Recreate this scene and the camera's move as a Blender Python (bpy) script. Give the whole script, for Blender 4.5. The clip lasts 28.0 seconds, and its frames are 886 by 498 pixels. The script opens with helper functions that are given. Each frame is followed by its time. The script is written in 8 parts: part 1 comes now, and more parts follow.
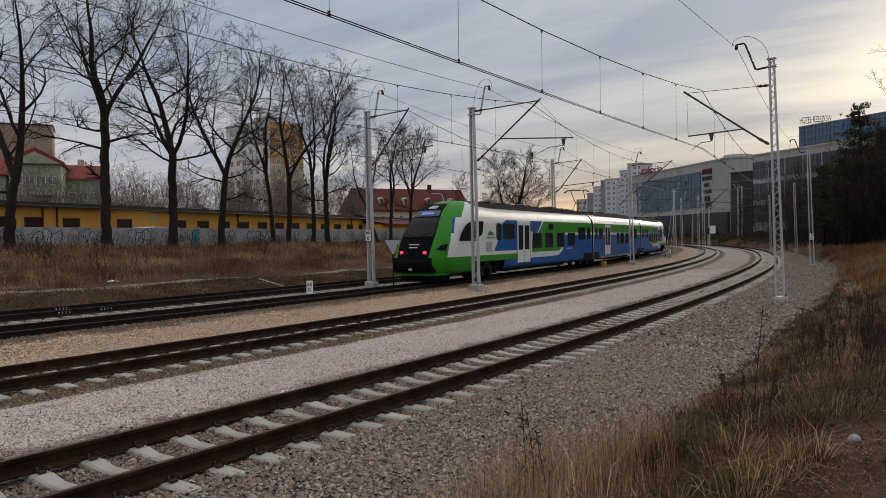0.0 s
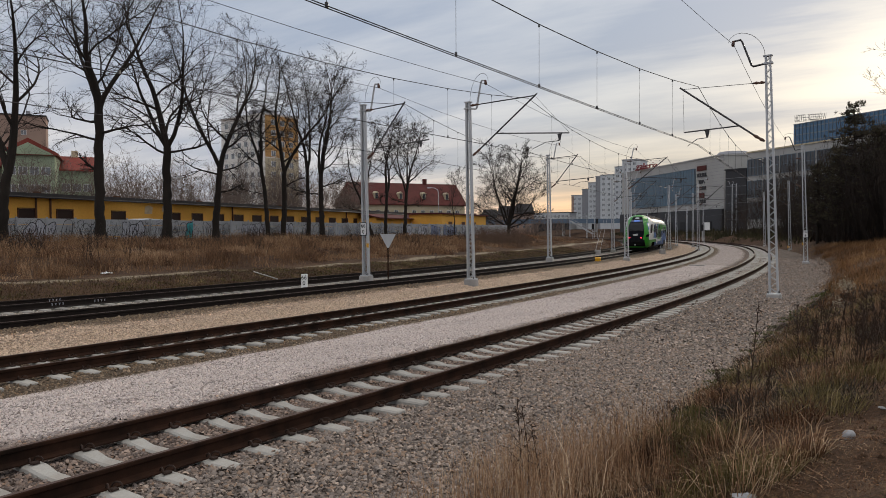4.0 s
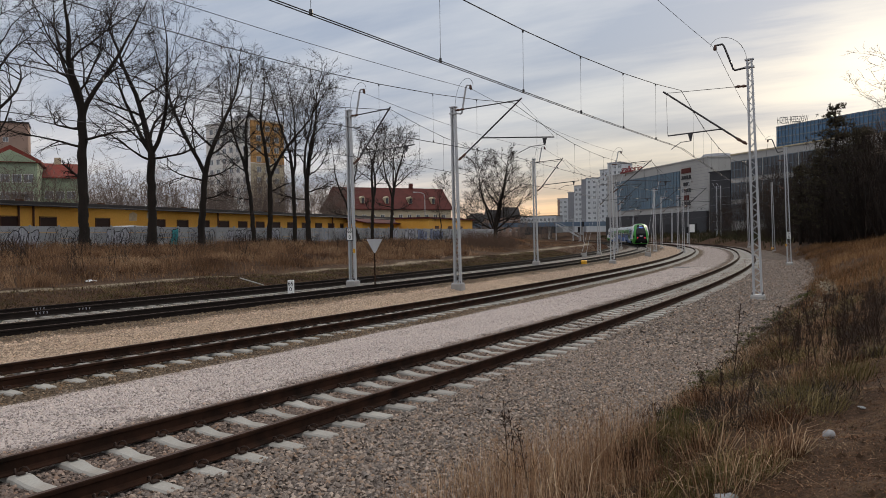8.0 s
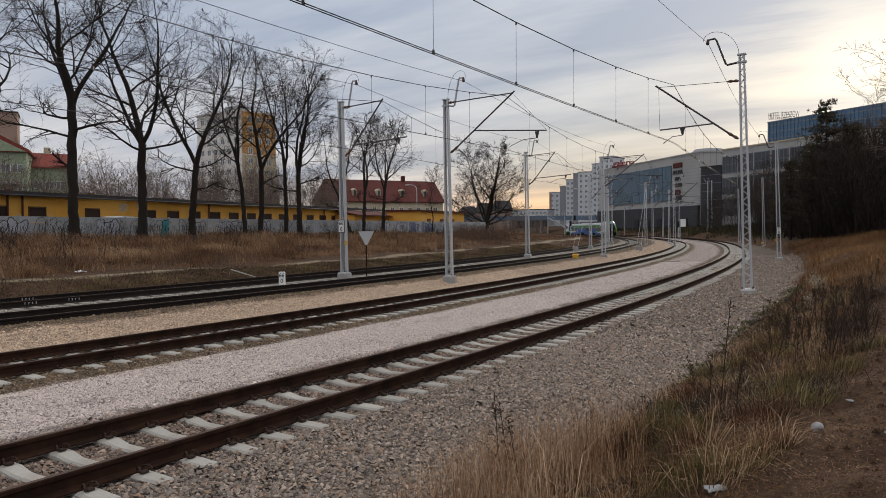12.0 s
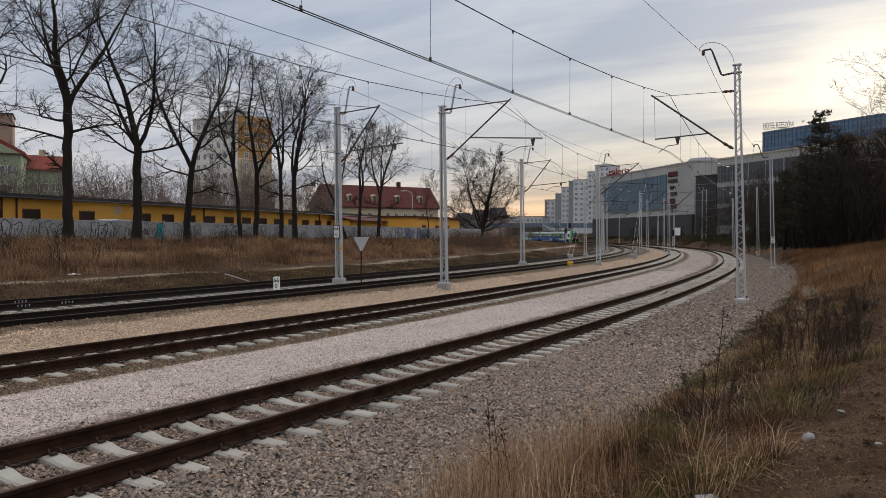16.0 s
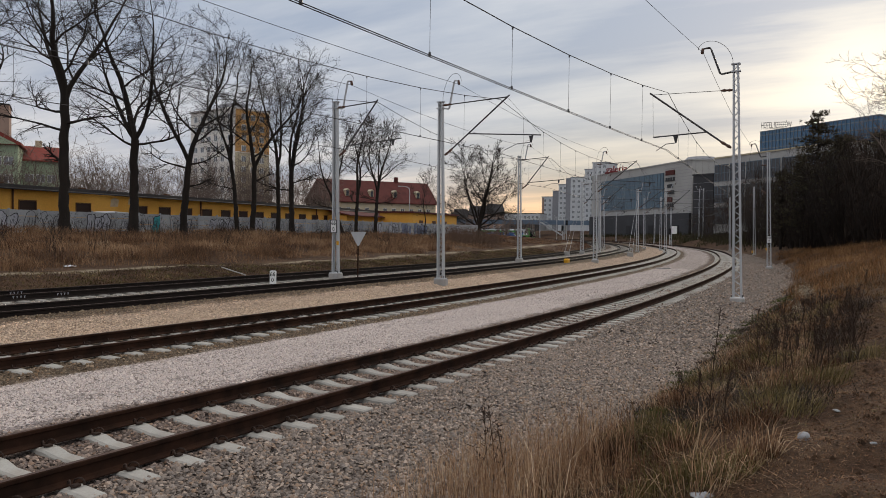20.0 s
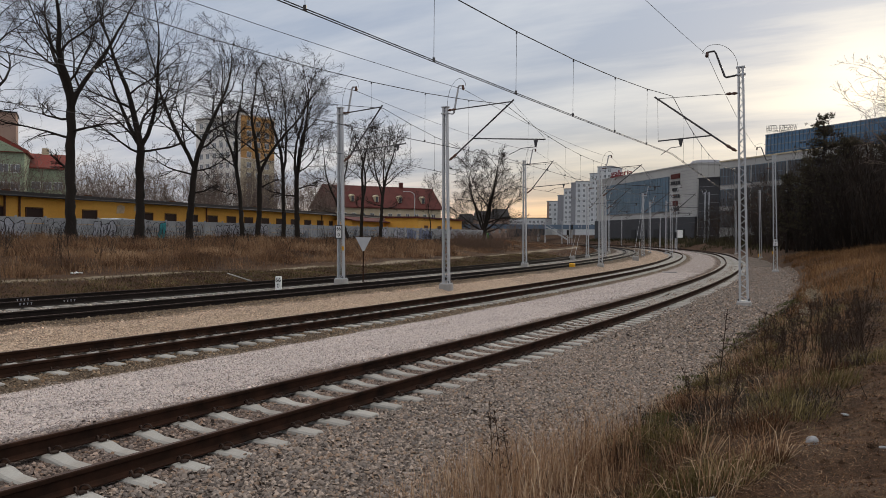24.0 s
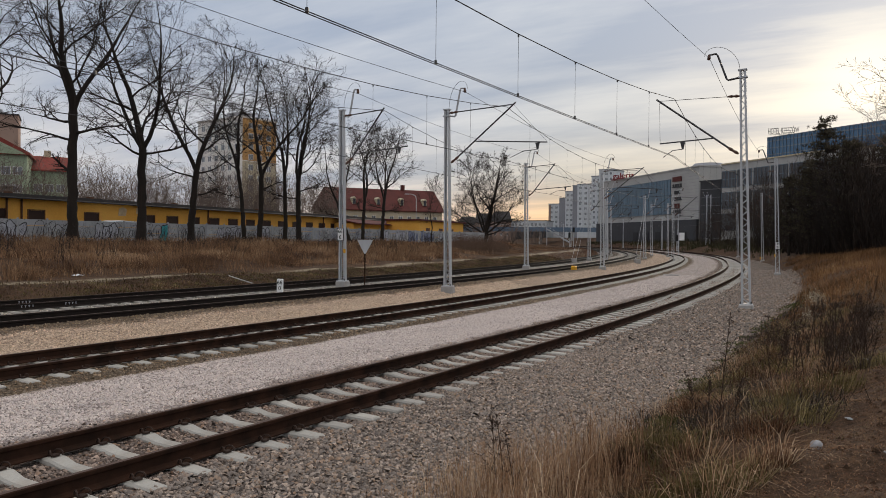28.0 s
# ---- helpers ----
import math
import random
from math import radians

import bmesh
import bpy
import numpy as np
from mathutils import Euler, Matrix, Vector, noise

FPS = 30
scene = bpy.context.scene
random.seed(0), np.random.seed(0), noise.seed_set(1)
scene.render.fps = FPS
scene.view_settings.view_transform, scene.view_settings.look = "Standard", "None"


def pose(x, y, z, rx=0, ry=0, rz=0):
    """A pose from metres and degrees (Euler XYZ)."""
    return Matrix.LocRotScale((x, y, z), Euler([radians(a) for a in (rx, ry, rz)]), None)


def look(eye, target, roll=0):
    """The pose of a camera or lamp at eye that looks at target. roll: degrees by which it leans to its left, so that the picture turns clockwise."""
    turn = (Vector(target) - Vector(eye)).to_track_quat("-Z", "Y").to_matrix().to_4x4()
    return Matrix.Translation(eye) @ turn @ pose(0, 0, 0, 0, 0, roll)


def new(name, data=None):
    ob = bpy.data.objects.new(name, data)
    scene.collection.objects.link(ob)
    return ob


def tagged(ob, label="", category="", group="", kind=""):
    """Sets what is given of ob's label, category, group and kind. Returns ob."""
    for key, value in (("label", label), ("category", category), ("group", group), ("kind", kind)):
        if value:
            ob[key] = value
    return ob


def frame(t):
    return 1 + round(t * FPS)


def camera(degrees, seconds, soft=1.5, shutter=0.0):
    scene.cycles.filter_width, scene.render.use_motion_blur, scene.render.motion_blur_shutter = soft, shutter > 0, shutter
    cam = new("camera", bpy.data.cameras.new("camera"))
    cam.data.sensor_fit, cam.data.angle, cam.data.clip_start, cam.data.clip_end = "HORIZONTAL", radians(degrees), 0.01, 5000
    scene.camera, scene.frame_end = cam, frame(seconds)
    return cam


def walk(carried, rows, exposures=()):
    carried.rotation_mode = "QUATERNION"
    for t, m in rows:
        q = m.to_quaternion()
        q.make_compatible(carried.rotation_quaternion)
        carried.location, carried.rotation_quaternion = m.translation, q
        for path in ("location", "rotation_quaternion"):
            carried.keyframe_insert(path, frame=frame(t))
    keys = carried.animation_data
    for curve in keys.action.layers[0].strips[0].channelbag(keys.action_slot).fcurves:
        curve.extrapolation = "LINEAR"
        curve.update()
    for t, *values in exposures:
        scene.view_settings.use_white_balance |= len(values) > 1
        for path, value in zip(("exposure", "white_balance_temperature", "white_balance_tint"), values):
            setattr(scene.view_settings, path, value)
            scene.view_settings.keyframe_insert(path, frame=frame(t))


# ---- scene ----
cam = camera(61.8, 28.0, soft=0.25)
EYE_Z = 2.37
walk(cam, [
    (0, pose(0.018, 0.037, 2.374, 89.151, 0.710, 2.705)),
    (0.5, pose(0.020, 0.057, 2.374, 89.539, 0.846, 2.408)),
    (1, pose(0.002, 0.042, 2.366, 89.298, 0.782, 2.378)),
    (1.5, pose(0.008, 0.053, 2.372, 89.140, 0.561, 2.196)),
    (2, pose(-0.006, 0.045, 2.375, 89.305, 0.034, 2.153)),
    (2.5, pose(-0.018, 0.053, 2.363, 89.167, 0.625, 2.208)),
    (3, pose(-0.017, 0.052, 2.364, 89.005, 0.546, 2.347)),
    (3.5, pose(-0.010, 0.055, 2.362, 88.723, 0.167, 2.308)),
    (5.5, pose(0.002, 0.052, 2.356, 88.773, 0.653, 2.228)),
    (6, pose(0.007, 0.052, 2.366, 88.664, 0.072, 2.256)),
    (6.5, pose(0.014, 0.035, 2.370, 88.647, 0.888, 2.087)),
    (7, pose(0.017, 0.026, 2.375, 88.853, 1.251, 1.876)),
    (7.5, pose(0.009, 0.013, 2.373, 88.928, 0.939, 1.624)),
    (8, pose(0.011, -0.000, 2.379, 89.044, 0.744, 1.271)),
    (8.5, pose(0.012, 0.005, 2.375, 89.111, 0.800, 1.085)),
    (9, pose(0.015, -0.002, 2.373, 89.202, 1.127, 0.891)),
    (9.5, pose(0.024, -0.025, 2.381, 89.196, 0.813, 0.625)),
    (10, pose(0.014, 0.008, 2.367, 89.129, 0.805, 0.651)),
    (10.5, pose(0.015, -0.003, 2.373, 88.966, 0.671, 0.688)),
    (11, pose(0.013, 0.007, 2.368, 88.596, 0.512, 0.534)),
    (11.5, pose(0.004, 0.017, 2.371, 88.565, 0.470, 0.531)),
    (12, pose(0.009, 0.011, 2.365, 88.492, 0.373, 0.634)),
    (12.5, pose(0.011, 0.008, 2.373, 88.449, 0.307, 0.608)),
    (14.5, pose(0.006, 0.004, 2.365, 88.641, 0.005, 0.511)),
    (15, pose(0.009, -0.006, 2.376, 88.701, -0.050, 0.472)),
    (15.5, pose(0.015, -0.020, 2.380, 88.811, -0.315, 0.353)),
    (16, pose(0.010, -0.010, 2.376, 88.977, -0.207, 0.263)),
    (16.5, pose(0.012, -0.025, 2.376, 88.990, -0.246, 0.166)),
    (17, pose(0.007, -0.018, 2.375, 88.905, -0.223, 0.094)),
    (17.5, pose(0.004, -0.013, 2.372, 88.716, -0.335, -0.009)),
    (18, pose(0.003, -0.013, 2.375, 88.455, -0.536, -0.074)),
    (18.5, pose(0.001, -0.003, 2.369, 88.370, -0.590, -0.091)),
    (19, pose(0.002, 0.000, 2.368, 88.281, -0.497, -0.055)),
    (19.5, pose(0.002, -0.005, 2.370, 88.443, -0.825, 0.057)),
    (20, pose(0.000, -0.001, 2.372, 88.660, -0.846, 0.021)),
    (20.5, pose(0.006, 0.000, 2.373, 88.777, -0.404, 0.058)),
    (21, pose(0.005, -0.009, 2.381, 88.845, -0.449, 0.047)),
    (21.5, pose(0.008, 0.004, 2.372, 88.902, -0.479, 0.114)),
    (23.5, pose(0.001, 0.014, 2.374, 88.974, -0.730, 0.372)),
    (24, pose(0.004, 0.010, 2.370, 89.042, -0.548, 0.423)),
    (24.5, pose(0.004, 0.023, 2.375, 89.057, -0.630, 0.415)),
    (25, pose(0.008, 0.009, 2.377, 89.101, -0.532, 0.385)),
    (25.5, pose(0.006, 0.014, 2.372, 89.135, -0.363, 0.398)),
    (26, pose(0.012, 0.007, 2.379, 89.172, -0.316, 0.449)),
    (26.5, pose(0.009, 0.009, 2.377, 89.179, -0.316, 0.461)),
    (27, pose(0.013, 0.015, 2.373, 89.158, -0.362, 0.515)),
    (27.5, pose(0.002, 0.023, 2.375, 89.150, -0.352, 0.512)),
    (28, pose(-0.001, 0.035, 2.372, 89.241, -0.590, 0.543)),
], exposures=[(0, -0.05), (1.5, 0.08), (3, 0.2), (28, 0.2)])

# ---- light: a pale overcast evening, the sun low behind thin cloud ----
SUN_AZ, SUN_EL = 27.0, 13.0
sun_dir = Vector((math.sin(radians(SUN_AZ)) * math.cos(radians(SUN_EL)), math.cos(radians(SUN_AZ)) * math.cos(radians(SUN_EL)), math.sin(radians(SUN_EL))))
sun = new("sun", bpy.data.lights.new("sun", "SUN"))
sun.data.energy, sun.data.angle, sun.data.color = 1.1, radians(14), (1.0, 0.86, 0.68)
sun.matrix_world = look(sun_dir * 200, (0, 0, 0))


class Nodes:
    """Short hand for node trees."""

    def __init__(self, tree):
        self.t = tree
        tree.nodes.clear()

    def add(self, kind, **values):
        n = self.t.nodes.new(kind)
        for key, value in values.items():
            if key == "op":
                n.operation = value
            elif key == "blend":
                n.blend_type = value
            elif key == "dtype":
                n.data_type = value
            elif key == "noise_dim":
                n.noise_dimensions = value
            elif key == "feature":
                n.feature = value
        return n

    def link(self, a, b):
        self.t.links.new(a, b)

    def math(self, op, a, b=0.0, clamp=False):
        n = self.add("ShaderNodeMath", op=op)
        n.use_clamp = clamp
        for i, v in enumerate((a, b)):
            if isinstance(v, (int, float)):
                n.inputs[i].default_value = v
            else:
                self.link(v, n.inputs[i])
        return n.outputs[0]

    def mix(self, fac, a, b, blend="MIX"):
        n = self.add("ShaderNodeMix", dtype="RGBA")
        n.blend_type = blend
        for sock, v in ((n.inputs[0], fac), (n.inputs[6], a), (n.inputs[7], b)):
            if isinstance(v, (int, float)):
                sock.default_value = v
            elif isinstance(v, tuple):
                sock.default_value = (*v, 1.0)
            else:
                self.link(v, sock)
        return n.outputs[2]

    def ramp(self, fac, stops):
        n = self.add("ShaderNodeValToRGB")
        self.link(fac, n.inputs[0])
        els = n.color_ramp.elements
        while len(els) < len(stops):
            els.new(0.5)
        for e, (at, col) in zip(els, stops):
            e.position = at
            e.color = (*col, 1.0) if isinstance(col, tuple) else (col, col, col, 1.0)
        return n.outputs[0]

    def noise(self, coord, scale, detail=4.0, rough=0.55, stretch=None):
        if stretch:
            m = self.add("ShaderNodeMapping")
            m.inputs["Scale"].default_value = stretch
            self.link(coord, m.inputs[0])
            coord = m.outputs[0]
        n = self.add("ShaderNodeTexNoise")
        self.link(coord, n.inputs["Vector"])
        n.inputs["Scale"].default_value, n.inputs["Detail"].default_value, n.inputs["Roughness"].default_value = scale, detail, rough
        return n.outputs[0]


world = bpy.data.worlds.new("sky")
world.use_nodes = True
scene.world = world
W = Nodes(world.node_tree)
tc = W.add("ShaderNodeTexCoord").outputs["Generated"]
sky = W.add("ShaderNodeTexSky")
sky.sky_type, sky.sun_disc = "NISHITA", False
sky.sun_elevation, sky.sun_rotation = radians(SUN_EL), radians(SUN_AZ)
sep = W.add("ShaderNodeSeparateXYZ")
W.link(tc, sep.inputs[0])
up = W.math("MAXIMUM", sep.outputs[2], 0.0)
# height over the horizon, angle from the sun
dot = W.add("ShaderNodeVectorMath", op="DOT_PRODUCT")
W.link(tc, dot.inputs[0])
dot.inputs[1].default_value = (math.sin(radians(29.5)) * math.cos(radians(11.0)), math.cos(radians(29.5)) * math.cos(radians(11.0)), math.sin(radians(11.0)))
near_sun = W.math("MAXIMUM", dot.outputs["Value"], 0.0)
glow = W.math("MULTIPLY", W.math("ADD", W.math("MULTIPLY", W.math("POWER", near_sun, 95.0), 0.9), W.math("MULTIPLY", W.math("POWER", near_sun, 22.0), 0.15)), 1.0)
halo = W.math("POWER", near_sun, 420.0)
# cloud sheet seen in perspective: the direction divided by its height
flat = W.add("ShaderNodeVectorMath", op="DIVIDE")
W.link(tc, flat.inputs[0])
den = W.math("ADD", up, 0.12)
comb = W.add("ShaderNodeCombineXYZ")
for i in range(2):
    W.link(den, comb.inputs[i])
comb.inputs[2].default_value = 1.0
W.link(comb.outputs[0], flat.inputs[1])
turn = W.add("ShaderNodeVectorRotate")
turn.inputs["Axis"].default_value = (0, 0, 1)
turn.inputs["Angle"].default_value = radians(28)
W.link(flat.outputs[0], turn.inputs["Vector"])
bands = W.noise(turn.outputs[0], 0.75, 6.0, 0.55, (0.35, 1.5, 0.2))
puffs = W.noise(turn.outputs[0], 2.2, 8.0, 0.6, (0.5, 1.4, 0.3))
cloud = W.math("ADD", W.math("MULTIPLY", bands, 0.68), W.math("MULTIPLY", puffs, 0.32))
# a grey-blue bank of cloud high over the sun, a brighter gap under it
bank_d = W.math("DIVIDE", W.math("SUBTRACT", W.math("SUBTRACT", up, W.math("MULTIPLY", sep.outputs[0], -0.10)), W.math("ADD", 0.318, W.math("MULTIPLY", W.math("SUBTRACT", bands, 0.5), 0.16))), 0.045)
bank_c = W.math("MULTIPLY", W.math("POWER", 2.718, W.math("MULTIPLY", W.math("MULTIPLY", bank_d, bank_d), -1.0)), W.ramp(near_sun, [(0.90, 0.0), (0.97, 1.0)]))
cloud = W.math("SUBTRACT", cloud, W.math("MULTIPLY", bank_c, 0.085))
base = W.ramp(up, [(0.0, (0.80, 0.45, 0.20)), (0.03, (0.80, 0.50, 0.27)), (0.085, (0.53, 0.485, 0.42)), (0.15, (0.44, 0.465, 0.495)), (0.30, (0.515, 0.555, 0.61)), (0.5, (0.53, 0.57, 0.635)), (0.75, (1.02, 1.0, 0.99)), (1.0, (1.40, 1.37, 1.34))])
side = W.ramp(up, [(0.0, (0.66, 0.56, 0.53)), (0.06, (0.54, 0.53, 0.56)), (0.25, (0.51, 0.54, 0.605)), (0.5, (0.52, 0.56, 0.63)), (0.75, (1.02, 1.0, 0.99)), (1.0, (1.40, 1.37, 1.34))])
# the evening side, a little left of the sun
west = W.add("ShaderNodeVectorMath", op="DOT_PRODUCT")
W.link(tc, west.inputs[0])
west.inputs[1].default_value = (math.sin(radians(14)), math.cos(radians(14)), 0.0)
warmth = W.math("MULTIPLY", W.math("POWER", W.math("MAXIMUM", west.outputs["Value"], 0.0), 26.0), 1.0, True)
body = W.mix(warmth, side, base)
dark = W.mix(1.0, body, (0.73, 0.79, 0.88), "MULTIPLY")
light = W.mix(1.0, body, (1.24, 1.21, 1.15), "MULTIPLY")
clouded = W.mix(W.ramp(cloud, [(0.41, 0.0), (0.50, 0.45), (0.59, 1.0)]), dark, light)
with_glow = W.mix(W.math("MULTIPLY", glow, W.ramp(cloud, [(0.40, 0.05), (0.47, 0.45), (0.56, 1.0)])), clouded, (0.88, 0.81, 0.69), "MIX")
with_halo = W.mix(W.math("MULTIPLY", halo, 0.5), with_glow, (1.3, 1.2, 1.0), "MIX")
bg = W.add("ShaderNodeBackground")
W.link(with_halo, bg.inputs[0])
bg.inputs[1].default_value = 1.0
clear = W.add("ShaderNodeBackground")
W.link(sky.outputs[0], clear.inputs[0])
clear.inputs[1].default_value = 0.05
both = W.add("ShaderNodeMixShader")
both.inputs[0].default_value = 0.12
W.link(bg.outputs[0], both.inputs[1])
W.link(clear.outputs[0], both.inputs[2])
W.link(both.outputs[0], W.add("ShaderNodeOutputWorld").inputs[0])


# ---- materials ----
def material(name, col, rough=0.7, metal=0.0, vary=0.25, scale=3.0, fine=40.0, bump=0.15, bump_scale=None, tint=None, per_piece=0.0, per_island=0.0, coat=0.0, streak=False, emit=None, strength=0.0, spec=0.28):
    """A surface with variation at two scales, relief and, where asked, a shade of its own for each piece."""
    m = bpy.data.materials.new(name)
    m.use_nodes = True
    n = Nodes(m.node_tree)
    co = n.add("ShaderNodeTexCoord").outputs["Object"]
    big = n.noise(co, scale, 3.0, 0.6, (1, 1, 0.15) if streak else None)
    small = n.noise(co, fine, 4.0, 0.6)
    tint = tint or tuple(c * 0.55 for c in col)
    a = n.mix(n.math("MULTIPLY", n.ramp(big, [(0.35, 0.0), (0.7, 1.0)]), min(1.0, vary * 2.2)), col, tint)
    b = n.mix(min(1.0, vary * 1.2), a, n.ramp(small, [(0.25, 0.45), (0.75, 1.0)]), "MULTIPLY") if vary else a
    if per_piece:
        info = n.add("ShaderNodeObjectInfo").outputs["Random"]
        b = n.mix(per_piece, b, n.ramp(info, [(0.0, 0.35), (1.0, 1.0)]), "MULTIPLY")
    if per_island:
        info = n.add("ShaderNodeNewGeometry").outputs["Random Per Island"]
        b = n.mix(per_island, b, n.ramp(info, [(0.0, 0.25), (0.6, 0.7), (1.0, 1.0)]), "MULTIPLY")
    s = n.add("ShaderNodeBsdfPrincipled")
    n.link(b, s.inputs["Base Color"])
    r = n.math("ADD", n.math("MULTIPLY", small, 0.25), rough - 0.12, True)
    n.link(r, s.inputs["Roughness"])
    s.inputs["Metallic"].default_value = metal
    s.inputs["Coat Weight"].default_value = coat
    s.inputs["Specular IOR Level"].default_value = spec
    if bump:
        bp = n.add("ShaderNodeBump")
        bp.inputs["Strength"].default_value, bp.inputs["Distance"].default_value = bump, 0.02
        n.link(n.noise(co, bump_scale or fine, 5.0, 0.65), bp.inputs["Height"])
        n.link(bp.outputs[0], s.inputs["Normal"])
    if emit:
        s.inputs["Emission Color"].default_value, s.inputs["Emission Strength"].default_value = (*emit, 1), strength
    n.link(s.outputs[0], n.add("ShaderNodeOutputMaterial").inputs[0])
    return m


def leaf_material(name, stops, rough=0.85, trans=0.25, other=None, patch_scale=0.22, patch_share=0.45):
    """Dry stems and leaves: a colour for each blade; other: the colours of a second kind that grows in patches."""
    m = bpy.data.materials.new(name)
    m.use_nodes = True
    n = Nodes(m.node_tree)
    isl = n.add("ShaderNodeNewGeometry").outputs["Random Per Island"]
    co = n.add("ShaderNodeTexCoord").outputs["Object"]
    patch = n.ramp(n.noise(co, patch_scale, 3.0, 0.6), [(0.32, 0.0), (0.68, 1.0)])
    key = n.math("ADD", n.math("MULTIPLY", isl, 1.0 - patch_share), n.math("MULTIPLY", patch, patch_share))
    col = n.ramp(key, stops)
    if other:
        where_other = n.ramp(n.noise(co, patch_scale * 2.7, 4.0, 0.6), [(0.46, 0.0), (0.58, 1.0)])
        col = n.mix(where_other, col, n.ramp(key, other))
    s = n.add("ShaderNodeBsdfPrincipled")
    n.link(col, s.inputs["Base Color"])
    s.inputs["Roughness"].default_value = rough
    s.inputs["Specular IOR Level"].default_value = 0.2
    tr = n.add("ShaderNodeBsdfTranslucent")
    n.link(col, tr.inputs[0])
    mx = n.add("ShaderNodeMixShader")
    mx.inputs[0].default_value = trans
    n.link(s.outputs[0], mx.inputs[1])
    n.link(tr.outputs[0], mx.inputs[2])
    n.link(mx.outputs[0], n.add("ShaderNodeOutputMaterial").inputs[0])
    return m


def stone_colour(n, co, v):
    """Crushed stone by its zone across the tracks: v is metres from the middle of the first track, to the left."""
    edge = n.math("ADD", v, n.math("MULTIPLY", n.math("SUBTRACT", n.noise(co, 0.9, 4.0, 0.6), 0.5), 1.1))
    at = n.math("DIVIDE", n.math("ADD", edge, 6.0), 32.0)
    pos = lambda lat: (lat + 6.0) / 32.0
    grey, worn, pale, beige, brown, black = (0.246, 0.203, 0.174), (0.215, 0.166, 0.140), (0.555, 0.485, 0.455), (0.575, 0.44, 0.33), (0.20, 0.15, 0.105), (0.145, 0.112, 0.085)
    return n.ramp(at, [(0.0, grey), (pos(-1.2), grey), (pos(-0.8), worn), (pos(1.7), worn), (pos(2.0), pale), (pos(4.5), pale), (pos(5.0), brown), (pos(7.5), brown), (pos(8.1), beige), (pos(10.3), beige), (pos(10.8), brown), (pos(13.5), black), (pos(13.9), (0.42, 0.385, 0.34)), (pos(16.2), (0.40, 0.365, 0.32)), (pos(16.6), black), (1.0, (0.12, 0.095, 0.07))])


def ballast_material():
    m = bpy.data.materials.new("crushed_stone")
    m.use_nodes = True
    n = Nodes(m.node_tree)
    uv = n.add("ShaderNodeUVMap").outputs[0]
    co = n.add("ShaderNodeTexCoord").outputs["Object"]
    sp = n.add("ShaderNodeSeparateXYZ")
    n.link(uv, sp.inputs[0])
    col = stone_colour(n, co, n.math("MULTIPLY", sp.outputs[1], 32.0))
    vor = n.add("ShaderNodeTexVoronoi")
    vor.inputs["Scale"].default_value = 17.0
    vor.inputs["Randomness"].default_value = 1.0
    n.link(co, vor.inputs["Vector"])
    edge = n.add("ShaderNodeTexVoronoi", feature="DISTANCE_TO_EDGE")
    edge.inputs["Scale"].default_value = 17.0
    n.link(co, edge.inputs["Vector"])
    bw = n.add("ShaderNodeRGBToBW")
    n.link(vor.outputs["Color"], bw.inputs[0])
    shade = n.ramp(bw.outputs[0], [(0.1, (0.55, 0.5, 0.48)), (0.4, (0.9, 0.86, 0.84)), (0.65, (1.0, 1.0, 1.02)), (0.85, (1.3, 1.2, 1.12))])
    c = n.mix(1.0, col, shade, "MULTIPLY")
    # cell edges darkened: shade in the gaps between stones, painted into the colour
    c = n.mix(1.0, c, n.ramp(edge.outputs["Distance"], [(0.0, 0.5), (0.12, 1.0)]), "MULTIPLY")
    # whole bed dimmed to stand for the shadows between its stones
    c = n.mix(1.0, c, (0.86, 0.86, 0.86), "MULTIPLY")
    c = n.mix(0.5, c, n.ramp(n.noise(co, 0.35, 4.0, 0.6), [(0.3, 0.72), (0.7, 1.0)]), "MULTIPLY")
    s = n.add("ShaderNodeBsdfPrincipled")
    n.link(c, s.inputs["Base Color"])
    s.inputs["Roughness"].default_value = 0.95
    s.inputs["Specular IOR Level"].default_value = 0.12
    h = n.math("ADD", n.ramp(edge.outputs["Distance"], [(0.0, 0.0), (0.3, 0.8)]), n.math("MULTIPLY", bw.outputs[0], 0.6))
    bp = n.add("ShaderNodeBump")
    bp.inputs["Strength"].default_value, bp.inputs["Distance"].default_value = 1.0, 0.035
    n.link(h, bp.inputs["Height"])
    n.link(bp.outputs[0], s.inputs["Normal"])
    n.link(s.outputs[0], n.add("ShaderNodeOutputMaterial").inputs[0])
    return m


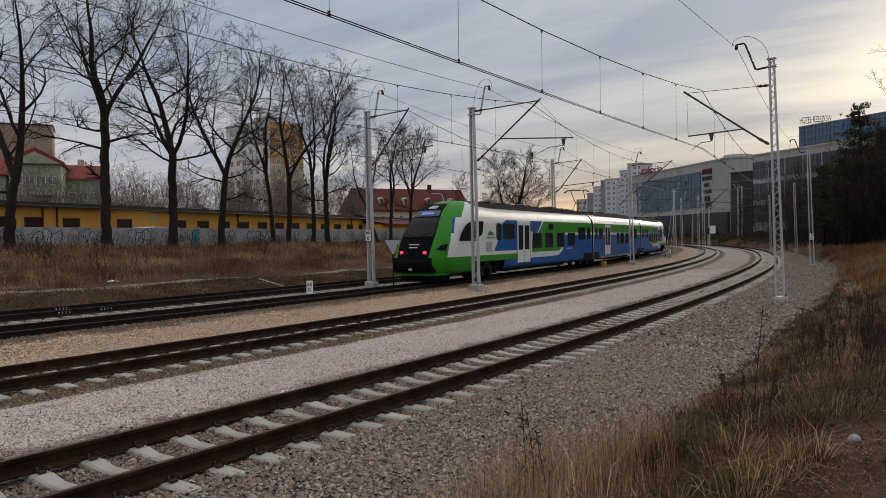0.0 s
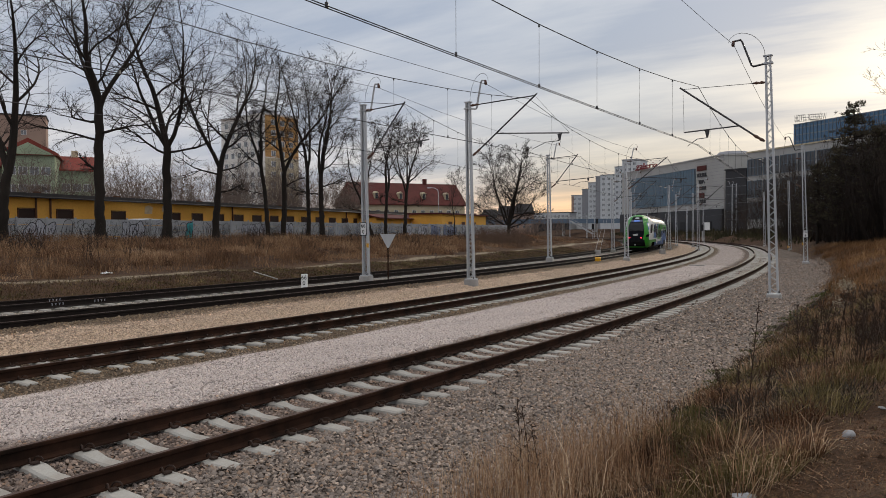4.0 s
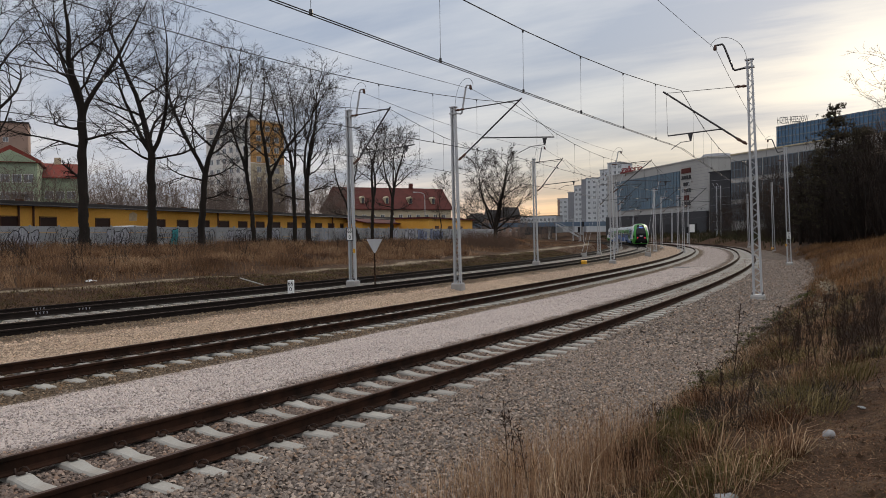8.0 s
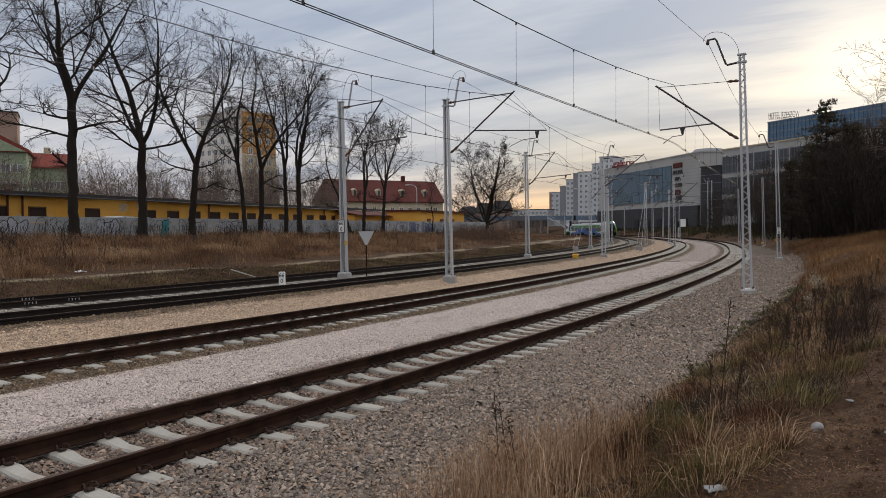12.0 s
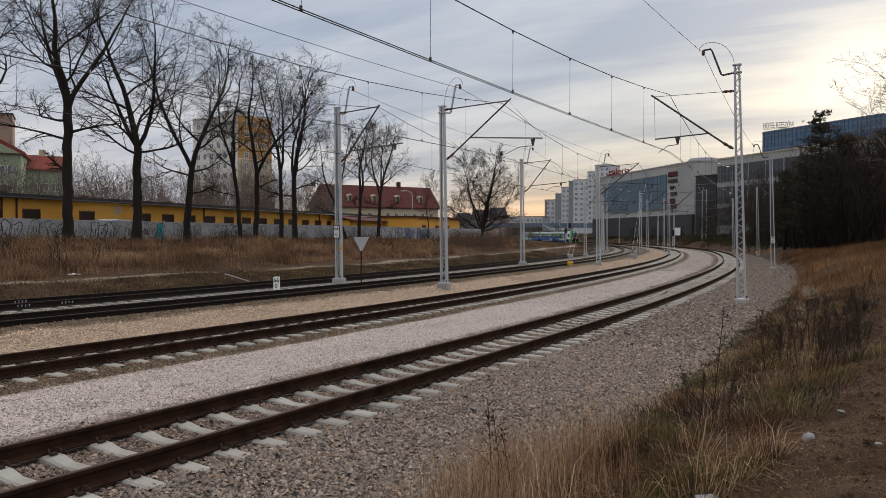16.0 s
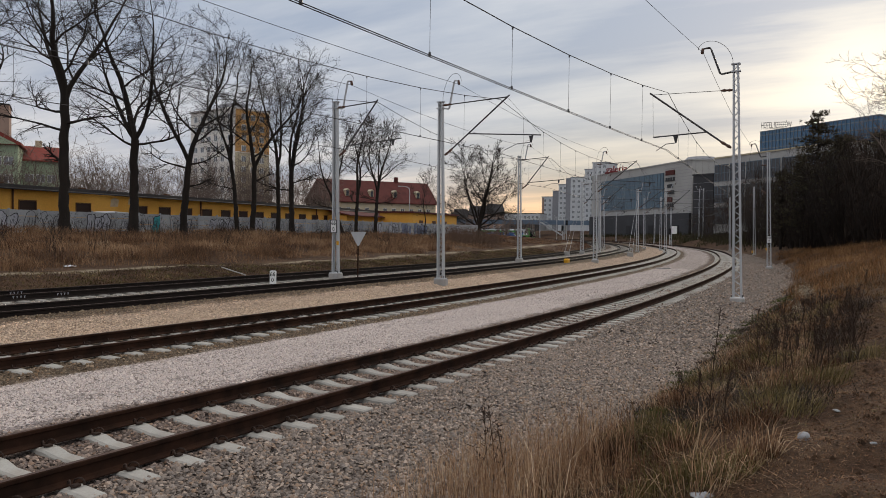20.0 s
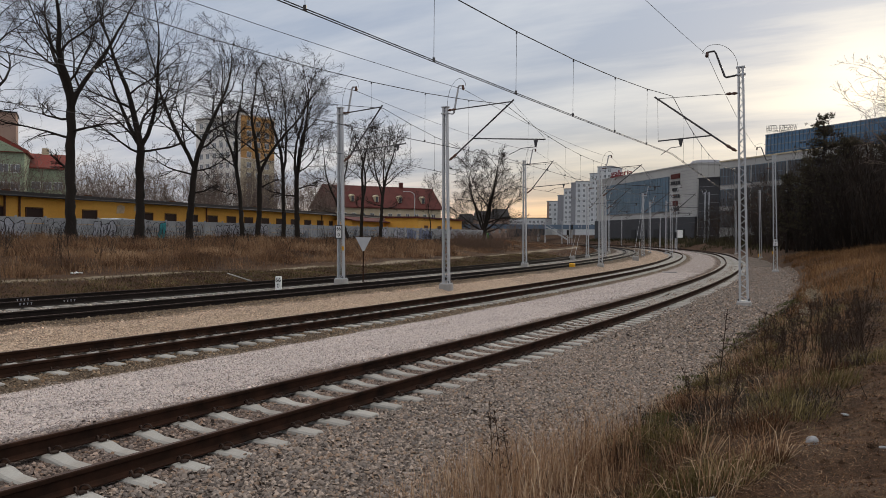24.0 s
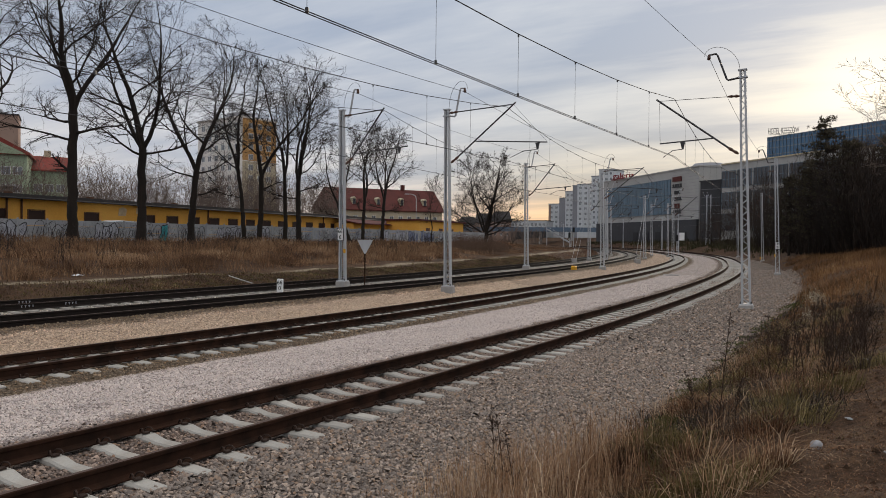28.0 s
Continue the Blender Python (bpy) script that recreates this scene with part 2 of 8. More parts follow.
def loose_stone_material(even=0.0):
    m = bpy.data.materials.new("loose_stone")
    m.use_nodes = True
    n = Nodes(m.node_tree)
    co = n.add("ShaderNodeTexCoord").outputs["Object"]
    uv = n.add("ShaderNodeUVMap").outputs[0]
    sp = n.add("ShaderNodeSeparateXYZ")
    n.link(uv, sp.inputs[0])
    col = stone_colour(n, co, n.math("MULTIPLY", sp.outputs[1], 32.0))
    isl = n.add("ShaderNodeNewGeometry").outputs["Random Per Island"]
    shade = n.ramp(isl, [(0.0, (0.45, 0.43, 0.42)), (0.22, (0.80, 0.81, 0.84)), (0.42, (1.08, 1.05, 1.02)), (0.58, (1.28, 1.04, 0.84)), (0.70, (0.96, 1.0, 1.04)), (0.86, (1.42, 1.38, 1.33)), (1.0, (1.9, 1.82, 1.72))])
    shade = n.mix(even, shade, (1.12, 1.1, 1.08))
    c = n.mix(1.0, col, shade, "MULTIPLY")
    c = n.mix(0.5, c, n.ramp(n.noise(co, 60.0, 3.0, 0.6), [(0.3, 0.6), (0.7, 1.0)]), "MULTIPLY")
    s = n.add("ShaderNodeBsdfPrincipled")
    n.link(c, s.inputs["Base Color"])
    s.inputs["Roughness"].default_value = 0.9
    s.inputs["Specular IOR Level"].default_value = 0.18
    n.link(s.outputs[0], n.add("ShaderNodeOutputMaterial").inputs[0])
    return m


def ground_material():
    """Soil, dead grass and moss, by patches; v across the tracks."""
    m = bpy.data.materials.new("rough_ground")
    m.use_nodes = True
    n = Nodes(m.node_tree)
    co = n.add("ShaderNodeTexCoord").outputs["Object"]
    uv = n.add("ShaderNodeUVMap").outputs[0]
    sp = n.add("ShaderNodeSeparateXYZ")
    n.link(uv, sp.inputs[0])
    v = n.math("MULTIPLY", sp.outputs[1], 32.0)
    big = n.noise(co, 0.12, 4.0, 0.6)
    mid = n.noise(co, 1.3, 5.0, 0.65)
    fine = n.noise(co, 14.0, 4.0, 0.7)
    grass = n.ramp(n.math("ADD", n.math("MULTIPLY", big, 0.5), n.math("MULTIPLY", mid, 0.5)), [(0.3, (0.036, 0.019, 0.010)), (0.46, (0.070, 0.037, 0.020)), (0.58, (0.105, 0.058, 0.031)), (0.75, (0.165, 0.100, 0.055))])
    path = n.math("ABSOLUTE", n.math("SUBTRACT", n.math("ADD", v, n.math("MULTIPLY", n.math("SUBTRACT", mid, 0.5), 1.4)), 24.3))
    onpath = n.math("SUBTRACT", 1.0, n.ramp(n.math("DIVIDE", path, 2.0), [(0.12, 0.0), (0.36, 1.0)]))
    c = n.mix(n.math("MULTIPLY", onpath, 0.85), grass, (0.34, 0.275, 0.195))
    c = n.mix(0.9, c, n.ramp(fine, [(0.28, 0.35), (0.5, 0.9), (0.72, 1.5)]), "MULTIPLY")
    crumbs = n.noise(co, 75.0, 3.0, 0.7)
    c = n.mix(0.8, c, n.ramp(crumbs, [(0.3, 0.45), (0.62, 1.0), (0.75, 1.7)]), "MULTIPLY")
    s = n.add("ShaderNodeBsdfPrincipled")
    n.link(c, s.inputs["Base Color"])
    s.inputs["Roughness"].default_value = 0.95
    s.inputs["Specular IOR Level"].default_value = 0.15
    bp = n.add("ShaderNodeBump")
    bp.inputs["Strength"].default_value, bp.inputs["Distance"].default_value = 0.8, 0.06
    n.link(n.math("ADD", n.math("ADD", fine, mid), n.math("MULTIPLY", crumbs, 0.5)), bp.inputs["Height"])
    n.link(bp.outputs[0], s.inputs["Normal"])
    n.link(s.outputs[0], n.add("ShaderNodeOutputMaterial").inputs[0])
    return m


def glass_material(name, col, rough=0.06):
    m = material(name, col, rough=rough + 0.12, vary=0.1, scale=0.6, bump=0.02, bump_scale=2.0)
    m.node_tree.nodes["Principled BSDF"].inputs["Specular IOR Level"].default_value = 0.7
    return m


BALLAST, LOOSE, GRAVEL, GROUND = ballast_material(), loose_stone_material(), loose_stone_material(0.75), ground_material()
CONCRETE = material("sleeper_concrete", (0.44, 0.42, 0.385), 0.9, vary=0.3, scale=2.3, fine=45, bump=0.35, per_piece=0.35, tint=(0.33, 0.29, 0.25), spec=0.12)
WORN_CONCRETE = material("worn_sleeper_concrete", (0.37, 0.345, 0.31), 0.9, vary=0.35, scale=1.7, fine=40, bump=0.25, per_piece=0.5)
OLD_CONCRETE = material("old_concrete", (0.45, 0.43, 0.41), 0.9, vary=0.35, scale=0.8, fine=25, bump=0.3, streak=True)
FENCE_GREY = material("fence_concrete", (0.47, 0.475, 0.48), 0.9, vary=0.3, scale=0.9, fine=22, bump=0.3, streak=True, per_piece=0.2)
RUST = material("rail_rust", (0.050, 0.024, 0.015), 0.9, vary=0.45, scale=2.5, fine=60, bump=0.2, tint=(0.018, 0.011, 0.008), spec=0.08)
RAIL_TOP = material("rail_top", (0.095, 0.055, 0.040), 0.7, 0.15, vary=0.35, scale=0.7, fine=30, bump=0.05)
DARK_RUST = material("old_rail", (0.020, 0.013, 0.010), 0.9, vary=0.4, scale=2.5, fine=60, bump=0.2)
CLIP = material("clip_steel", (0.040, 0.024, 0.018), 0.8, 0.1, vary=0.2, fine=60, bump=0)
GALV = material("galvanised_steel", (0.52, 0.53, 0.55), 0.6, 0.3, vary=0.2, scale=1.2, fine=30, bump=0.04, streak=True)
DARK_STEEL = material("dark_steel", (0.075, 0.072, 0.075), 0.5, 0.5, vary=0.25, fine=30, bump=0.03)
WIRE = material("copper_wire", (0.05, 0.045, 0.045), 0.6, 0.6, vary=0.0, bump=0)
INSULATOR = material("insulator", (0.10, 0.05, 0.035), 0.3, vary=0.1, bump=0)
WHITE_PAINT = material("white_paint", (0.80, 0.80, 0.79), 0.6, vary=0.12, scale=4, fine=30, bump=0.05)
BLACK_PAINT = material("black_paint", (0.015, 0.015, 0.016), 0.6, vary=0.1, bump=0.02)
YELLOW_BOX = material("yellow_plastic", (0.72, 0.36, 0.02), 0.5, vary=0.2, scale=6, bump=0.05)
BARK = material("dark_bark", (0.030, 0.022, 0.017), 0.95, vary=0.5, scale=2.0, fine=18, bump=0.9, tint=(0.02, 0.016, 0.013), streak=True)
TWIG = material("twig", (0.030, 0.022, 0.018), 0.95, vary=0.2, scale=1.0, fine=10, bump=0)
BUSH = material("bush_twig", (0.15, 0.095, 0.066), 0.95, vary=0.3, scale=0.6, fine=10, bump=0)
# far wood, paler than TWIG; on the birch-like tree it stands for backlight
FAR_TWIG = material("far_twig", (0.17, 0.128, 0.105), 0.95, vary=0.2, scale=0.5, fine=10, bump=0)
DRY = leaf_material("dry_grass", [(0.0, (0.010, 0.006, 0.004)), (0.35, (0.028, 0.015, 0.008)), (0.6, (0.085, 0.045, 0.023)), (0.82, (0.24, 0.14, 0.075)), (1.0, (0.58, 0.43, 0.28))])
REED = leaf_material("pale_reed", [(0.0, (0.055, 0.030, 0.015)), (0.3, (0.18, 0.095, 0.050)), (0.6, (0.38, 0.235, 0.138)), (1.0, (0.74, 0.58, 0.40))], patch_scale=0.9)
HUMP = leaf_material("tan_dead_grass", [(0.0, (0.034, 0.018, 0.010)), (0.3, (0.10, 0.050, 0.022)), (0.6, (0.22, 0.112, 0.046)), (0.85, (0.36, 0.205, 0.095)), (1.0, (0.54, 0.37, 0.20))], patch_scale=0.3, patch_share=0.55)
RUSSET = leaf_material("russet_brush", [(0.0, (0.035, 0.018, 0.011)), (0.3, (0.100, 0.054, 0.030)), (0.6, (0.26, 0.152, 0.082)), (0.85, (0.42, 0.275, 0.165)), (1.0, (0.62, 0.47, 0.31))], patch_scale=0.30, patch_share=0.62)
GREENISH = leaf_material("olive_grass", [(0.0, (0.026, 0.021, 0.007)), (0.35, (0.080, 0.062, 0.020)), (0.65, (0.165, 0.128, 0.050)), (0.85, (0.30, 0.23, 0.11)), (1.0, (0.50, 0.40, 0.24))], patch_scale=0.7)
BANK = leaf_material("bank_grass", [(0.0, (0.016, 0.010, 0.006)), (0.4, (0.052, 0.030, 0.017)), (0.7, (0.125, 0.074, 0.040)), (0.88, (0.25, 0.16, 0.09)), (1.0, (0.50, 0.37, 0.23))], other=[(0.0, (0.020, 0.017, 0.005)), (0.45, (0.062, 0.052, 0.017)), (0.75, (0.14, 0.115, 0.042)), (1.0, (0.36, 0.29, 0.15))], patch_scale=0.5)
MOSS = leaf_material("green_moss_grass", [(0.0, (0.018, 0.022, 0.004)), (0.5, (0.050, 0.062, 0.010)), (0.85, (0.095, 0.110, 0.022)), (1.0, (0.17, 0.17, 0.06))], patch_scale=0.8)
RUSTY = leaf_material("rust_brown_grass", [(0.0, (0.018, 0.009, 0.005)), (0.4, (0.060, 0.027, 0.014)), (0.75, (0.15, 0.075, 0.038)), (1.0, (0.33, 0.20, 0.11))], patch_scale=0.8)
NEEDLE = leaf_material("pine_needle", [(0.0, (0.026, 0.022, 0.015)), (0.5, (0.062, 0.052, 0.032)), (1.0, (0.11, 0.088, 0.054))], trans=0.1)
YELLOW_WALL = material("ochre_render", (0.82, 0.43, 0.085), 0.9, vary=0.28, scale=0.35, fine=6, bump=0.08, streak=True, tint=(0.68, 0.32, 0.045))
PATCH = material("pale_render_patch", (0.62, 0.47, 0.30), 0.9, vary=0.3, scale=2, bump=0.1)
BROWN_TRIM = material("brown_sheet", (0.12, 0.05, 0.025), 0.7, vary=0.3, bump=0.05)
ROOF_DARK = material("roof_felt", (0.06, 0.055, 0.055), 0.9, vary=0.3, scale=0.8, bump=0.1)
RED_ROOF = material("red_tile", (0.115, 0.028, 0.022), 0.8, vary=0.35, scale=0.5, fine=8, bump=0.3)
BRIGHT_ROOF = material("bright_red_tile", (0.25, 0.05, 0.035), 0.8, vary=0.3, scale=0.5, fine=8, bump=0.2)
GREEN_WALL = material("mint_render", (0.35, 0.42, 0.29), 0.9, vary=0.2, scale=0.4, bump=0.05)
CREAM_WALL = material("cream_render", (0.55, 0.47, 0.33), 0.9, vary=0.2, scale=0.3, bump=0.05)
GREY_WALL = material("pale_grey_render", (0.66, 0.68, 0.70), 0.9, vary=0.2, scale=0.15, bump=0.03)
MID_WALL = material("mid_grey_render", (0.31, 0.31, 0.33), 0.9, vary=0.2, scale=0.15, bump=0.03)
ORANGE_WALL = material("orange_render", (0.52, 0.29, 0.11), 0.9, vary=0.15, scale=0.2, bump=0.03)
BROWN_WALL = material("brown_render", (0.36, 0.25, 0.20), 0.9, vary=0.15, scale=0.2, bump=0.03)
STONE_WALL = material("stone_cladding", (0.43, 0.42, 0.40), 0.8, vary=0.15, scale=0.1, fine=2, bump=0.04)
DARK_WALL = material("dark_cladding", (0.055, 0.055, 0.060), 0.8, vary=0.2, scale=0.1, fine=2, bump=0.04)
WINDOW = glass_material("window_glass", (0.035, 0.038, 0.045), 0.25)
# far panes: base colour lightened to stand for the sky reflected in them
SKY_TINT_PANE = glass_material("sky_tinted_glass", (0.17, 0.185, 0.205), 0.3)
DARK_PANE = material("dark_pane", (0.040, 0.022, 0.017), 0.6, vary=0.1, bump=0, spec=0.15)
FACADE_GLASS = material("blue_facade_glass", (0.085, 0.165, 0.235), 0.35, vary=0.25, scale=0.25, fine=1.0, bump=0, spec=0.45)
HOTEL_GLASS = glass_material("hotel_glass", (0.04, 0.12, 0.225), 0.12)
MULLION = material("mullion", (0.15, 0.19, 0.23), 0.5, 0.4, vary=0.1, bump=0)
RED_SIGN = material("red_sign", (0.20, 0.02, 0.02), 0.6, vary=0.1, bump=0)
BLUE_PAINT = material("viaduct_blue", (0.13, 0.18, 0.25), 0.7, vary=0.25, scale=0.3, bump=0.02)
CLOTH_WHITE = material("white_sheeting", (0.70, 0.72, 0.75), 0.6, vary=0.15, scale=0.8, bump=0.05)
INK = material("graffiti_dark", (0.05, 0.045, 0.05), 0.8, vary=0.2, bump=0)
INK_TEAL = material("graffiti_teal", (0.07, 0.36, 0.38), 0.8, vary=0.35, scale=2, bump=0)
INK_PALE = material("graffiti_pale", (0.50, 0.50, 0.54), 0.8, vary=0.35, scale=2, bump=0)
INK_BLUE = material("graffiti_blue", (0.24, 0.27, 0.38), 0.8, vary=0.35, scale=2, bump=0)
T_GREEN = material("train_green", (0.026, 0.225, 0.013), 0.42, vary=0.08, scale=0.8, bump=0, spec=0.2)
T_BLUE = material("train_blue", (0.002, 0.082, 0.30), 0.42, vary=0.08, scale=0.8, bump=0, spec=0.2)
T_WHITE = material("train_white", (0.66, 0.67, 0.66), 0.42, vary=0.08, scale=0.8, bump=0, spec=0.3)
T_SILVER = material("train_roof_silver", (0.42, 0.45, 0.46), 0.42, 0.3, vary=0.15, scale=0.6, bump=0)
T_BLACK = material("train_black", (0.006, 0.006, 0.007), 0.75, vary=0.1, bump=0, spec=0.06)
T_GLASS = glass_material("train_glass", (0.022, 0.026, 0.028), 0.06)
T_SCREEN = material("windscreen_glass", (0.010, 0.012, 0.014), 0.25, vary=0.1, bump=0, spec=0.14)
T_MASK = material("front_mask_black", (0.006, 0.007, 0.009), 0.7, vary=0.1, bump=0, spec=0.04)
T_DISPLAY_GLASS = material("display_glass", (0.02, 0.035, 0.075), 0.25, vary=0.1, bump=0, spec=0.3)
T_UNDER = material("bogie_grime", (0.022, 0.019, 0.017), 0.8, 0.2, vary=0.35, fine=12, bump=0.2)
T_ROOFGEAR = material("roof_gear", (0.055, 0.043, 0.042), 0.7, 0.2, vary=0.35, fine=8, bump=0.1)
TAIL_LIGHT = material("tail_light", (0.5, 0.02, 0.03), 0.3, vary=0, bump=0, emit=(1.0, 0.05, 0.10), strength=1.3)
DISPLAY = material("display_blue", (0.02, 0.05, 0.2), 0.3, vary=0, bump=0, emit=(0.12, 0.3, 1.0), strength=0.55)

BARRIER_PAINT = material("faded_orange_paint", (0.42, 0.19, 0.09), 0.8, vary=0.4, scale=2, bump=0.1)
TOWER_WALL = material("pale_tower_render", (0.80, 0.76, 0.71), 0.9, vary=0.1, scale=0.15, bump=0.03, streak=True)
WEED = leaf_material("weed_stalk", [(0.0, (0.018, 0.011, 0.008)), (0.6, (0.05, 0.03, 0.02)), (1.0, (0.12, 0.075, 0.045))], trans=0.0)
GROUND_DARK = material("dark_turf", (0.045, 0.042, 0.026), 0.95, vary=0.5, scale=0.15, fine=1.2, bump=0.3, spec=0.1)
T_BOX = material("grey_roof_box", (0.17, 0.165, 0.16), 0.6, 0.2, vary=0.3, fine=8, bump=0.05)


# ---- building helpers ----
class Shape:
    """Gathers faces for one mesh."""

    def __init__(self):
        self.v, self.f, self.mi = [], [], []

    def add(self, verts, faces, mat=0):
        o = len(self.v)
        self.v.extend(tuple(map(float, a)) for a in verts)
        self.f.extend(tuple(i + o for i in f) for f in faces)
        self.mi.extend([mat] * len(faces))
        return self

    def box(self, centre, size, m=None, bevel=0.0, mat=0):
        x, y, z = (a / 2 for a in size)
        c = Vector(centre)
        if bevel:
            b = min(bevel, x * 0.9, y * 0.9)
            ring = [(-x + b, -y), (x - b, -y), (x, -y + b), (x, y - b), (x - b, y), (-x + b, y), (-x, y - b), (-x, -y + b)]
            s = 1 - b / max(x, y)
            vs = [Vector((px, py, -z)) for px, py in ring] + [Vector((px, py, z - b)) for px, py in ring] + [Vector((px * s, py * s, z)) for px, py in ring]
            fs = [tuple(range(7, -1, -1)), tuple(range(16, 24))]
            for k in (0, 8):
                fs += [(k + i, k + (i + 1) % 8, k + 8 + (i + 1) % 8, k + 8 + i) for i in range(8)]
        else:
            vs = [Vector((sx * x, sy * y, sz * z)) for sz in (-1, 1) for sx, sy in ((-1, -1), (1, -1), (1, 1), (-1, 1))]
            fs = [(3, 2, 1, 0), (4, 5, 6, 7), (0, 1, 5, 4), (1, 2, 6, 5), (2, 3, 7, 6), (3, 0, 4, 7)]
        vs = [(m @ v if m else v) + c for v in vs]
        return self.add(vs, fs, mat)

    def tube(self, path, radii, sides=6, mat=0, caps=True):
        pts = [Vector(a) for a in path]
        if isinstance(radii, (int, float)):
            radii = [radii] * len(pts)
        vs, fs = [], []
        side = None
        for i, c in enumerate(pts):
            d = (pts[min(i + 1, len(pts) - 1)] - pts[max(i - 1, 0)]).normalized()
            if side is None:
                side = d.cross(Vector((0, 0, 1)) if abs(d.z) < 0.9 else Vector((1, 0, 0))).normalized()
            side = (side - d * side.dot(d)).normalized()
            other = d.cross(side)
            for k in range(sides):
                a = 2 * math.pi * k / sides
                vs.append(c + (side * math.cos(a) + other * math.sin(a)) * radii[i])
        for i in range(len(pts) - 1):
            for k in range(sides):
                fs.append((i * sides + k, i * sides + (k + 1) % sides, (i + 1) * sides + (k + 1) % sides, (i + 1) * sides + k))
        if caps:
            fs += [tuple(range(sides - 1, -1, -1)), tuple(range((len(pts) - 1) * sides, len(pts) * sides))]
        return self.add(vs, fs, mat)

    def loft(self, rings, closed=True, caps=True, mat=0):
        n = len(rings[0])
        vs = [a for r in rings for a in r]
        fs = []
        for i in range(len(rings) - 1):
            for k in range(n if closed else n - 1):
                fs.append((i * n + k, i * n + (k + 1) % n, (i + 1) * n + (k + 1) % n, (i + 1) * n + k))
        if caps and closed:
            fs += [tuple(range(n - 1, -1, -1)), tuple(range((len(rings) - 1) * n, len(rings) * n))]
        return self.add(vs, fs, mat)

    def slab(self, outline, axis, lo, hi, mat=0):
        """A flat outline of two coordinates pulled along an axis."""
        n = len(outline)

        def put(a, b, c):
            return {"x": (c, a, b), "y": (a, c, b), "z": (a, b, c)}[axis]

        vs = [put(a, b, lo) for a, b in outline] + [put(a, b, hi) for a, b in outline]
        fs = [tuple(range(n - 1, -1, -1)), tuple(range(n, 2 * n))] + [(i, (i + 1) % n, n + (i + 1) % n, n + i) for i in range(n)]
        return self.add(vs, fs, mat)

    def mesh(self, name, mats, smooth=False):
        me = bpy.data.meshes.new(name)
        me.from_pydata(self.v, [], self.f)
        for m in mats if isinstance(mats, (list, tuple)) else [mats]:
            me.materials.append(m)
        if any(self.mi):
            me.polygons.foreach_set("material_index", self.mi)
        me.update()
        if smooth:
            bm = bmesh.new()
            bm.from_mesh(me)
            bmesh.ops.recalc_face_normals(bm, faces=bm.faces)
            bm.to_mesh(me)
            bm.free()
            me.shade_smooth()
            me.set_sharp_from_angle(angle=radians(38))
        return me


def fix(me):
    bm = bmesh.new()
    bm.from_mesh(me)
    bmesh.ops.recalc_face_normals(bm, faces=bm.faces)
    bm.to_mesh(me)
    bm.free()
    return me


def thing(name, label, category, m=None, group="", kind=""):
    ob = new(name)
    ob.empty_display_size = 0.2
    if m is not None:
        ob.matrix_basis = m
    return tagged(ob, label, category, group, kind)


def part(name, shape, mat, parent, label="", smooth=False, m=None, kind=""):
    me = shape if isinstance(shape, bpy.types.Mesh) else shape.mesh(name, mat, smooth)
    ob = new(name, me)
    ob.parent = parent
    if m is not None:
        ob.matrix_basis = m
    return tagged(ob, label, kind=kind)


def solid(name, shape, mat, label, category, m=None, group="", kind="", smooth=False):
    ob = new(name, shape if isinstance(shape, bpy.types.Mesh) else shape.mesh(name, mat, smooth))
    if m is not None:
        ob.matrix_basis = m
    return tagged(ob, label, category, group, kind)


def polar(az, dist, z=0.0):
    return Vector((dist * math.sin(radians(az)), dist * math.cos(radians(az)), z))


# ---- the line of the tracks: a long left-hand bend ----
STEP = 0.5
S_MIN, S_MAX = -70.0, 560.0
S = np.arange(S_MIN, S_MAX, STEP)
BEND = np.interp(S, [-70, -30, 10, 40, 70, 100, 130, 160, 200, 250, 330, 560], [0.004, 0.004463, 0.003228, 0.002035, 0.002595, 0.001546, 0.003105, 0.001951, 0.001873, 0.002408, 0.002886, 0.003])
zero = int(np.argmin(abs(S)))
TURN = np.concatenate([[0], np.cumsum((BEND[1:] + BEND[:-1]) / 2 * STEP)])
TURN = TURN - TURN[zero] + 0.99552
LINE_X = np.concatenate([[0], np.cumsum(np.cos((TURN[1:] + TURN[:-1]) / 2) * STEP)])
LINE_Y = np.concatenate([[0], np.cumsum(np.sin((TURN[1:] + TURN[:-1]) / 2) * STEP)])
LINE_X += -7.1784 - LINE_X[zero]
LINE_Y += 3.12665 - LINE_Y[zero]
TRACKS = (0.0, 6.66, 12.2, 16.7)
# the two far tracks lie a little higher and bend a little tighter than the near ones
LINES = ((0.0, 1.0, 0.03), (6.66, 1.0, 0.0), (14.0, 0.916, 0.2), (18.9, 0.916, 0.2))


def along(s, lat=0.0, z=0.0):
    """A place s metres along the first track and lat metres to its left."""
    a = float(np.interp(s, S, TURN))
    return Vector((float(np.interp(s, S, LINE_X)) - lat * math.sin(a), float(np.interp(s, S, LINE_Y)) + lat * math.cos(a), z))


def on_track(k, s, side=0.0, z=0.0):
    """A place on track k: s metres along the line, side metres to the left of the track's middle."""
    lat, scale, rise = LINES[k]
    c = along(s, lat + side / scale) * scale
    return Vector((c.x, c.y, rise + z))


def heading(s):
    return float(np.interp(s, S, TURN))


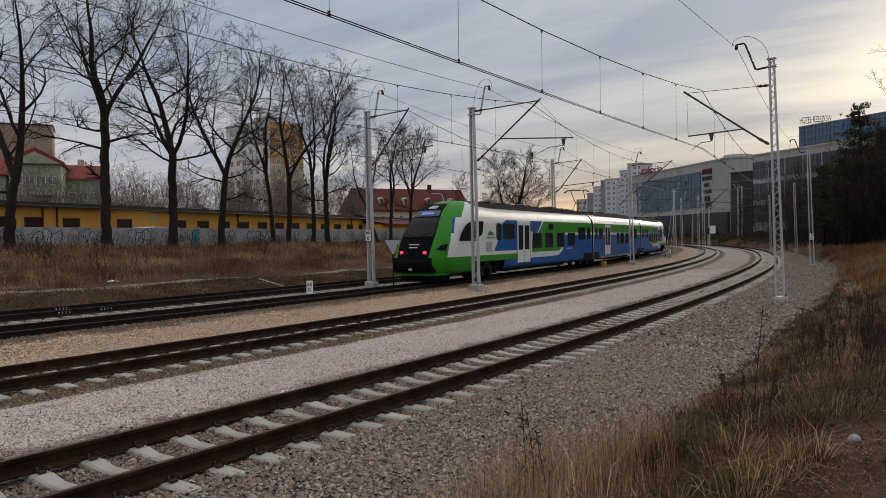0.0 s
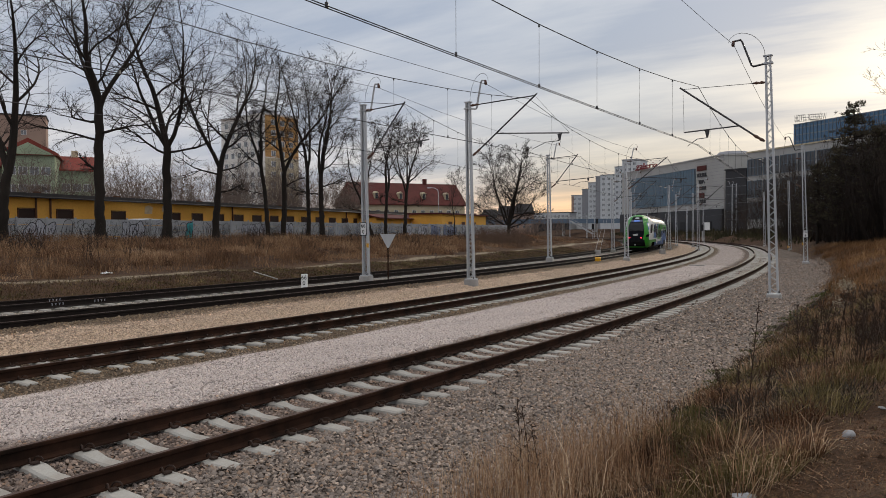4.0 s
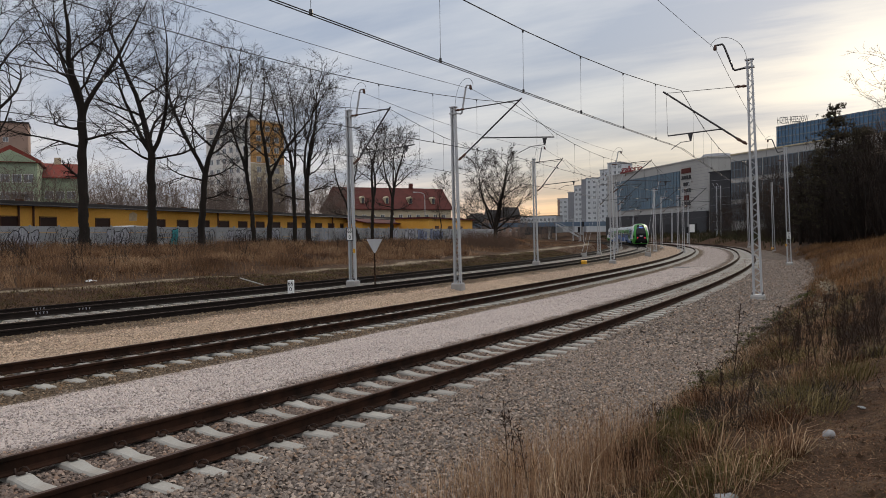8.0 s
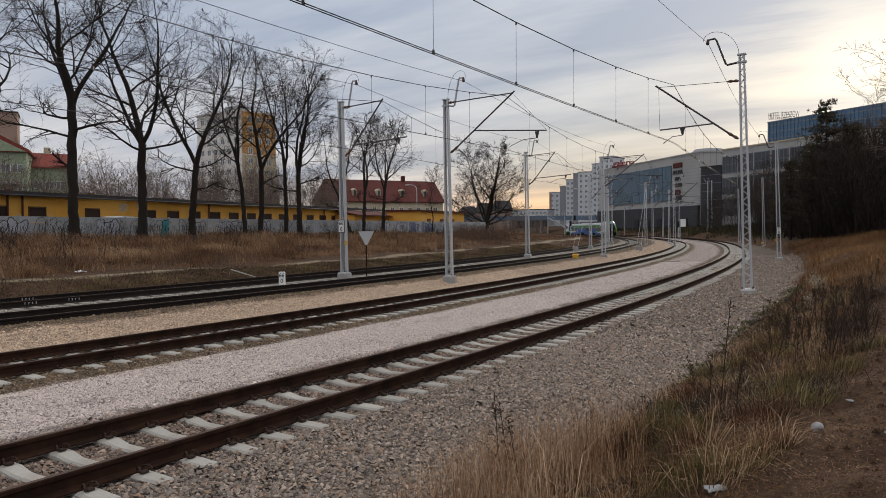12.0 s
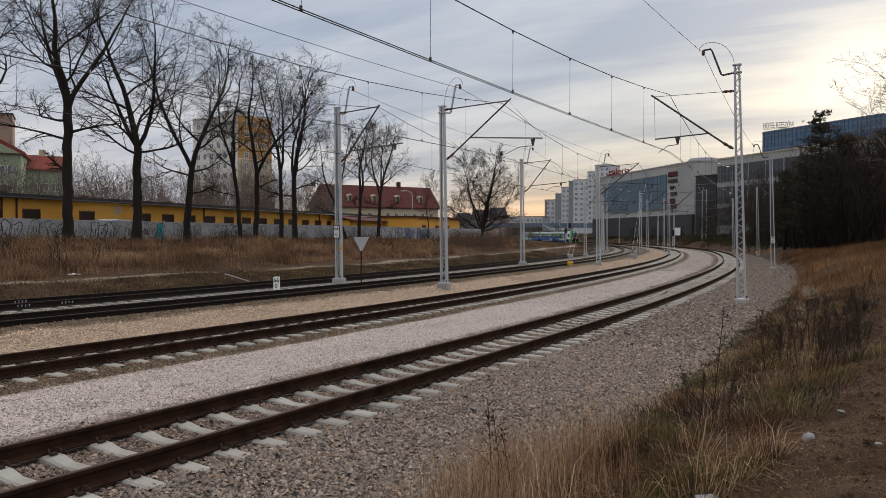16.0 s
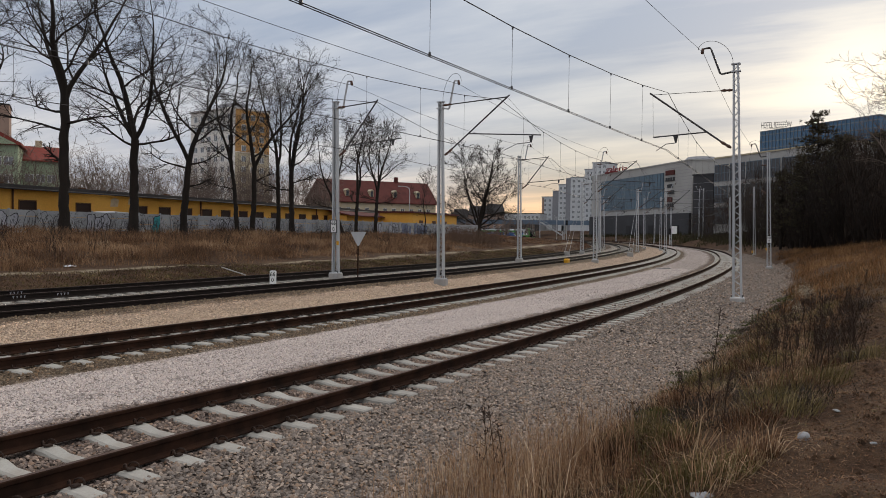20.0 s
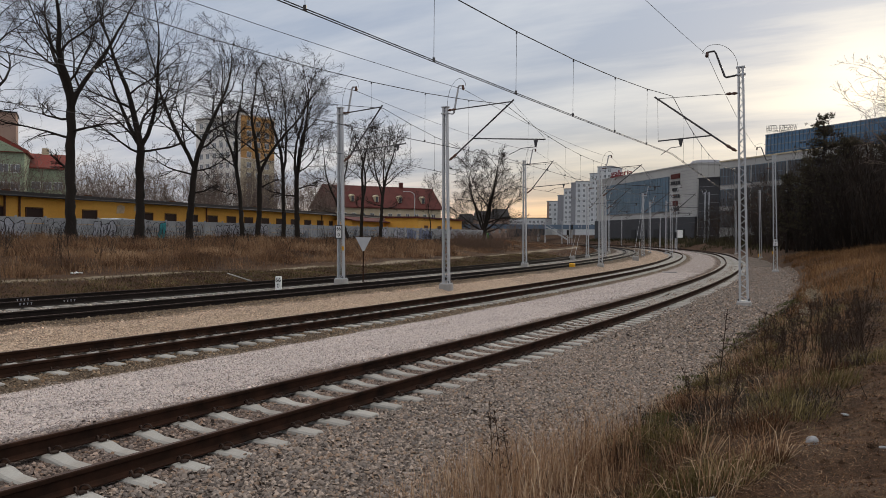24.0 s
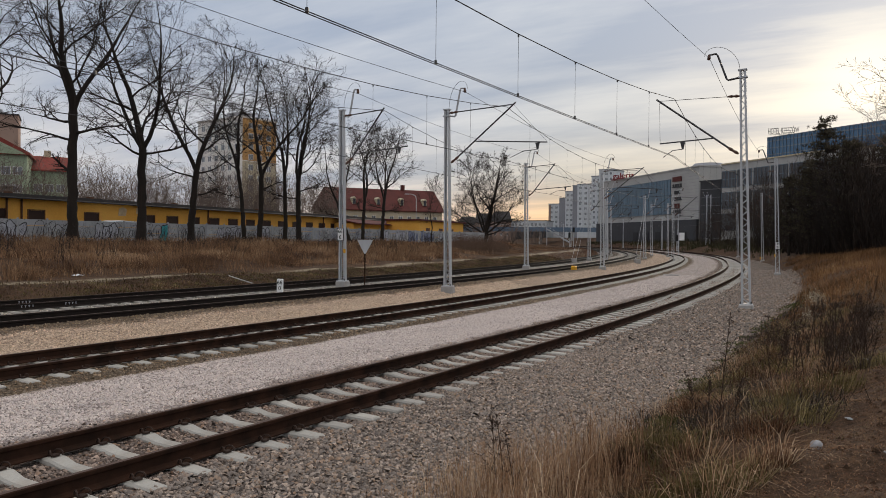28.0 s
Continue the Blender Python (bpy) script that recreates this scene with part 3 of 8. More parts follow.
def where(x, y):
    """The inverse: s and lat of places."""
    x, y = np.atleast_1d(x).astype(float), np.atleast_1d(y).astype(float)
    sx, sy = LINE_X[::4], LINE_Y[::4]
    out_s, out_l = np.empty_like(x), np.empty_like(x)
    for k in range(0, len(x), 4000):
        dx, dy = x[k:k + 4000, None] - sx, y[k:k + 4000, None] - sy
        i = (dx * dx + dy * dy).argmin(1)
        a = TURN[::4][i]
        r = np.arange(len(i))
        u = dx[r, i] * np.cos(a) + dy[r, i] * np.sin(a)
        out_s[k:k + 4000] = S[::4][i] + u
        out_l[k:k + 4000] = -dx[r, i] * np.sin(a) + dy[r, i] * np.cos(a)
    return out_s, out_l


def height(s, lat):
    """Ground height: flat formation, a bank on the right, a rising bank with brush on the left."""
    s, lat = np.asarray(s, float), np.asarray(lat, float)
    base = np.interp(lat, [-200, -60, -30, -14, -9.5, -7.5, -6.0, -5.2, -4.4, -3, 8.0, 10.0, 18.3, 19.4, 20.6, 23.0, 25.6, 28.5, 34, 50, 70, 300], [5.0, 3.2, 2.2, 1.25, 0.95, 0.78, 0.36, 0.02, -0.33, -0.36, -0.36, -0.2, -0.2, -0.22, -0.1, 0.22, 0.32, 0.5, 1.05, 1.75, 1.9, 2.2])
    wave = 0.13 * np.sin(s * 0.31 + lat * 0.5) * np.cos(s * 0.17 - lat * 0.23) + 0.05 * np.sin(s * 1.7) * np.sin(lat * 1.3)
    rough = np.clip((np.abs(lat - 7.0) - 12.5) / 5.0, 0, 1)
    hump = 0.75 * np.exp(-((lat + 12.5) / 4.5) ** 2) * np.clip((s - 16) / 18, 0, 1) * np.clip((95 - s) / 30, 0, 1)
    far = np.clip((s - 150) / 120, 0, 1) * np.clip((-6 - lat) / 25, 0, 1) * 1.2
    mound = 0.28 * np.clip((s - 62) / 40, 0, 1) * np.clip((lat - 20.0) / 4.0, 0, 1) * np.clip((40 - lat) / 8, 0, 1) * np.clip((240 - s) / 60, 0, 1)
    lump = 0.07 * np.sin(2.9 * s + 1.3 * np.sin(2.1 * lat)) * np.sin(3.3 * lat + np.sin(1.7 * s)) + 0.035 * np.sin(6.1 * s + 2 * lat) * np.sin(5.3 * lat)
    lump = lump * np.clip((-4.5 - lat) / 0.6, 0, 1) * np.clip((34 - s) / 8, 0, 1) * np.clip((12 + lat) / 3, 0.3, 1)
    return base + wave * rough + hump + far + mound + lump


def ground_z(x, y):
    s, l = where(x, y)
    return float(height(s, l)[0])


def put_uv(me, values):
    """UV by vertex: along and across the tracks, both in units of 32 m."""
    layer = me.uv_layers.new(name="UVMap")
    idx = np.empty(len(me.loops), np.int32)
    me.loops.foreach_get("vertex_index", idx)
    layer.data.foreach_set("uv", (np.asarray(values)[idx] / 32.0).astype(np.float32).ravel())


def make_ground():
    steps = np.concatenate([[-3000, -1500, -800, -500, -300, -200, -150, -110], np.arange(-90, -14, 2.5), np.arange(-14, 0, 0.8), np.arange(0, 17, 0.25), np.arange(17.4, 46, 0.8), np.arange(46, 110, 2.5), [112, 120, 140, 170, 220, 300, 500, 800, 1500, 3000]])
    ups = np.concatenate([[-3000, -1000, -400, -200, -100, -50, -30], np.arange(-20, -2, 1.5), np.arange(-2, 2, 0.8), np.arange(2, 24, 0.25), np.arange(24.4, 46, 0.8), np.arange(46, 120, 2.0), np.arange(120, 300, 6.0), [310, 350, 420, 550, 800, 1500, 3000]])
    X, Y = np.meshgrid(steps, ups)
    s, l = where(X.ravel(), Y.ravel())
    z = height(s, l)
    inside = (l > -4.2) & (l < 18.6) & (s > -60) & (s < 400)
    z = np.where(inside, z - 0.25, z)
    n, m = len(steps), len(ups)
    me = bpy.data.meshes.new("ground")
    faces = [(j * n + i, j * n + i + 1, (j + 1) * n + i + 1, (j + 1) * n + i) for j in range(m - 1) for i in range(n - 1)]
    me.from_pydata(np.stack([X.ravel(), Y.ravel(), z], 1).tolist(), [], faces)
    me.materials.append(GROUND)
    put_uv(me, np.stack([s, l], 1))
    me.shade_smooth()
    solid("ground", me, None, "rough ground of soil and dead grass beside the tracks", "ground", kind="structure")


make_ground()


def bed_height(lat):
    """Surface of the stone bed across the tracks."""
    z = -0.30 * np.ones_like(lat)
    for t in TRACKS[:2]:
        low = 0.0 if t == 0 else -0.035
        z = np.maximum(z, low + np.interp(np.abs(lat - t), [0, 0.45, 0.95, 1.35, 1.75, 2.6], [-0.250, -0.240, -0.225, -0.215, -0.25, -0.36]))
    z = np.maximum(z, np.interp(lat, [8.2, 10.2, 10.9, 11.75, 12.2, 14.0, 15.0, 18.5, 19.5], [-0.4, -0.05, 0.03, 0.04, -0.02, -0.05, -0.07, -0.06, -0.5]))
    z = np.maximum(z, np.interp(lat, [1.3, 2.0, 4.6, 5.3], [-0.4, -0.235, -0.245, -0.4]))
    z = np.maximum(z, np.interp(lat, [7.6, 8.3, 9.2, 10.4], [-0.4, -0.25, -0.2, -0.06]))
    return np.where(lat < -1.4, np.interp(lat, [-5.6, -4.6, -3.2, -1.4], [-0.62, -0.36, -0.30, -0.225]), z)


def bed_wave(s, lat):
    return 0.02 * np.sin(s * 0.9 + lat) * np.sin(lat * 1.4)


def make_bed():
    ss = np.concatenate([np.arange(-60, -6, 3.0), np.arange(-6, 40, 0.4), np.arange(40, 100, 1.5), np.arange(100, 400, 4.0)])
    ll = np.concatenate([np.arange(-5.4, 6, 0.2), np.arange(6, 19.6, 0.3)])
    A, B = np.meshgrid(ss, ll)
    a, b = A.ravel(), B.ravel()
    turn = np.interp(a, S, TURN)
    x, y = np.interp(a, S, LINE_X) - b * np.sin(turn), np.interp(a, S, LINE_Y) + b * np.cos(turn)
    rng = np.random.default_rng(4)
    z = bed_height(b) + rng.normal(0, 0.006, len(a)) + bed_wave(a, b)
    z = np.where(b > 18.6, z - (b - 18.6) * 0.35, z)
    n, m = len(ss), len(ll)
    me = bpy.data.meshes.new("ballast_bed")
    me.from_pydata(np.stack([x, y, z], 1).tolist(), [], [(j * n + i, j * n + i + 1, (j + 1) * n + i + 1, (j + 1) * n + i) for j in range(m - 1) for i in range(n - 1)])
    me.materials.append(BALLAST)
    put_uv(me, np.stack([a, b], 1))
    me.shade_smooth()
    solid("ballast_bed", me, None, "bed of crushed stone, grey, pale pink and beige in strips", "ballast", kind="structure")


make_bed()


def rail_profile(scale=1.0):
    half = [(0.075, -0.205), (0.075, -0.190), (0.03, -0.176), (0.010, -0.155), (0.009, -0.062), (0.034, -0.046), (0.036, -0.012), (0.028, 0.0)]
    return [(a * scale, b) for a, b in half] + [(-a * scale, b) for a, b in reversed(half)]


def rail_shape(k, side, s0, s1, near):
    sh = Shape()
    s, rings = s0, []
    prof = rail_profile()
    while s <= s1:
        c, a = on_track(k, s, side), heading(s)
        rings.append([(c.x - u * math.sin(a), c.y + u * math.cos(a), c.z + w) for u, w in prof])
        s += 1.0 if s < near else 3.0
    sh.loft(rings)
    n = len(prof)
    top = [k for k in range(n) if prof[k][1] > -0.005 and prof[(k + 1) % n][1] > -0.005]
    for i in range(len(rings) - 1):
        for k in top:
            sh.mi[i * n + k] = 1
    return sh


def sleeper_mesh(mat):
    """Concrete sleeper with raised rail seats and a low waist."""
    sh = Shape()
    rings = []
    for y, zt, w in ((-1.27, -0.235, 0.095), (-1.25, -0.216, 0.105), (-0.95, -0.208, 0.11), (-0.55, -0.209, 0.11), (-0.32, -0.250, 0.095), (0.32, -0.250, 0.095), (0.55, -0.209, 0.11), (0.95, -0.208, 0.11), (1.25, -0.216, 0.105), (1.27, -0.235, 0.095)):
        rings.append([(-w - 0.035, y, -0.40), (w + 0.035, y, -0.40), (w + 0.006, y, zt - 0.022), (w - 0.02, y, zt), (-w + 0.02, y, zt), (-w - 0.006, y, zt - 0.022)])
    sh.loft(rings)
    return fix(sh.mesh("sleeper", mat))


def clip_mesh():
    """Two bent spring loops on a shoulder, gripping the rail's foot."""
    sh = Shape()
    for sx in (-1, 1):
        pts = [(sx * 0.030, -0.045, 0.0), (sx * 0.036, -0.030, 0.035), (sx * 0.046, 0.005, 0.058), (sx * 0.062, 0.045, 0.052), (sx * 0.072, 0.070, 0.022), (sx * 0.060, 0.078, -0.012)]
        sh.tube([(a, b, c * 0.85) for a, b, c in pts], [0.009, 0.010, 0.010, 0.010, 0.009, 0.008], 5)
    sh.box((0, 0.035, -0.006), (0.085, 0.07, 0.024), bevel=0.008)
    return fix(sh.mesh("clip", CLIP))


def make_tracks():
    new_sleeper, worn_sleeper, clip = sleeper_mesh(CONCRETE), sleeper_mesh(WORN_CONCRETE), clip_mesh()
    names = ("single track with brown rusty rails on pale concrete sleepers", "track with dark rusty rails on concrete sleepers", "track with black worn rails that the train runs on", "old track with black rails beside the dirt path")
    spans = ((-20, 260, 0.03), (-2, 260, 0.15), (2, 330, 0.35), (2, 260, 0.1))
    for k in range(4):
        tr = thing("railway_track", names[k], "railway track", group="railway tracks", kind="structure")
        for side in (-0.7535, 0.7535):
            part("rail", rail_shape(k, side, -40, 520, 60), [RUST if k < 2 else DARK_RUST, RAIL_TOP], tr)
        s0, s1, _ = spans[k]
        far = Shape()
        s = -19.85 if k == 0 else s0 + 0.2 * k
        count = 0
        while s < s1:
            c, a = on_track(k, s), heading(s)
            m = Matrix.Translation(c) @ Matrix.Rotation(a, 4, "Z")
            limit = (300, 240, 170, 120)[k]
            if count < limit:
                ob = part("sleeper", new_sleeper if k < 2 else worn_sleeper, None, tr, m=m @ pose(0, 0, random.uniform(-0.006, 0.006), 0, 0, random.uniform(-0.4, 0.4)))
                if (k == 0 and s < 22) or (k == 1 and 3 < s < 24):
                    for side in (-0.7535, 0.7535):
                        for sg in (-1, 1):
                            part("clip", clip, None, ob, m=pose(0, side + sg * 0.105, -0.182, 0, 0, 0 if sg > 0 else 180))
            else:
                far.box(c + Vector((0, 0, -0.30)), (0.22, 2.54, 0.18), Matrix.Rotation(a, 3, "Z"))
            count += 1
            s += 0.6 / LINES[k][1]
        if k == 3:
            for s, side in ((15.7, -0.7535), (16.6, 0.7535), (17.4, -0.7535)):
                marks = Shape()
                for q in (-0.22, -0.08, 0.06, 0.2):
                    c, a = on_track(3, s + q, side - 0.016, -0.1), heading(s)
                    marks.box(c, (0.025, 0.006, 0.06), Matrix.Rotation(a, 3, "Z")).box(c + Vector((0, 0, 0.035)), (0.06, 0.006, 0.016), Matrix.Rotation(a, 3, "Z"))
                part("paint_mark", marks, INK_PALE, tr, "white paint marks on the rail")
        if far.v:
            part("far_sleepers", far, CONCRETE if k < 2 else WORN_CONCRETE, tr, kind="stuff")


make_tracks()


# ---- overhead line: lattice masts, brackets and wires ----
def bar(sh, a, b, w, t=None, mat=0):
    """A flat or square bar from a to b."""
    a, b = Vector(a), Vector(b)
    d = b - a
    q = d.to_track_quat("X", "Z").to_matrix()
    return sh.box((a + b) / 2, (d.length, w, t or w), q, mat=mat)


def lattice_mast(x, y, z, turn, h, reach, low, tie_rod=False, number=None, group="catenary masts", foot=0.28, side=1, arm=True, lean=0.0, horn_up=0.7, horn_out=1.25):
    """A tapered two-leg lattice mast on a concrete foot; +x of its space points at the track that it serves."""
    label = "galvanised lattice mast with an overhead line bracket on a concrete foot" if arm else "plain galvanised lattice mast on a concrete foot"
    mast = thing("catenary_mast", label, "mast", pose(x, y, z, 0, 0, turn) @ pose(0, 0, 0, 0, lean, 0), group)
    part("foundation", Shape().box((0, 0, foot / 2 - 0.2), (0.54, 0.48, foot + 0.4), bevel=0.03), OLD_CONCRETE, mast, "weathered concrete foot")
    part("base_plate", Shape().box((0, 0, foot + 0.02), (0.50, 0.38, 0.035), bevel=0.01), GALV, mast)
    for bx in (-0.2, 0.2):
        for by in (-0.14, 0.14):
            part("bolt", Shape().tube([(bx, by, foot + 0.03), (bx, by, foot + 0.13)], 0.022, 6), DARK_STEEL, mast)
    z0, z1 = foot + 0.03, h
    wide = lambda t: 0.155 + (0.09 - 0.155) * t
    for sx in (-1, 1):
        rings = []
        for q, zz in ((wide(0), z0), (wide(1), z1)):
            rings.append([(sx * a, b, zz) for a, b in ((q + 0.03, -0.085), (q + 0.03, 0.085), (q - 0.045, 0.085), (q - 0.045, 0.073), (q + 0.018, 0.073), (q + 0.018, -0.073), (q - 0.045, -0.073), (q - 0.045, -0.085))])
        leg = Shape().loft(rings)
        part("leg", leg, GALV, mast)
    n = 40
    for yy in (-0.085, 0.085):
        for i in range(n):
            t0, t1 = i / n, (i + 1) / n
            sg = 1 if i % 2 else -1
            part("lacing_bar", bar(Shape(), (sg * wide(t0), yy, z0 + (z1 - z0) * t0), (-sg * wide(t1), yy, z0 + (z1 - z0) * t1), 0.010, 0.022), GALV, mast)
    part("cap", Shape().box((0, 0, z1 + 0.02), (0.34, 0.22, 0.05)), GALV, mast)
    part("collar", Shape().box((0, 0, z1 - 0.28), (0.36, 0.22, 0.06)), GALV, mast)
    # horn for the earth wire, with its jumper
    o, u = horn_out, horn_up
    horn = Shape().tube([(0.12, 0, z1 - 0.28), (0.42 * o, 0, z1 - 0.33), (0.47 * o, 0, z1 - 0.28), (0.72 * o, 0, z1 + u - 0.1), (0.77 * o, 0, z1 + u), (o, 0, z1 + u - 0.02)], [0.042, 0.042, 0.046, 0.042, 0.042, 0.035], 6)
    part("horn", horn, DARK_STEEL if tie_rod else GALV, mast)
    loop = [(0.1 + (1.12 * o - 0.1) * (1 - math.cos(math.pi * k / 12)) / 2, 0, z1 + (u - 0.05) * k / 12 + 0.82 * u * math.sin(math.pi * k / 12)) for k in range(13)]
    part("jumper", Shape().tube(loop, 0.009, 4), WIRE, mast)
    part("horn_insulator", Shape().tube([(o - 0.03, 0, z1 + u), (o - 0.01, 0, z1 + u - 0.16), (o + 0.01, 0, z1 + u - 0.22)], [0.05, 0.075, 0.04], 8), INSULATOR, mast)
    if arm:
        tip = Vector((reach, 0, 8.4 - z))
        foot_at = Vector((0.2, 0, 5.95 - z))
        strut = Shape().tube([foot_at + Vector((0.35, 0, 0.25)), tip + Vector((0.12, 0, 0.08))], 0.038, 8)
        part("strut", strut, DARK_STEEL, mast)
        part("strut_insulator", Shape().tube([foot_at, foot_at + Vector((0.10, 0, 0.07)), foot_at + Vector((0.2, 0, 0.14)), foot_at + Vector((0.3, 0, 0.21)), foot_at + Vector((0.4, 0, 0.285))], [0.035, 0.07, 0.045, 0.07, 0.04], 8), INSULATOR, mast)
        tie = Shape().tube([(0.55, 0, 8.3 - z), tip], 0.012 if tie_rod else 0.028, 6)
        part("tie_rod", tie, DARK_STEEL, mast)
        part("tie_insulator", Shape().tube([(0.12, 0, 8.28 - z), (0.25, 0, 8.29 - z), (0.35, 0, 8.29 - z), (0.45, 0, 8.3 - z), (0.58, 0, 8.3 - z)], [0.03, 0.065, 0.04, 0.065, 0.03], 8), INSULATOR, mast)
        a, b = low
        f = (a - 0.2) / (reach - 0.2)
        za = (5.95 - z) + (8.4 - 5.95) * f
        part("steady_tube", Shape().tube([(a, 0, za), (b, 0, 6.6 - z)], 0.03, 6), DARK_STEEL, mast)
        c, way_out = (a + (b - a) * 0.58, 0.62) if tie_rod else (b - 0.45, -1.0)
        part("steady_arm", Shape().tube([(c, 0, 6.55 - z), (c + 0.05 * way_out, 0, 6.3 - z), (c + 0.65 * way_out, 0.0, 6.28 - z), (c + 1.3 * way_out, 0, 6.02 - z)], [0.03, 0.02, 0.016, 0.014], 5), DARK_STEEL, mast)
        part("steady_bracket", Shape().slab([(c - 0.10, 6.6 - z), (c + 0.10, 6.6 - z), (c + 0.03, 6.3 - z), (c - 0.03, 6.3 - z)], "y", -0.02, 0.02), DARK_STEEL, mast)
        part("hanger", Shape().tube([tip, (b, 0, 6.62 - z)], 0.006, 4), WIRE, mast)
    if number:
        plate = part("number_plate", Shape().box((-0.02, side * 0.14, 2.55), (0.36, 0.02, 0.56), bevel=0.0), WHITE_PAINT, mast, "white plate with black numbers")
        rim = Shape()
        for bx, bz, sx2, sz2 in ((-0.02, 2.86, 0.38, 0.03), (-0.02, 2.24, 0.38, 0.03), (-0.2, 2.55, 0.03, 0.62), (0.16, 2.55, 0.03, 0.62)):
            rim.box((bx, side * 0.156, bz), (sx2, 0.012, sz2))
        part("rim", rim, BLACK_PAINT, plate)
        for txt, zz in zip(number, (2.62, 2.33)):
            letters("digits", txt, 0.26, pose(-0.02, side * 0.157, zz, 90, 0, 0 if side < 0 else 180), BLACK_PAINT, plate)
        part("yellow_tag", Shape().box((0.2, side * 0.12, 1.75), (0.12, 0.02, 0.2)), YELLOW_BOX, mast, "small yellow tag")
    return mast


def letters(name, text, size, m, mat, parent, align="CENTER", depth=0.006):
    """Built-in font, turned into a mesh."""
    cu = bpy.data.curves.new(name, "FONT")
    cu.body, cu.size, cu.align_x, cu.extrude = text, size, align, depth
    tmp = bpy.data.objects.new(name, cu)
    scene.collection.objects.link(tmp)
    bpy.context.view_layer.update()
    me = bpy.data.meshes.new_from_object(tmp.evaluated_get(bpy.context.evaluated_depsgraph_get()))
    bpy.data.objects.remove(tmp)
    me.materials.clear()
    me.materials.append(mat)
    ob = new(name, me)
    ob.parent = parent
    ob.matrix_basis = m
    return ob


def facing(x, y, to_left):
    """The turn of a mast whose bracket reaches squarely to the left or right of the line."""
    s, _ = where(x, y)
    return math.degrees(heading(float(s[0]))) + (90 if to_left else -90)


ROW_A = [(-5.19, 35.91), (6.22, 60.15), (16.68, 88.77), (24.86, 117.13)]
ROW_B = [(-0.08, 34.81), (13.0, 63.17), (26.13, 99.47), (33.37, 122.77)]
ROW_C = [(11.96, 29.93), (27.06, 61.33), (43.97, 104.48), (51.95, 133.94)]
BACK_A, BACK_B, BACK_C = on_track(2, -6, 2.4), on_track(1, -3, 2.8), on_track(0, -5.5, -3.2)
for i, (x, y) in enumerate([tuple(BACK_A.xy)] + ROW_A):
    lattice_mast(x, y, 0.0, facing(x, y, False), 8.55, 2.3, (0.6, 3.7), number=("66", "0") if i == 1 else None, side=-1, lean=-0.8, horn_up=0.95, horn_out=0.95)
for i, (x, y) in enumerate([tuple(BACK_B.xy)] + ROW_B):
    lattice_mast(x, y, -0.12, facing(x, y, False), 8.55, 3.35, (1.4, 4.95), lean=-0.9, horn_up=0.95, horn_out=0.95)
for i, (x, y) in enumerate([tuple(BACK_C.xy)] + ROW_C):
    lattice_mast(x, y, -0.42, facing(x, y, True), 9.72, 3.3, (1.1, 3.3), tie_rod=True, number=("156", "8") if i == 2 else None, side=1, lean=1.6, horn_up=0.8, horn_out=1.3)
# further plain masts beyond the bend
for x, y, h in ((71.65, 207.72, 14.0), (73.26, 209.16, 14.0), (59.86, 256.46, 10.5), (36.2, 277.7, 9.0), (43.9, 286.7, 9.0), (46.7, 286.2, 9.0)):
    lattice_mast(x, y, ground_z(x, y) - 0.05, facing(x, y, True), h, 0, (0, 0), arm=False)
for x, y, h, left in ((30.02, 138.47, 9.0, False), (55.7, 181.6, 9.5, True), (57.6, 202.0, 9.5, True), (30.5, 101.5, 9.2, False), (37.0, 126.0, 9.2, False), (19.2, 91.0, 9.2, False)):
    lattice_mast(x, y, ground_z(x, y) - 0.05, facing(x, y, left), h, 3.0, (1.0, 4.2), lean=-0.5)


def wire(name, pts, r, label, group="overhead wires", mat=None, sides=4):
    return solid(name, Shape().tube(pts, r, sides), mat or WIRE, label, "wire", group=group)


def catenary(k, supports, offset, twin=False):
    """Bearing wire, contact wire and droppers of a track, mast to mast; one thing a span."""
    for i in range(len(supports) - 1):
        s0, s1 = supports[i], supports[i + 1]
        span = thing("overhead_line", "bearing wire, contact wire and droppers hung between two masts", "overhead line", group="overhead line spans")
        a, b = on_track(k, s0, offset), on_track(k, s1, offset)
        top, low = [], []
        n = 10
        for j in range(n + 1):
            t = j / n
            c = a.lerp(b, t)
            sag = 4 * t * (1 - t)
            top.append(Vector((c.x, c.y, 8.36 - 1.02 * sag)))
            low.append(Vector((c.x, c.y, 5.95 - 0.08 * sag)))
        part("bearing_wire", Shape().tube(top, 0.013, 5), WIRE, span)
        if twin:
            q = (b - a).normalized().cross(Vector((0, 0, 1))) * 0.04
            part("contact_wire", Shape().tube([p + q for p in low], 0.010, 5), WIRE, span)
            part("contact_wire", Shape().tube([p - q for p in low], 0.010, 5), WIRE, span)
        else:
            part("contact_wire", Shape().tube(low, 0.013, 5), WIRE, span)
        for j in range(1, n):
            part("dropper", Shape().tube([top[j], low[j]], 0.0045, 4), WIRE, span)
            part("dropper_clamp", Shape().box(low[j] + Vector((0, 0, 0.03)), (0.05, 0.05, 0.08)), DARK_STEEL, span)
            part("dropper_clamp", Shape().box(top[j] - Vector((0, 0, 0.03)), (0.04, 0.04, 0.07)), DARK_STEEL, span)


def s_of(x, y):
    return float(where(x, y)[0][0])


def s_track(k, x, y):
    lat, scale, _ = LINES[k]
    return s_of(x / scale, y / scale)


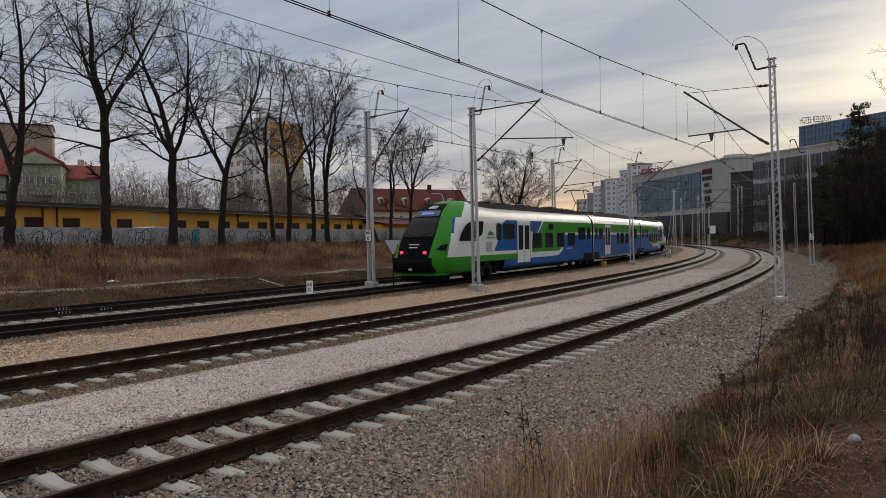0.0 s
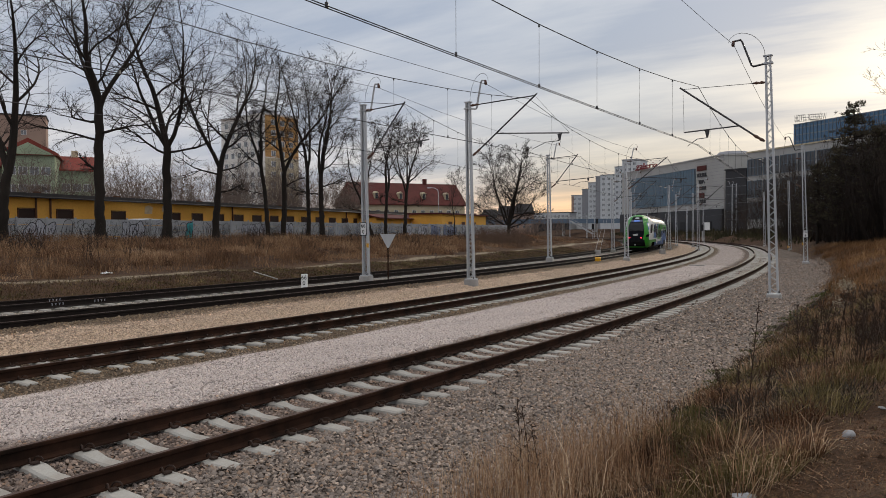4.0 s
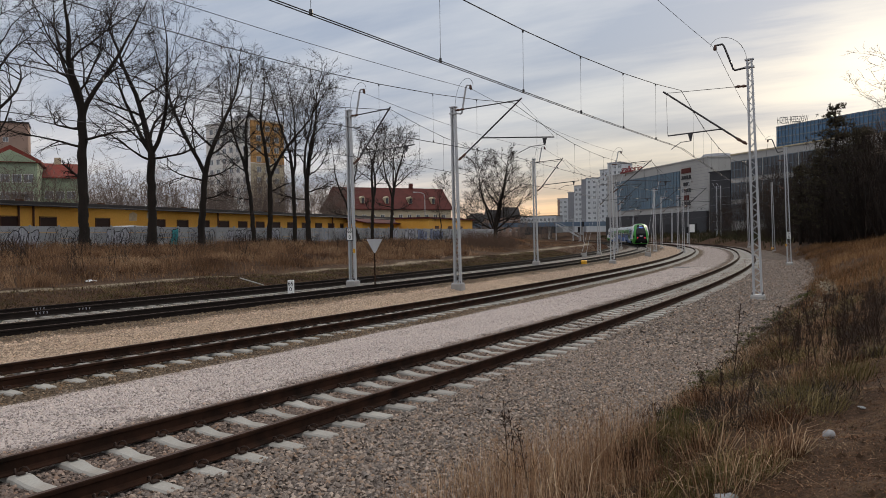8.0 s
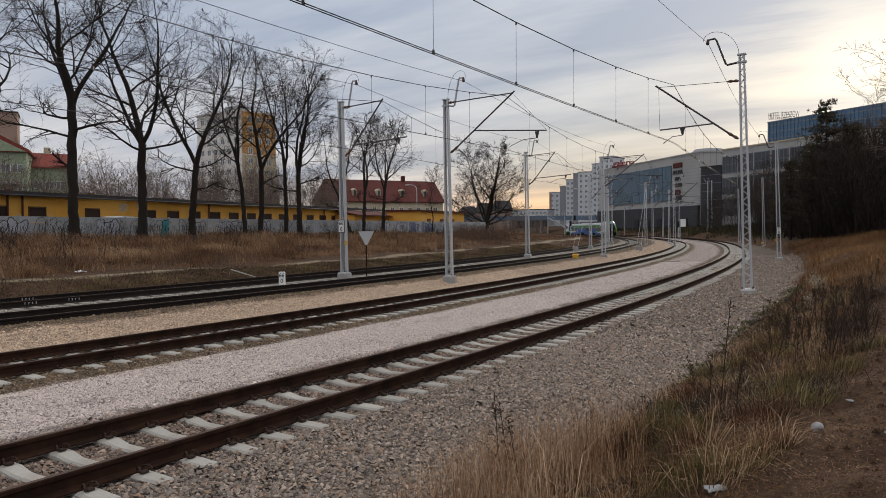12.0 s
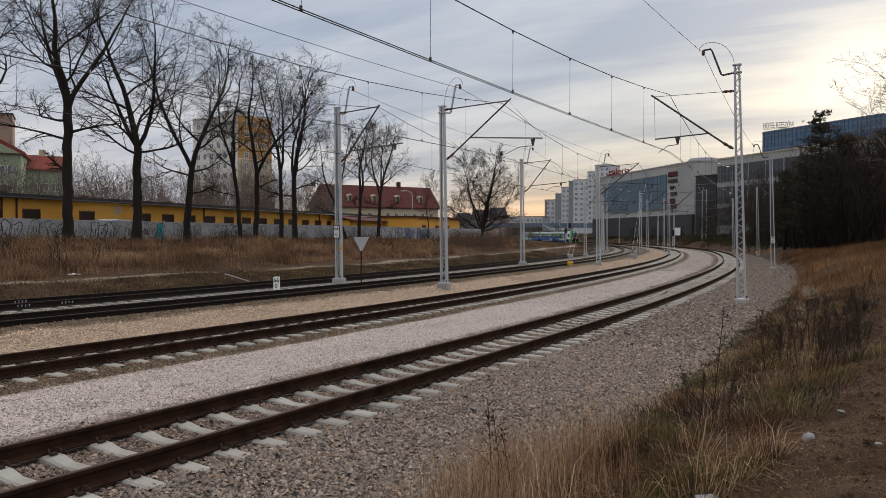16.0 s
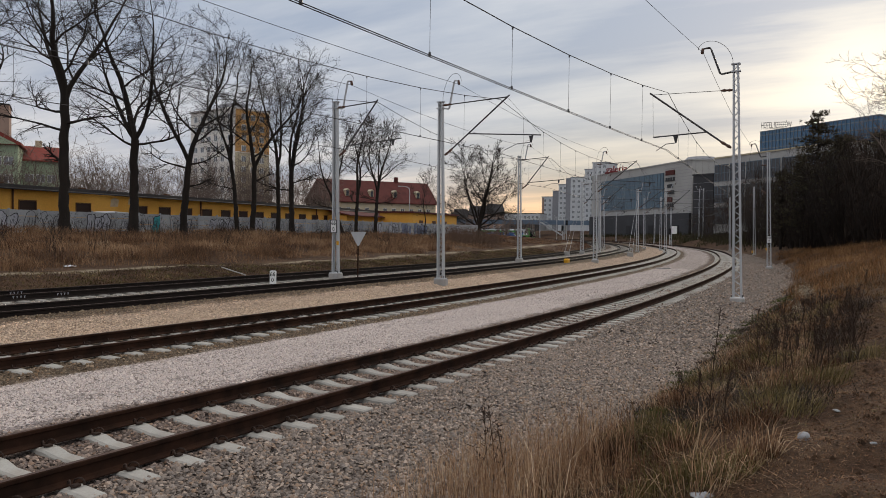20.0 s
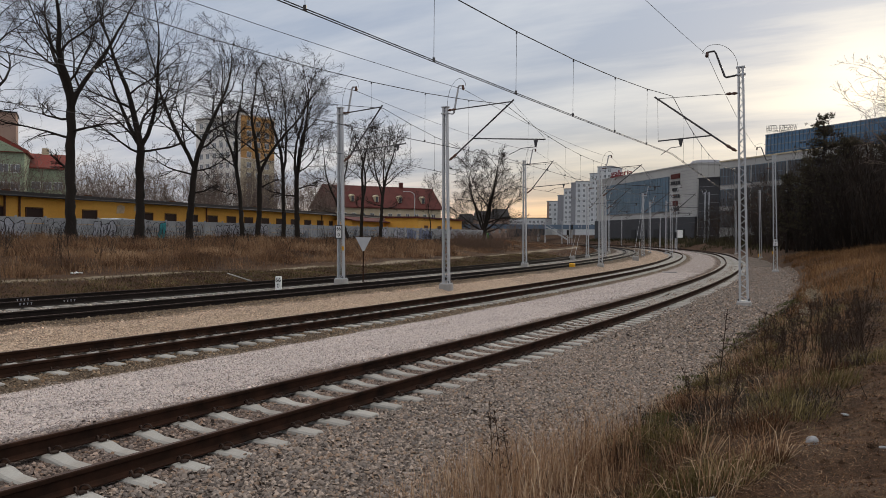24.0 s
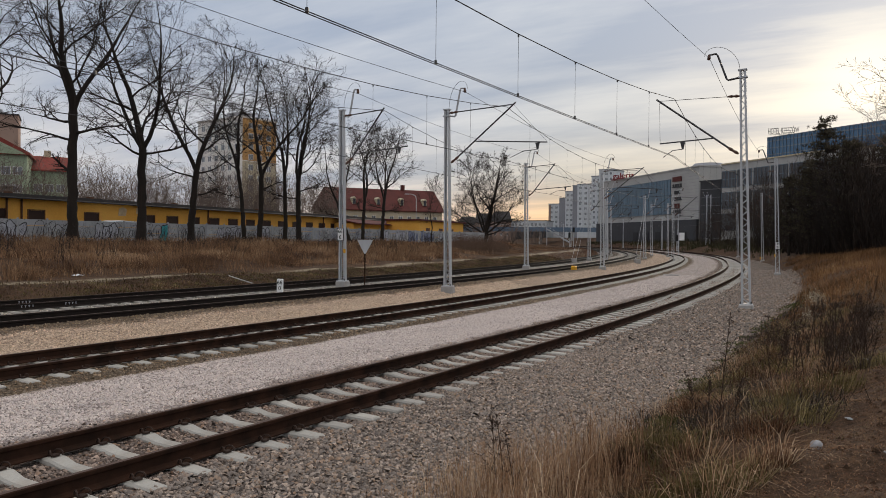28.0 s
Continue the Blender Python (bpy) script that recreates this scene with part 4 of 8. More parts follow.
catenary(0, [-5.5] + [s_of(*q) for q in ROW_C] + [175, 210], -0.25, twin=True)
catenary(1, [-3.0] + [s_of(*q) for q in ROW_B] + [165, 200], 0.2)
catenary(2, [-6.0] + [s_track(2, *q) for q in ROW_A] + [165, 200], 0.15)
# earth wires along the horns
for row, z, back, left in ((ROW_A, 9.3, BACK_A, False), (ROW_B, 9.2, BACK_B, False), (ROW_C, 9.9, BACK_C, True)):
    pts = [Vector((q[0], q[1], 0)) for q in [tuple(back.xy)] + row]
    for p0, p1 in zip(pts[:-1], pts[1:]):
        out = []
        for j in range(9):
            t = j / 8
            c = p0.lerp(p1, t)
            a = heading(s_of(c.x, c.y))
            sg = -1.55 if left else 0.82
            out.append(Vector((c.x + sg * math.sin(a), c.y - sg * math.cos(a), z - 4 * t * (1 - t) * 0.35)))
        wire("earth_wire", out, 0.010, "thin earth wire strung along the mast tops")
# guy stays of the two anchor masts with their concrete blocks
for (gx, gy), (mx, my) in (((13.54, 80.91), (16.68, 88.77)), ((20.82, 82.31), (26.13, 99.47))):
    stay = thing("guy_stay", "pair of slanting steel stays anchored in a concrete block", "guy wire", group="guy stays")
    gz = 0.0
    part("anchor_block", Shape().box((gx, gy, gz + 0.1), (0.6, 0.55, 0.6), bevel=0.04), OLD_CONCRETE, stay)
    for dx in (-0.25, 0.25):
        part("stay", Shape().tube([(gx + dx, gy, gz + 0.3), (mx + dx * 0.3, my, 7.6)], 0.013, 5), GALV, stay)

# ---- trackside small things ----
km = thing("kilometre_post", "white concrete kilometre post with black digits beside the track", "marker post", pose(-7.41, 32.31, -0.1, 0, 0, -3) @ Matrix.Diagonal((0.82, 0.82, 0.82, 1)))
part("body", Shape().box((0, 0, 0.36), (0.33, 0.16, 0.9), bevel=0.03), WHITE_PAINT, km)
letters("digits", "66", 0.30, pose(0, -0.085, 0.52, 90, 0, 0), BLACK_PAINT, km)
letters("digits", "0", 0.30, pose(0, -0.085, 0.22, 90, 0, 0), BLACK_PAINT, km)

tri = thing("triangle_sign", "back of a grey triangular sign, point down, on a rusty post", "sign", pose(-4.3, 37.47, -0.1, 0, 0, 8))
part("post", Shape().tube([(0, 0, 0), (0, 0, 2.4)], 0.035, 8), RUST, tri)
part("plate", Shape().slab([(-0.40, 2.40), (0.40, 2.40), (0.04, 1.70), (-0.04, 1.70)], "y", -0.07, -0.04), GALV, tri, "grey triangular plate")
part("clamp", Shape().box((0, -0.03, 2.25), (0.16, 0.06, 0.06)).box((0, -0.03, 1.8), (0.12, 0.06, 0.06)), DARK_STEEL, tri)


def yellow_box(x, y, z, turn):
    b = thing("track_magnet_box", "yellow trackside equipment box on short legs", "equipment box", pose(x, y, z, 0, 0, turn), "yellow boxes")
    part("housing", Shape().box((0, 0, 0.32), (0.62, 0.36, 0.34), bevel=0.06), YELLOW_BOX, b)
    part("lid", Shape().box((0, 0, 0.50), (0.5, 0.40, 0.05), bevel=0.04), YELLOW_BOX, b)
    for lx in (-0.22, 0.22):
        part("leg", Shape().box((lx, 0, 0.08), (0.06, 0.2, 0.18)), DARK_STEEL, b)
    return b


yellow_box(9.97, 59.5, -0.18, 65)
yellow_box(46.2, 110.3, -0.3, 70)
plank = solid("concrete_slab", Shape().box((0, 0, 0.05), (1.15, 0.35, 0.14), bevel=0.02), OLD_CONCRETE, "narrow concrete slab lying in the pale gravel", "slab", pose(17.0, 57.0, -0.28, 0, 0, -20))

board = thing("white_board", "blank white board on a post beyond the bend", "sign", pose(44.7, 143.2, -0.3, 0, 0, -15))
part("post", Shape().box((-0.55, 0.06, 2.2), (0.12, 0.12, 4.4)), GALV, board)
part("panel", Shape().box((0, 0, 3.65), (0.95, 0.05, 1.5), bevel=0.0), WHITE_PAINT, board)


def signal(x, y, h):
    sg = thing("railway_signal", "dark colour-light railway signal on a grey post", "signal", pose(x, y, ground_z(x, y) - 0.1, 0, 0, -10), "signals")
    part("post", Shape().tube([(0, 0, 0), (0, 0, h)], 0.09, 8), GALV, sg)
    part("head", Shape().box((0, -0.12, h + 0.5), (0.62, 0.22, 1.5), bevel=0.1), BLACK_PAINT, sg)
    for i in range(3):
        part("hood", Shape().tube([(0, -0.2, h + 0.1 + 0.42 * i), (0, -0.45, h + 0.1 + 0.42 * i)], 0.13, 8), BLACK_PAINT, sg)


signal(37.5, 225.0, 5.2)
signal(55.0, 180.0, 3.2)
signal(33.0, 205.0, 3.0)

# ---- the train: three coupled cars ----
SIDE = [(1.26, 0.45), (1.38, 0.56), (1.44, 0.95), (1.44, 1.26), (1.44, 1.6), (1.44, 2.0), (1.44, 2.4), (1.44, 2.72), (1.44, 2.95), (1.41, 3.12), (1.32, 3.36), (1.14, 3.56), (0.8, 3.70), (0.4, 3.76), (0.0, 3.78)]


def car_ring(x_of, w_of, rise=0.08):
    """The body's section; its crown is lifted towards the noses."""
    z_of = lambda z: z + rise * smooth_step((z - 2.85) / 0.9)
    right = [(x_of(z_of(z)), -y * w_of(z), z_of(z)) for y, z in SIDE]
    left = [(x_of(z_of(z)), y * w_of(z), z_of(z)) for y, z in SIDE[-2::-1]]
    return right + left


def smooth_step(t):
    t = max(0.0, min(1.0, t))
    return t * t * (3 - 2 * t)


def nose_back(z):
    """How far the nose leans back at a height."""
    return float(np.interp(z, [0.4, 0.7, 1.0, 1.25, 1.7, 2.3, 2.9, 3.3, 3.6, 3.9, 4.10], [0.30, 0.08, 0.0, 0.07, 0.25, 0.62, 1.12, 1.58, 2.05, 2.80, 3.7]))


def front_x(y, z):
    """The bowed front, before the sides turn back."""
    return nose_back(z) - 0.17 * (1 - min(1.0, (y / 1.0) ** 2)) + max(0.0, abs(y) - 1.0) * 0.8


def driving_body(length, parent):
    """Shell with a raked, rounded nose at x = 0; paint by area."""
    stations = [0, 0.05, 0.12, 0.22, 0.36, 0.55, 0.80, 1.02, 1.3, 1.6, 1.9, 2.4, 2.9, 3.5, 4.2, 5.0, 5.8, 6.6] + list(np.arange(7.4, length - 0.3, 1.0)) + [length]
    sh = Shape()
    rings = []
    for d in stations:
        w0 = 0.70 + 0.30 * (1 - (1 - min(1.0, d / 1.5)) ** 2.3)
        fade = 1 - smooth_step(d / 5.0)
        rings.append(car_ring(lambda z: d + nose_back(z) * fade, lambda z: w0 * (1 - 0.34 * (1 - smooth_step(d / 3.4)) * smooth_step((z - 1.9) / 1.7)), 0.08 + 0.24 * (1 - smooth_step((d - 2.0) / 5.0))))
    n = len(rings[0])
    # 0 green, 1 white, 2 silver, 3 blue, 4 black
    for i in range(len(rings) - 1):
        mid_d = (stations[i] + stations[i + 1]) / 2
        for k in range(n):
            a = [rings[i][k], rings[i][(k + 1) % n], rings[i + 1][(k + 1) % n], rings[i + 1][k]]
            cx, cz = sum(p[0] for p in a) / 4, sum(p[2] for p in a) / 4
            if k == n - 1:
                mat = 4
            elif cz < 0.95 and 3.5 < mid_d < 7.4:
                continue
            elif mid_d < 0.8 or (cz > 3.15 and mid_d < 1.6):
                mat = 0
            elif cz < 0.95 and cx > 7.4:
                mat = 3
            elif cz < 1.26:
                mat = 0 if cx < 9.0 else 1
            elif mid_d < 1.02 and cz > 2.4:
                mat = 3
            elif cz > 3.14:
                mat = 2 if cx > 4.6 else 1
            else:
                mat = 1
            sh.add(a, [(0, 1, 2, 3)], mat)
    # front face: bowed strips between the two sides
    half = len(SIDE)
    r0 = rings[0]
    cols = 8
    for k in range(half - 1):
        rows = []
        for r in (k, k + 1):
            y0, z0 = r0[r][1], r0[r][2]
            rows.append([(nose_back(z0) - 0.17 * (1 - (1 - 2 * c / cols) ** 2) * min(1.0, abs(y0) / 0.5), y0 * (1 - 2 * c / cols), z0) for c in range(cols + 1)])
        for c in range(cols):
            sh.add([rows[0][c], rows[1][c], rows[1][c + 1], rows[0][c + 1]], [(0, 1, 2, 3)], 0)
    back = rings[-1]
    sh.add(back, [tuple(range(n))], 4)
    me = sh.mesh("body_shell", [T_GREEN, T_WHITE, T_SILVER, T_BLUE, T_BLACK])
    bm = bmesh.new()
    bm.from_mesh(me)
    bmesh.ops.remove_doubles(bm, verts=bm.verts, dist=0.002)
    bmesh.ops.recalc_face_normals(bm, faces=bm.faces)
    bm.to_mesh(me)
    bm.free()
    me.shade_smooth()
    me.set_sharp_from_angle(angle=radians(50))
    ob = new("body_shell", me)
    ob.parent = parent
    # black box in the cut-out: the shade over the bogie as solid colour
    part("wheel_arch", Shape().box((5.45, 0, 0.80), (4.0, 2.3, 0.5)), T_BLACK, parent, "black box that stands for the shade in the opening over the bogie")
    return ob


def front_patch(name, z0, z1, w0, w1, mat, parent, label="", lift=0.03, rows=6, thick=0.05, belly=0.0):
    """A plate that follows the raked, bowed front between two heights."""
    sh = Shape()
    rings = []
    cols = 8
    for i in range(rows + 1):
        t = i / rows
        z = z0 + (z1 - z0) * t
        w = w0 + (w1 - w0) * t + belly * math.sin(math.pi * t)
        ys = [w * (2 * c / cols - 1) for c in range(cols + 1)]
        rings.append([(front_x(y, z) - lift, y, z) for y in ys] + [(front_x(y, z) + thick, y, z) for y in reversed(ys)])
    sh.loft(rings)
    return part(name, sh, mat, parent, label, smooth=True)


def side_panel(name, outline, mat, parent, sides=(-1, 1), out=1.444, depth=0.006, label=""):
    for sg in sides:
        part(name, Shape().slab(outline, "y", sg * out, sg * (out + depth)), mat, parent, label)


def side_window(x0, x1, z0, z1, parent, mesh_store={}):
    r = 0.10
    o = [(x0 + r, z0), (x1 - r, z0), (x1, z0 + r), (x1, z1 - r), (x1 - r, z1), (x0 + r, z1), (x0, z1 - r), (x0, z0 + r)]
    for sg in (-1, 1):
        part("window", Shape().slab(o, "y", sg * 1.447, sg * 1.456), T_GLASS, parent, "dark tinted window")


def side_door(x0, x1, parent):
    for sg in (-1, 1):
        door = part("door", Shape().slab([(x0, 0.72), (x1, 0.72), (x1, 3.06), (x0, 3.06)], "y", sg * 1.446, sg * 1.462), T_WHITE, parent, "white double-leaf door")
        mid = (x0 + x1) / 2
        for a, b in ((x0 + 0.16, mid - 0.12), (mid + 0.12, x1 - 0.16)):
            part("door_window", Shape().slab([(a, 1.45), (b, 1.45), (b, 2.85), (a, 2.85)], "y", sg * 1.463, sg * 1.469), T_GLASS, door)
        part("door_seam", Shape().slab([(mid - 0.02, 0.74), (mid + 0.02, 0.74), (mid + 0.02, 3.04), (mid - 0.02, 3.04)], "y", sg * 1.463, sg * 1.467), T_BLACK, door)
        part("door_frame", Shape().slab([(x0 - 0.05, 0.68), (x0, 0.68), (x0, 3.1), (x0 - 0.05, 3.1)], "y", sg * 1.446, sg * 1.458).slab([(x1, 0.68), (x1 + 0.05, 0.68), (x1 + 0.05, 3.1), (x1, 3.1)], "y", sg * 1.446, sg * 1.458), T_BLACK, door)


def bogie(x, parent):
    b = part("bogie", Shape().box((x, 0.95, 0.48), (3.0, 0.16, 0.26), bevel=0.05).box((x, -0.95, 0.48), (3.0, 0.16, 0.26), bevel=0.05).box((x, 0, 0.55), (0.6, 2.0, 0.3)).box((x - 0.5, -1.12, 0.42), (0.35, 0.2, 0.5)).box((x + 0.5, -1.12, 0.42), (0.35, 0.2, 0.5)).box((x, -1.1, 0.75), (0.7, 0.3, 0.3)), T_UNDER, parent, "grimy bogie with two axles")
    for dx in (-1.25, 1.25):
        for sy in (-0.72, 0.72):
            part("wheel", Shape().tube([(x + dx, sy - 0.07, 0.42), (x + dx, sy + 0.07, 0.42)], 0.42, 20), T_UNDER, b)
        for sy in (-1.08, 1.08):
            part("axle_box", Shape().box((x + dx, sy, 0.44), (0.32, 0.2, 0.36), bevel=0.06), T_UNDER, b)


def roof_gear(parent, boxes):
    x_a, x_b = boxes[0][0] - 0.3, boxes[-1][1] + 0.3
    for sg in (-1, 1):
        part("roof_fairing", Shape().slab([(x_a, 3.70), (x_b, 3.70), (x_b, 3.90), (x_b - 0.4, 4.0), (x_a + 0.9, 4.0), (x_a + 0.3, 3.92)], "y", sg * 0.86, sg * 0.90), T_ROOFGEAR, parent, "dark fairing along the roof")
    k = x_a + 0.7
    while k < x_b - 0.7:
        part("roof_cable_bridge", Shape().box((k, 0, 4.04), (0.09, 1.3, 0.12)).box((k, 0.3, 4.12), (0.5, 0.12, 0.08)), T_ROOFGEAR, parent)
        k += 1.15
    for x0, x1, hgt, wid in boxes:
        hgt = hgt * 1.15 + 0.04
        o = [(x0, 3.70), (x1, 3.70), (x1 - 0.12, 3.74 + hgt * 0.55), (x1 - 0.6, 3.74 + hgt), (x0 + 0.8, 3.74 + hgt * 0.9), (x0 + 0.15, 3.74 + hgt * 0.4)]
        part("roof_unit", Shape().slab(o, "y", -wid, wid), T_ROOFGEAR, parent, "dark grey roof equipment")
        part("roof_box", Shape().box(((x0 + x1) / 2 - 0.3, -0.25, 3.76 + hgt), ((x1 - x0) * 0.3, 0.7, 0.16), bevel=0.04), T_BOX, parent)
        part("roof_pipe", Shape().tube([(x0, -wid - 0.06, 3.74), (x0 + 0.3, -wid - 0.05, 3.86), (x1 - 0.3, -wid - 0.05, 3.86), (x1, -wid - 0.06, 3.74)], 0.025, 5), T_ROOFGEAR, parent)
        part("roof_insulator", Shape().tube([(x1 + 0.1, 0.2, 3.74), (x1 + 0.1, 0.2, 3.84), (x1 + 0.1, 0.2, 3.94), (x1 + 0.1, 0.2, 4.02)], [0.05, 0.09, 0.05, 0.08], 8), T_BOX, parent)
        fins = Shape()
        k = x0 + 0.4
        while k < x1 - 0.4:
            fins.box((k, 0, 3.72 + hgt * 0.9), (0.06, wid * 1.5, 0.09))
            k += 0.3
        part("roof_grille", fins, T_BLACK, parent)


def pantograph(parent, x):
    sh = Shape()
    for sy in (-0.5, 0.5):
        sh.tube([(x, sy * 0.7, 3.95), (x + 1.25, sy * 0.8, 4.75), (x + 0.25, sy, 5.62)], 0.028, 6)
    sh.tube([(x + 1.25, -0.45, 4.75), (x + 1.25, 0.45, 4.75)], 0.03, 6)
    part("pantograph_frame", sh, T_BLACK, parent, "raised black pantograph")
    part("pantograph_head", Shape().tube([(x + 0.25, -0.95, 5.5), (x + 0.25, -0.7, 5.66), (x + 0.25, 0.7, 5.66), (x + 0.25, 0.95, 5.5)], 0.03, 6).tube([(x + 0.0, -0.95, 5.5), (x + 0.0, -0.7, 5.66), (x + 0.0, 0.7, 5.66), (x + 0.0, 0.95, 5.5)], 0.03, 6), T_BLACK, parent)
    part("pantograph_base", Shape().box((x + 0.5, 0, 3.88), (1.9, 1.5, 0.1)), T_ROOFGEAR, parent)


# flat black panel on the body side, painted shade of a bogie recess
def recess_shade(parent, x0, x1):
    side_panel("bogie_recess", [(x0, 0.44), (x1, 0.44), (x1 - 0.25, 0.98), (x0 + 0.25, 0.98)], T_BLACK, parent, out=1.445, depth=0.008)


CAR1, CAR2, CAR3 = 23.3, 19.4, 26.0


def end_car(name, label, lit, length=CAR1):
    """A driving car with its nose at x = 0, its body running to +x."""
    car = thing(name, label, "train car", group="train cars")
    driving_body(length, car)
    # front
    front_patch("bumper", 0.56, 1.25, 1.08, 0.98, T_BLACK, car, "black bumper cover", lift=0.15, rows=4, thick=0.3)
    for z in (0.74, 0.88, 1.02, 1.14):
        front_patch("bumper_slot", z, z + 0.03, 0.78, 0.78, T_UNDER, car, lift=0.158, rows=1)
    front_patch("bumper_light", 0.66, 0.78, 0.09, 0.09, T_WHITE, car, "small pale lamp", lift=0.17, rows=2)
    front_patch("front_mask", 1.24, 3.88, 0.82, 0.48, T_MASK, car, "black front mask", lift=0.03, rows=16, belly=0.20)
    front_patch("windscreen", 2.26, 3.16, 0.82, 0.74, T_SCREEN, car, "sloping dark windscreen", lift=0.045, rows=8, belly=0.03)
    front_patch("screen_edge", 2.18, 2.24, 0.86, 0.86, T_BLACK, car, lift=0.05, rows=1)
    front_patch("display_glass", 3.23, 3.52, 0.68, 0.58, T_DISPLAY_GLASS, car, "dark blue display window", lift=0.045, rows=3)
    front_patch("destination_display", 3.32, 3.43, 0.34, 0.32, DISPLAY, car, "small blue destination display", lift=0.06, rows=3)
    front_patch("centre_handle", 1.50, 1.56, 0.16, 0.16, T_BLACK, car, lift=0.05, rows=1)
    for sg in (-1, 1):
        part("tail_lamp", Shape().box((front_x(0.62, 1.50) - 0.03, sg * 0.62, 1.50), (0.06, 0.19, 0.13), bevel=0.02), TAIL_LIGHT if lit else T_WHITE, car, "glowing red tail lamp" if lit else "white lamp")
        part("marker_lens", Shape().slab([(-0.34, -0.12), (0.18, -0.16), (0.34, 0.16), (-0.02, 0.11)], "y", -0.03, 0.03), T_SCREEN, car, "slanted side lens", m=pose(0.62, sg * 1.225, 1.74, 0, 0, sg * 32))
        part("number_bar", Shape().box((front_x(0, 1.88 if sg > 0 else 1.74) - 0.05, 0.0, 1.88 if sg > 0 else 1.74), (0.02, 0.55 if sg > 0 else 0.45, 0.05)), T_WHITE, car)
        part("wiper", Shape().tube([(front_x(0.1, 2.24) - 0.06, sg * 0.1, 2.24), (front_x(0.6, 2.42) - 0.07, sg * 0.6, 2.42)], 0.014, 4), T_BLACK, car)
        # cab side window
        o = [(1.95, 2.02), (3.85, 2.02), (4.15, 2.2), (4.55, 2.36), (4.72, 3.0), (3.5, 3.02), (2.8, 2.86), (2.25, 2.45)]
        part("cab_window", Shape().slab(o, "y", sg * 1.447, sg * 1.458), T_SCREEN, car, "dark cab side window")
    part("lower_lip", Shape().slab([(0.02, -0.45), (0.02, 0.45), (0.10, 0.75), (0.30, 1.0), (0.75, 1.2), (1.3, 1.25), (1.3, -1.25), (0.75, -1.2), (0.30, -1.0), (0.10, -0.75)], "z", 0.42, 0.54), T_GREEN, car, "green lower lip of the front")
    front_patch("roof_lamp", 3.62, 3.78, 0.21, 0.17, T_SILVER, car, "oval roof headlamp", lift=0.05, rows=3, belly=0.03)
    part("snow_plough", Shape().slab([(0.25, -0.6), (0.25, 0.6), (0.45, 0.95), (1.6, 1.1), (1.6, -1.1), (0.45, -0.95)], "z", 0.12, 0.41), T_BLACK, car)
    # paint on the sides
    side_panel("blue_panel", [(6.0, 1.45), (9.1, 1.45), (9.1, 3.12), (7.6, 3.12), (7.0, 2.9), (6.6, 2.1)], T_BLUE, car)
    side_panel("blue_panel", [(11.2, 2.55), (11.2, 3.12), (13.1, 3.12), (12.1, 2.3)], T_BLUE, car)
    side_panel("green_panel", [(13.4, 3.12), (length - 0.05, 3.12), (length - 0.05, 2.46), (17.4, 2.46), (16.9, 1.6), (16.2, 1.28), (11.4, 1.28), (11.4, 1.95), (12.0, 2.1)], T_GREEN, car)
    side_panel("blue_panel", [(17.3, 2.28), (length - 0.05, 2.28), (length - 0.05, 0.62), (11.3, 0.62), (11.3, 0.92), (16.0, 0.98), (16.9, 1.3)], T_BLUE, car)
    side_panel("blue_sill", [(7.9, 0.58), (9.05, 0.58), (9.05, 0.92), (8.2, 0.92)], T_BLUE, car)
    recess_shade(car, length - 2.2, length + 0.2)
    for x0, x1, z0, z1 in ((6.3, 6.95, 2.02, 2.93), (7.2, 8.75, 2.05, 2.93), (11.5, 13.0, 1.5, 2.43), (13.6, 15.0, 1.5, 2.43), (15.7, 17.1, 1.5, 2.43), (17.9, 19.4, 1.55, 2.43), (20.1, 21.7, 1.95, 2.8), (22.1, 22.9, 1.95, 2.8), (14.2, 15.1, 2.62, 2.98)):
        side_window(x0, x1, z0, z1, car)
    if length > 25:
        side_window(23.5, 25.2, 1.95, 2.8, car)
    side_door(9.15, 11.1, car)
    for sg in (-1, 1):
        part("emblem", Shape().slab([(5.15, 2.28), (6.05, 2.28), (5.75, 2.52), (5.62, 2.42), (5.5, 2.58)], "y", sg * 1.446, sg * 1.452), T_BLUE if sg > 0 else T_GREEN, car, "green triangle emblem")
        part("lettering_bar", Shape().slab([(5.0, 2.12), (6.15, 2.12), (6.15, 2.2), (5.0, 2.2)], "y", sg * 1.446, sg * 1.45), MID_WALL, car)
        part("hatch", Shape().slab([(5.0, 1.42), (5.75, 1.42), (5.75, 1.95), (5.0, 1.95)], "y", sg * 1.446, sg * 1.452), T_SILVER, car)
        part("lettering_bar", Shape().slab([(17.6, 1.36), (18.7, 1.36), (18.7, 1.42), (17.6, 1.42)], "y", sg * 1.451, sg * 1.455), T_WHITE, car)
    bogie(5.5, car)
    bogie(length, car)
    roof_gear(car, ((4.9, 6.4, 0.16, 0.6), (6.7, 9.6, 0.30, 0.8), (9.9, 11.2, 0.2, 0.7), (11.5, 14.4, 0.26, 0.8), (14.8, 16.2, 0.17, 0.7), (16.5, 19.4, 0.28, 0.8), (19.9, 22.6, 0.2, 0.75)))
    part("underframe_box", Shape().box((14, 0, 0.45), (7.5, 2.3, 0.3)).box((9.2, 0, 0.42), (1.6, 2.2, 0.28)), T_UNDER, car)
    return car


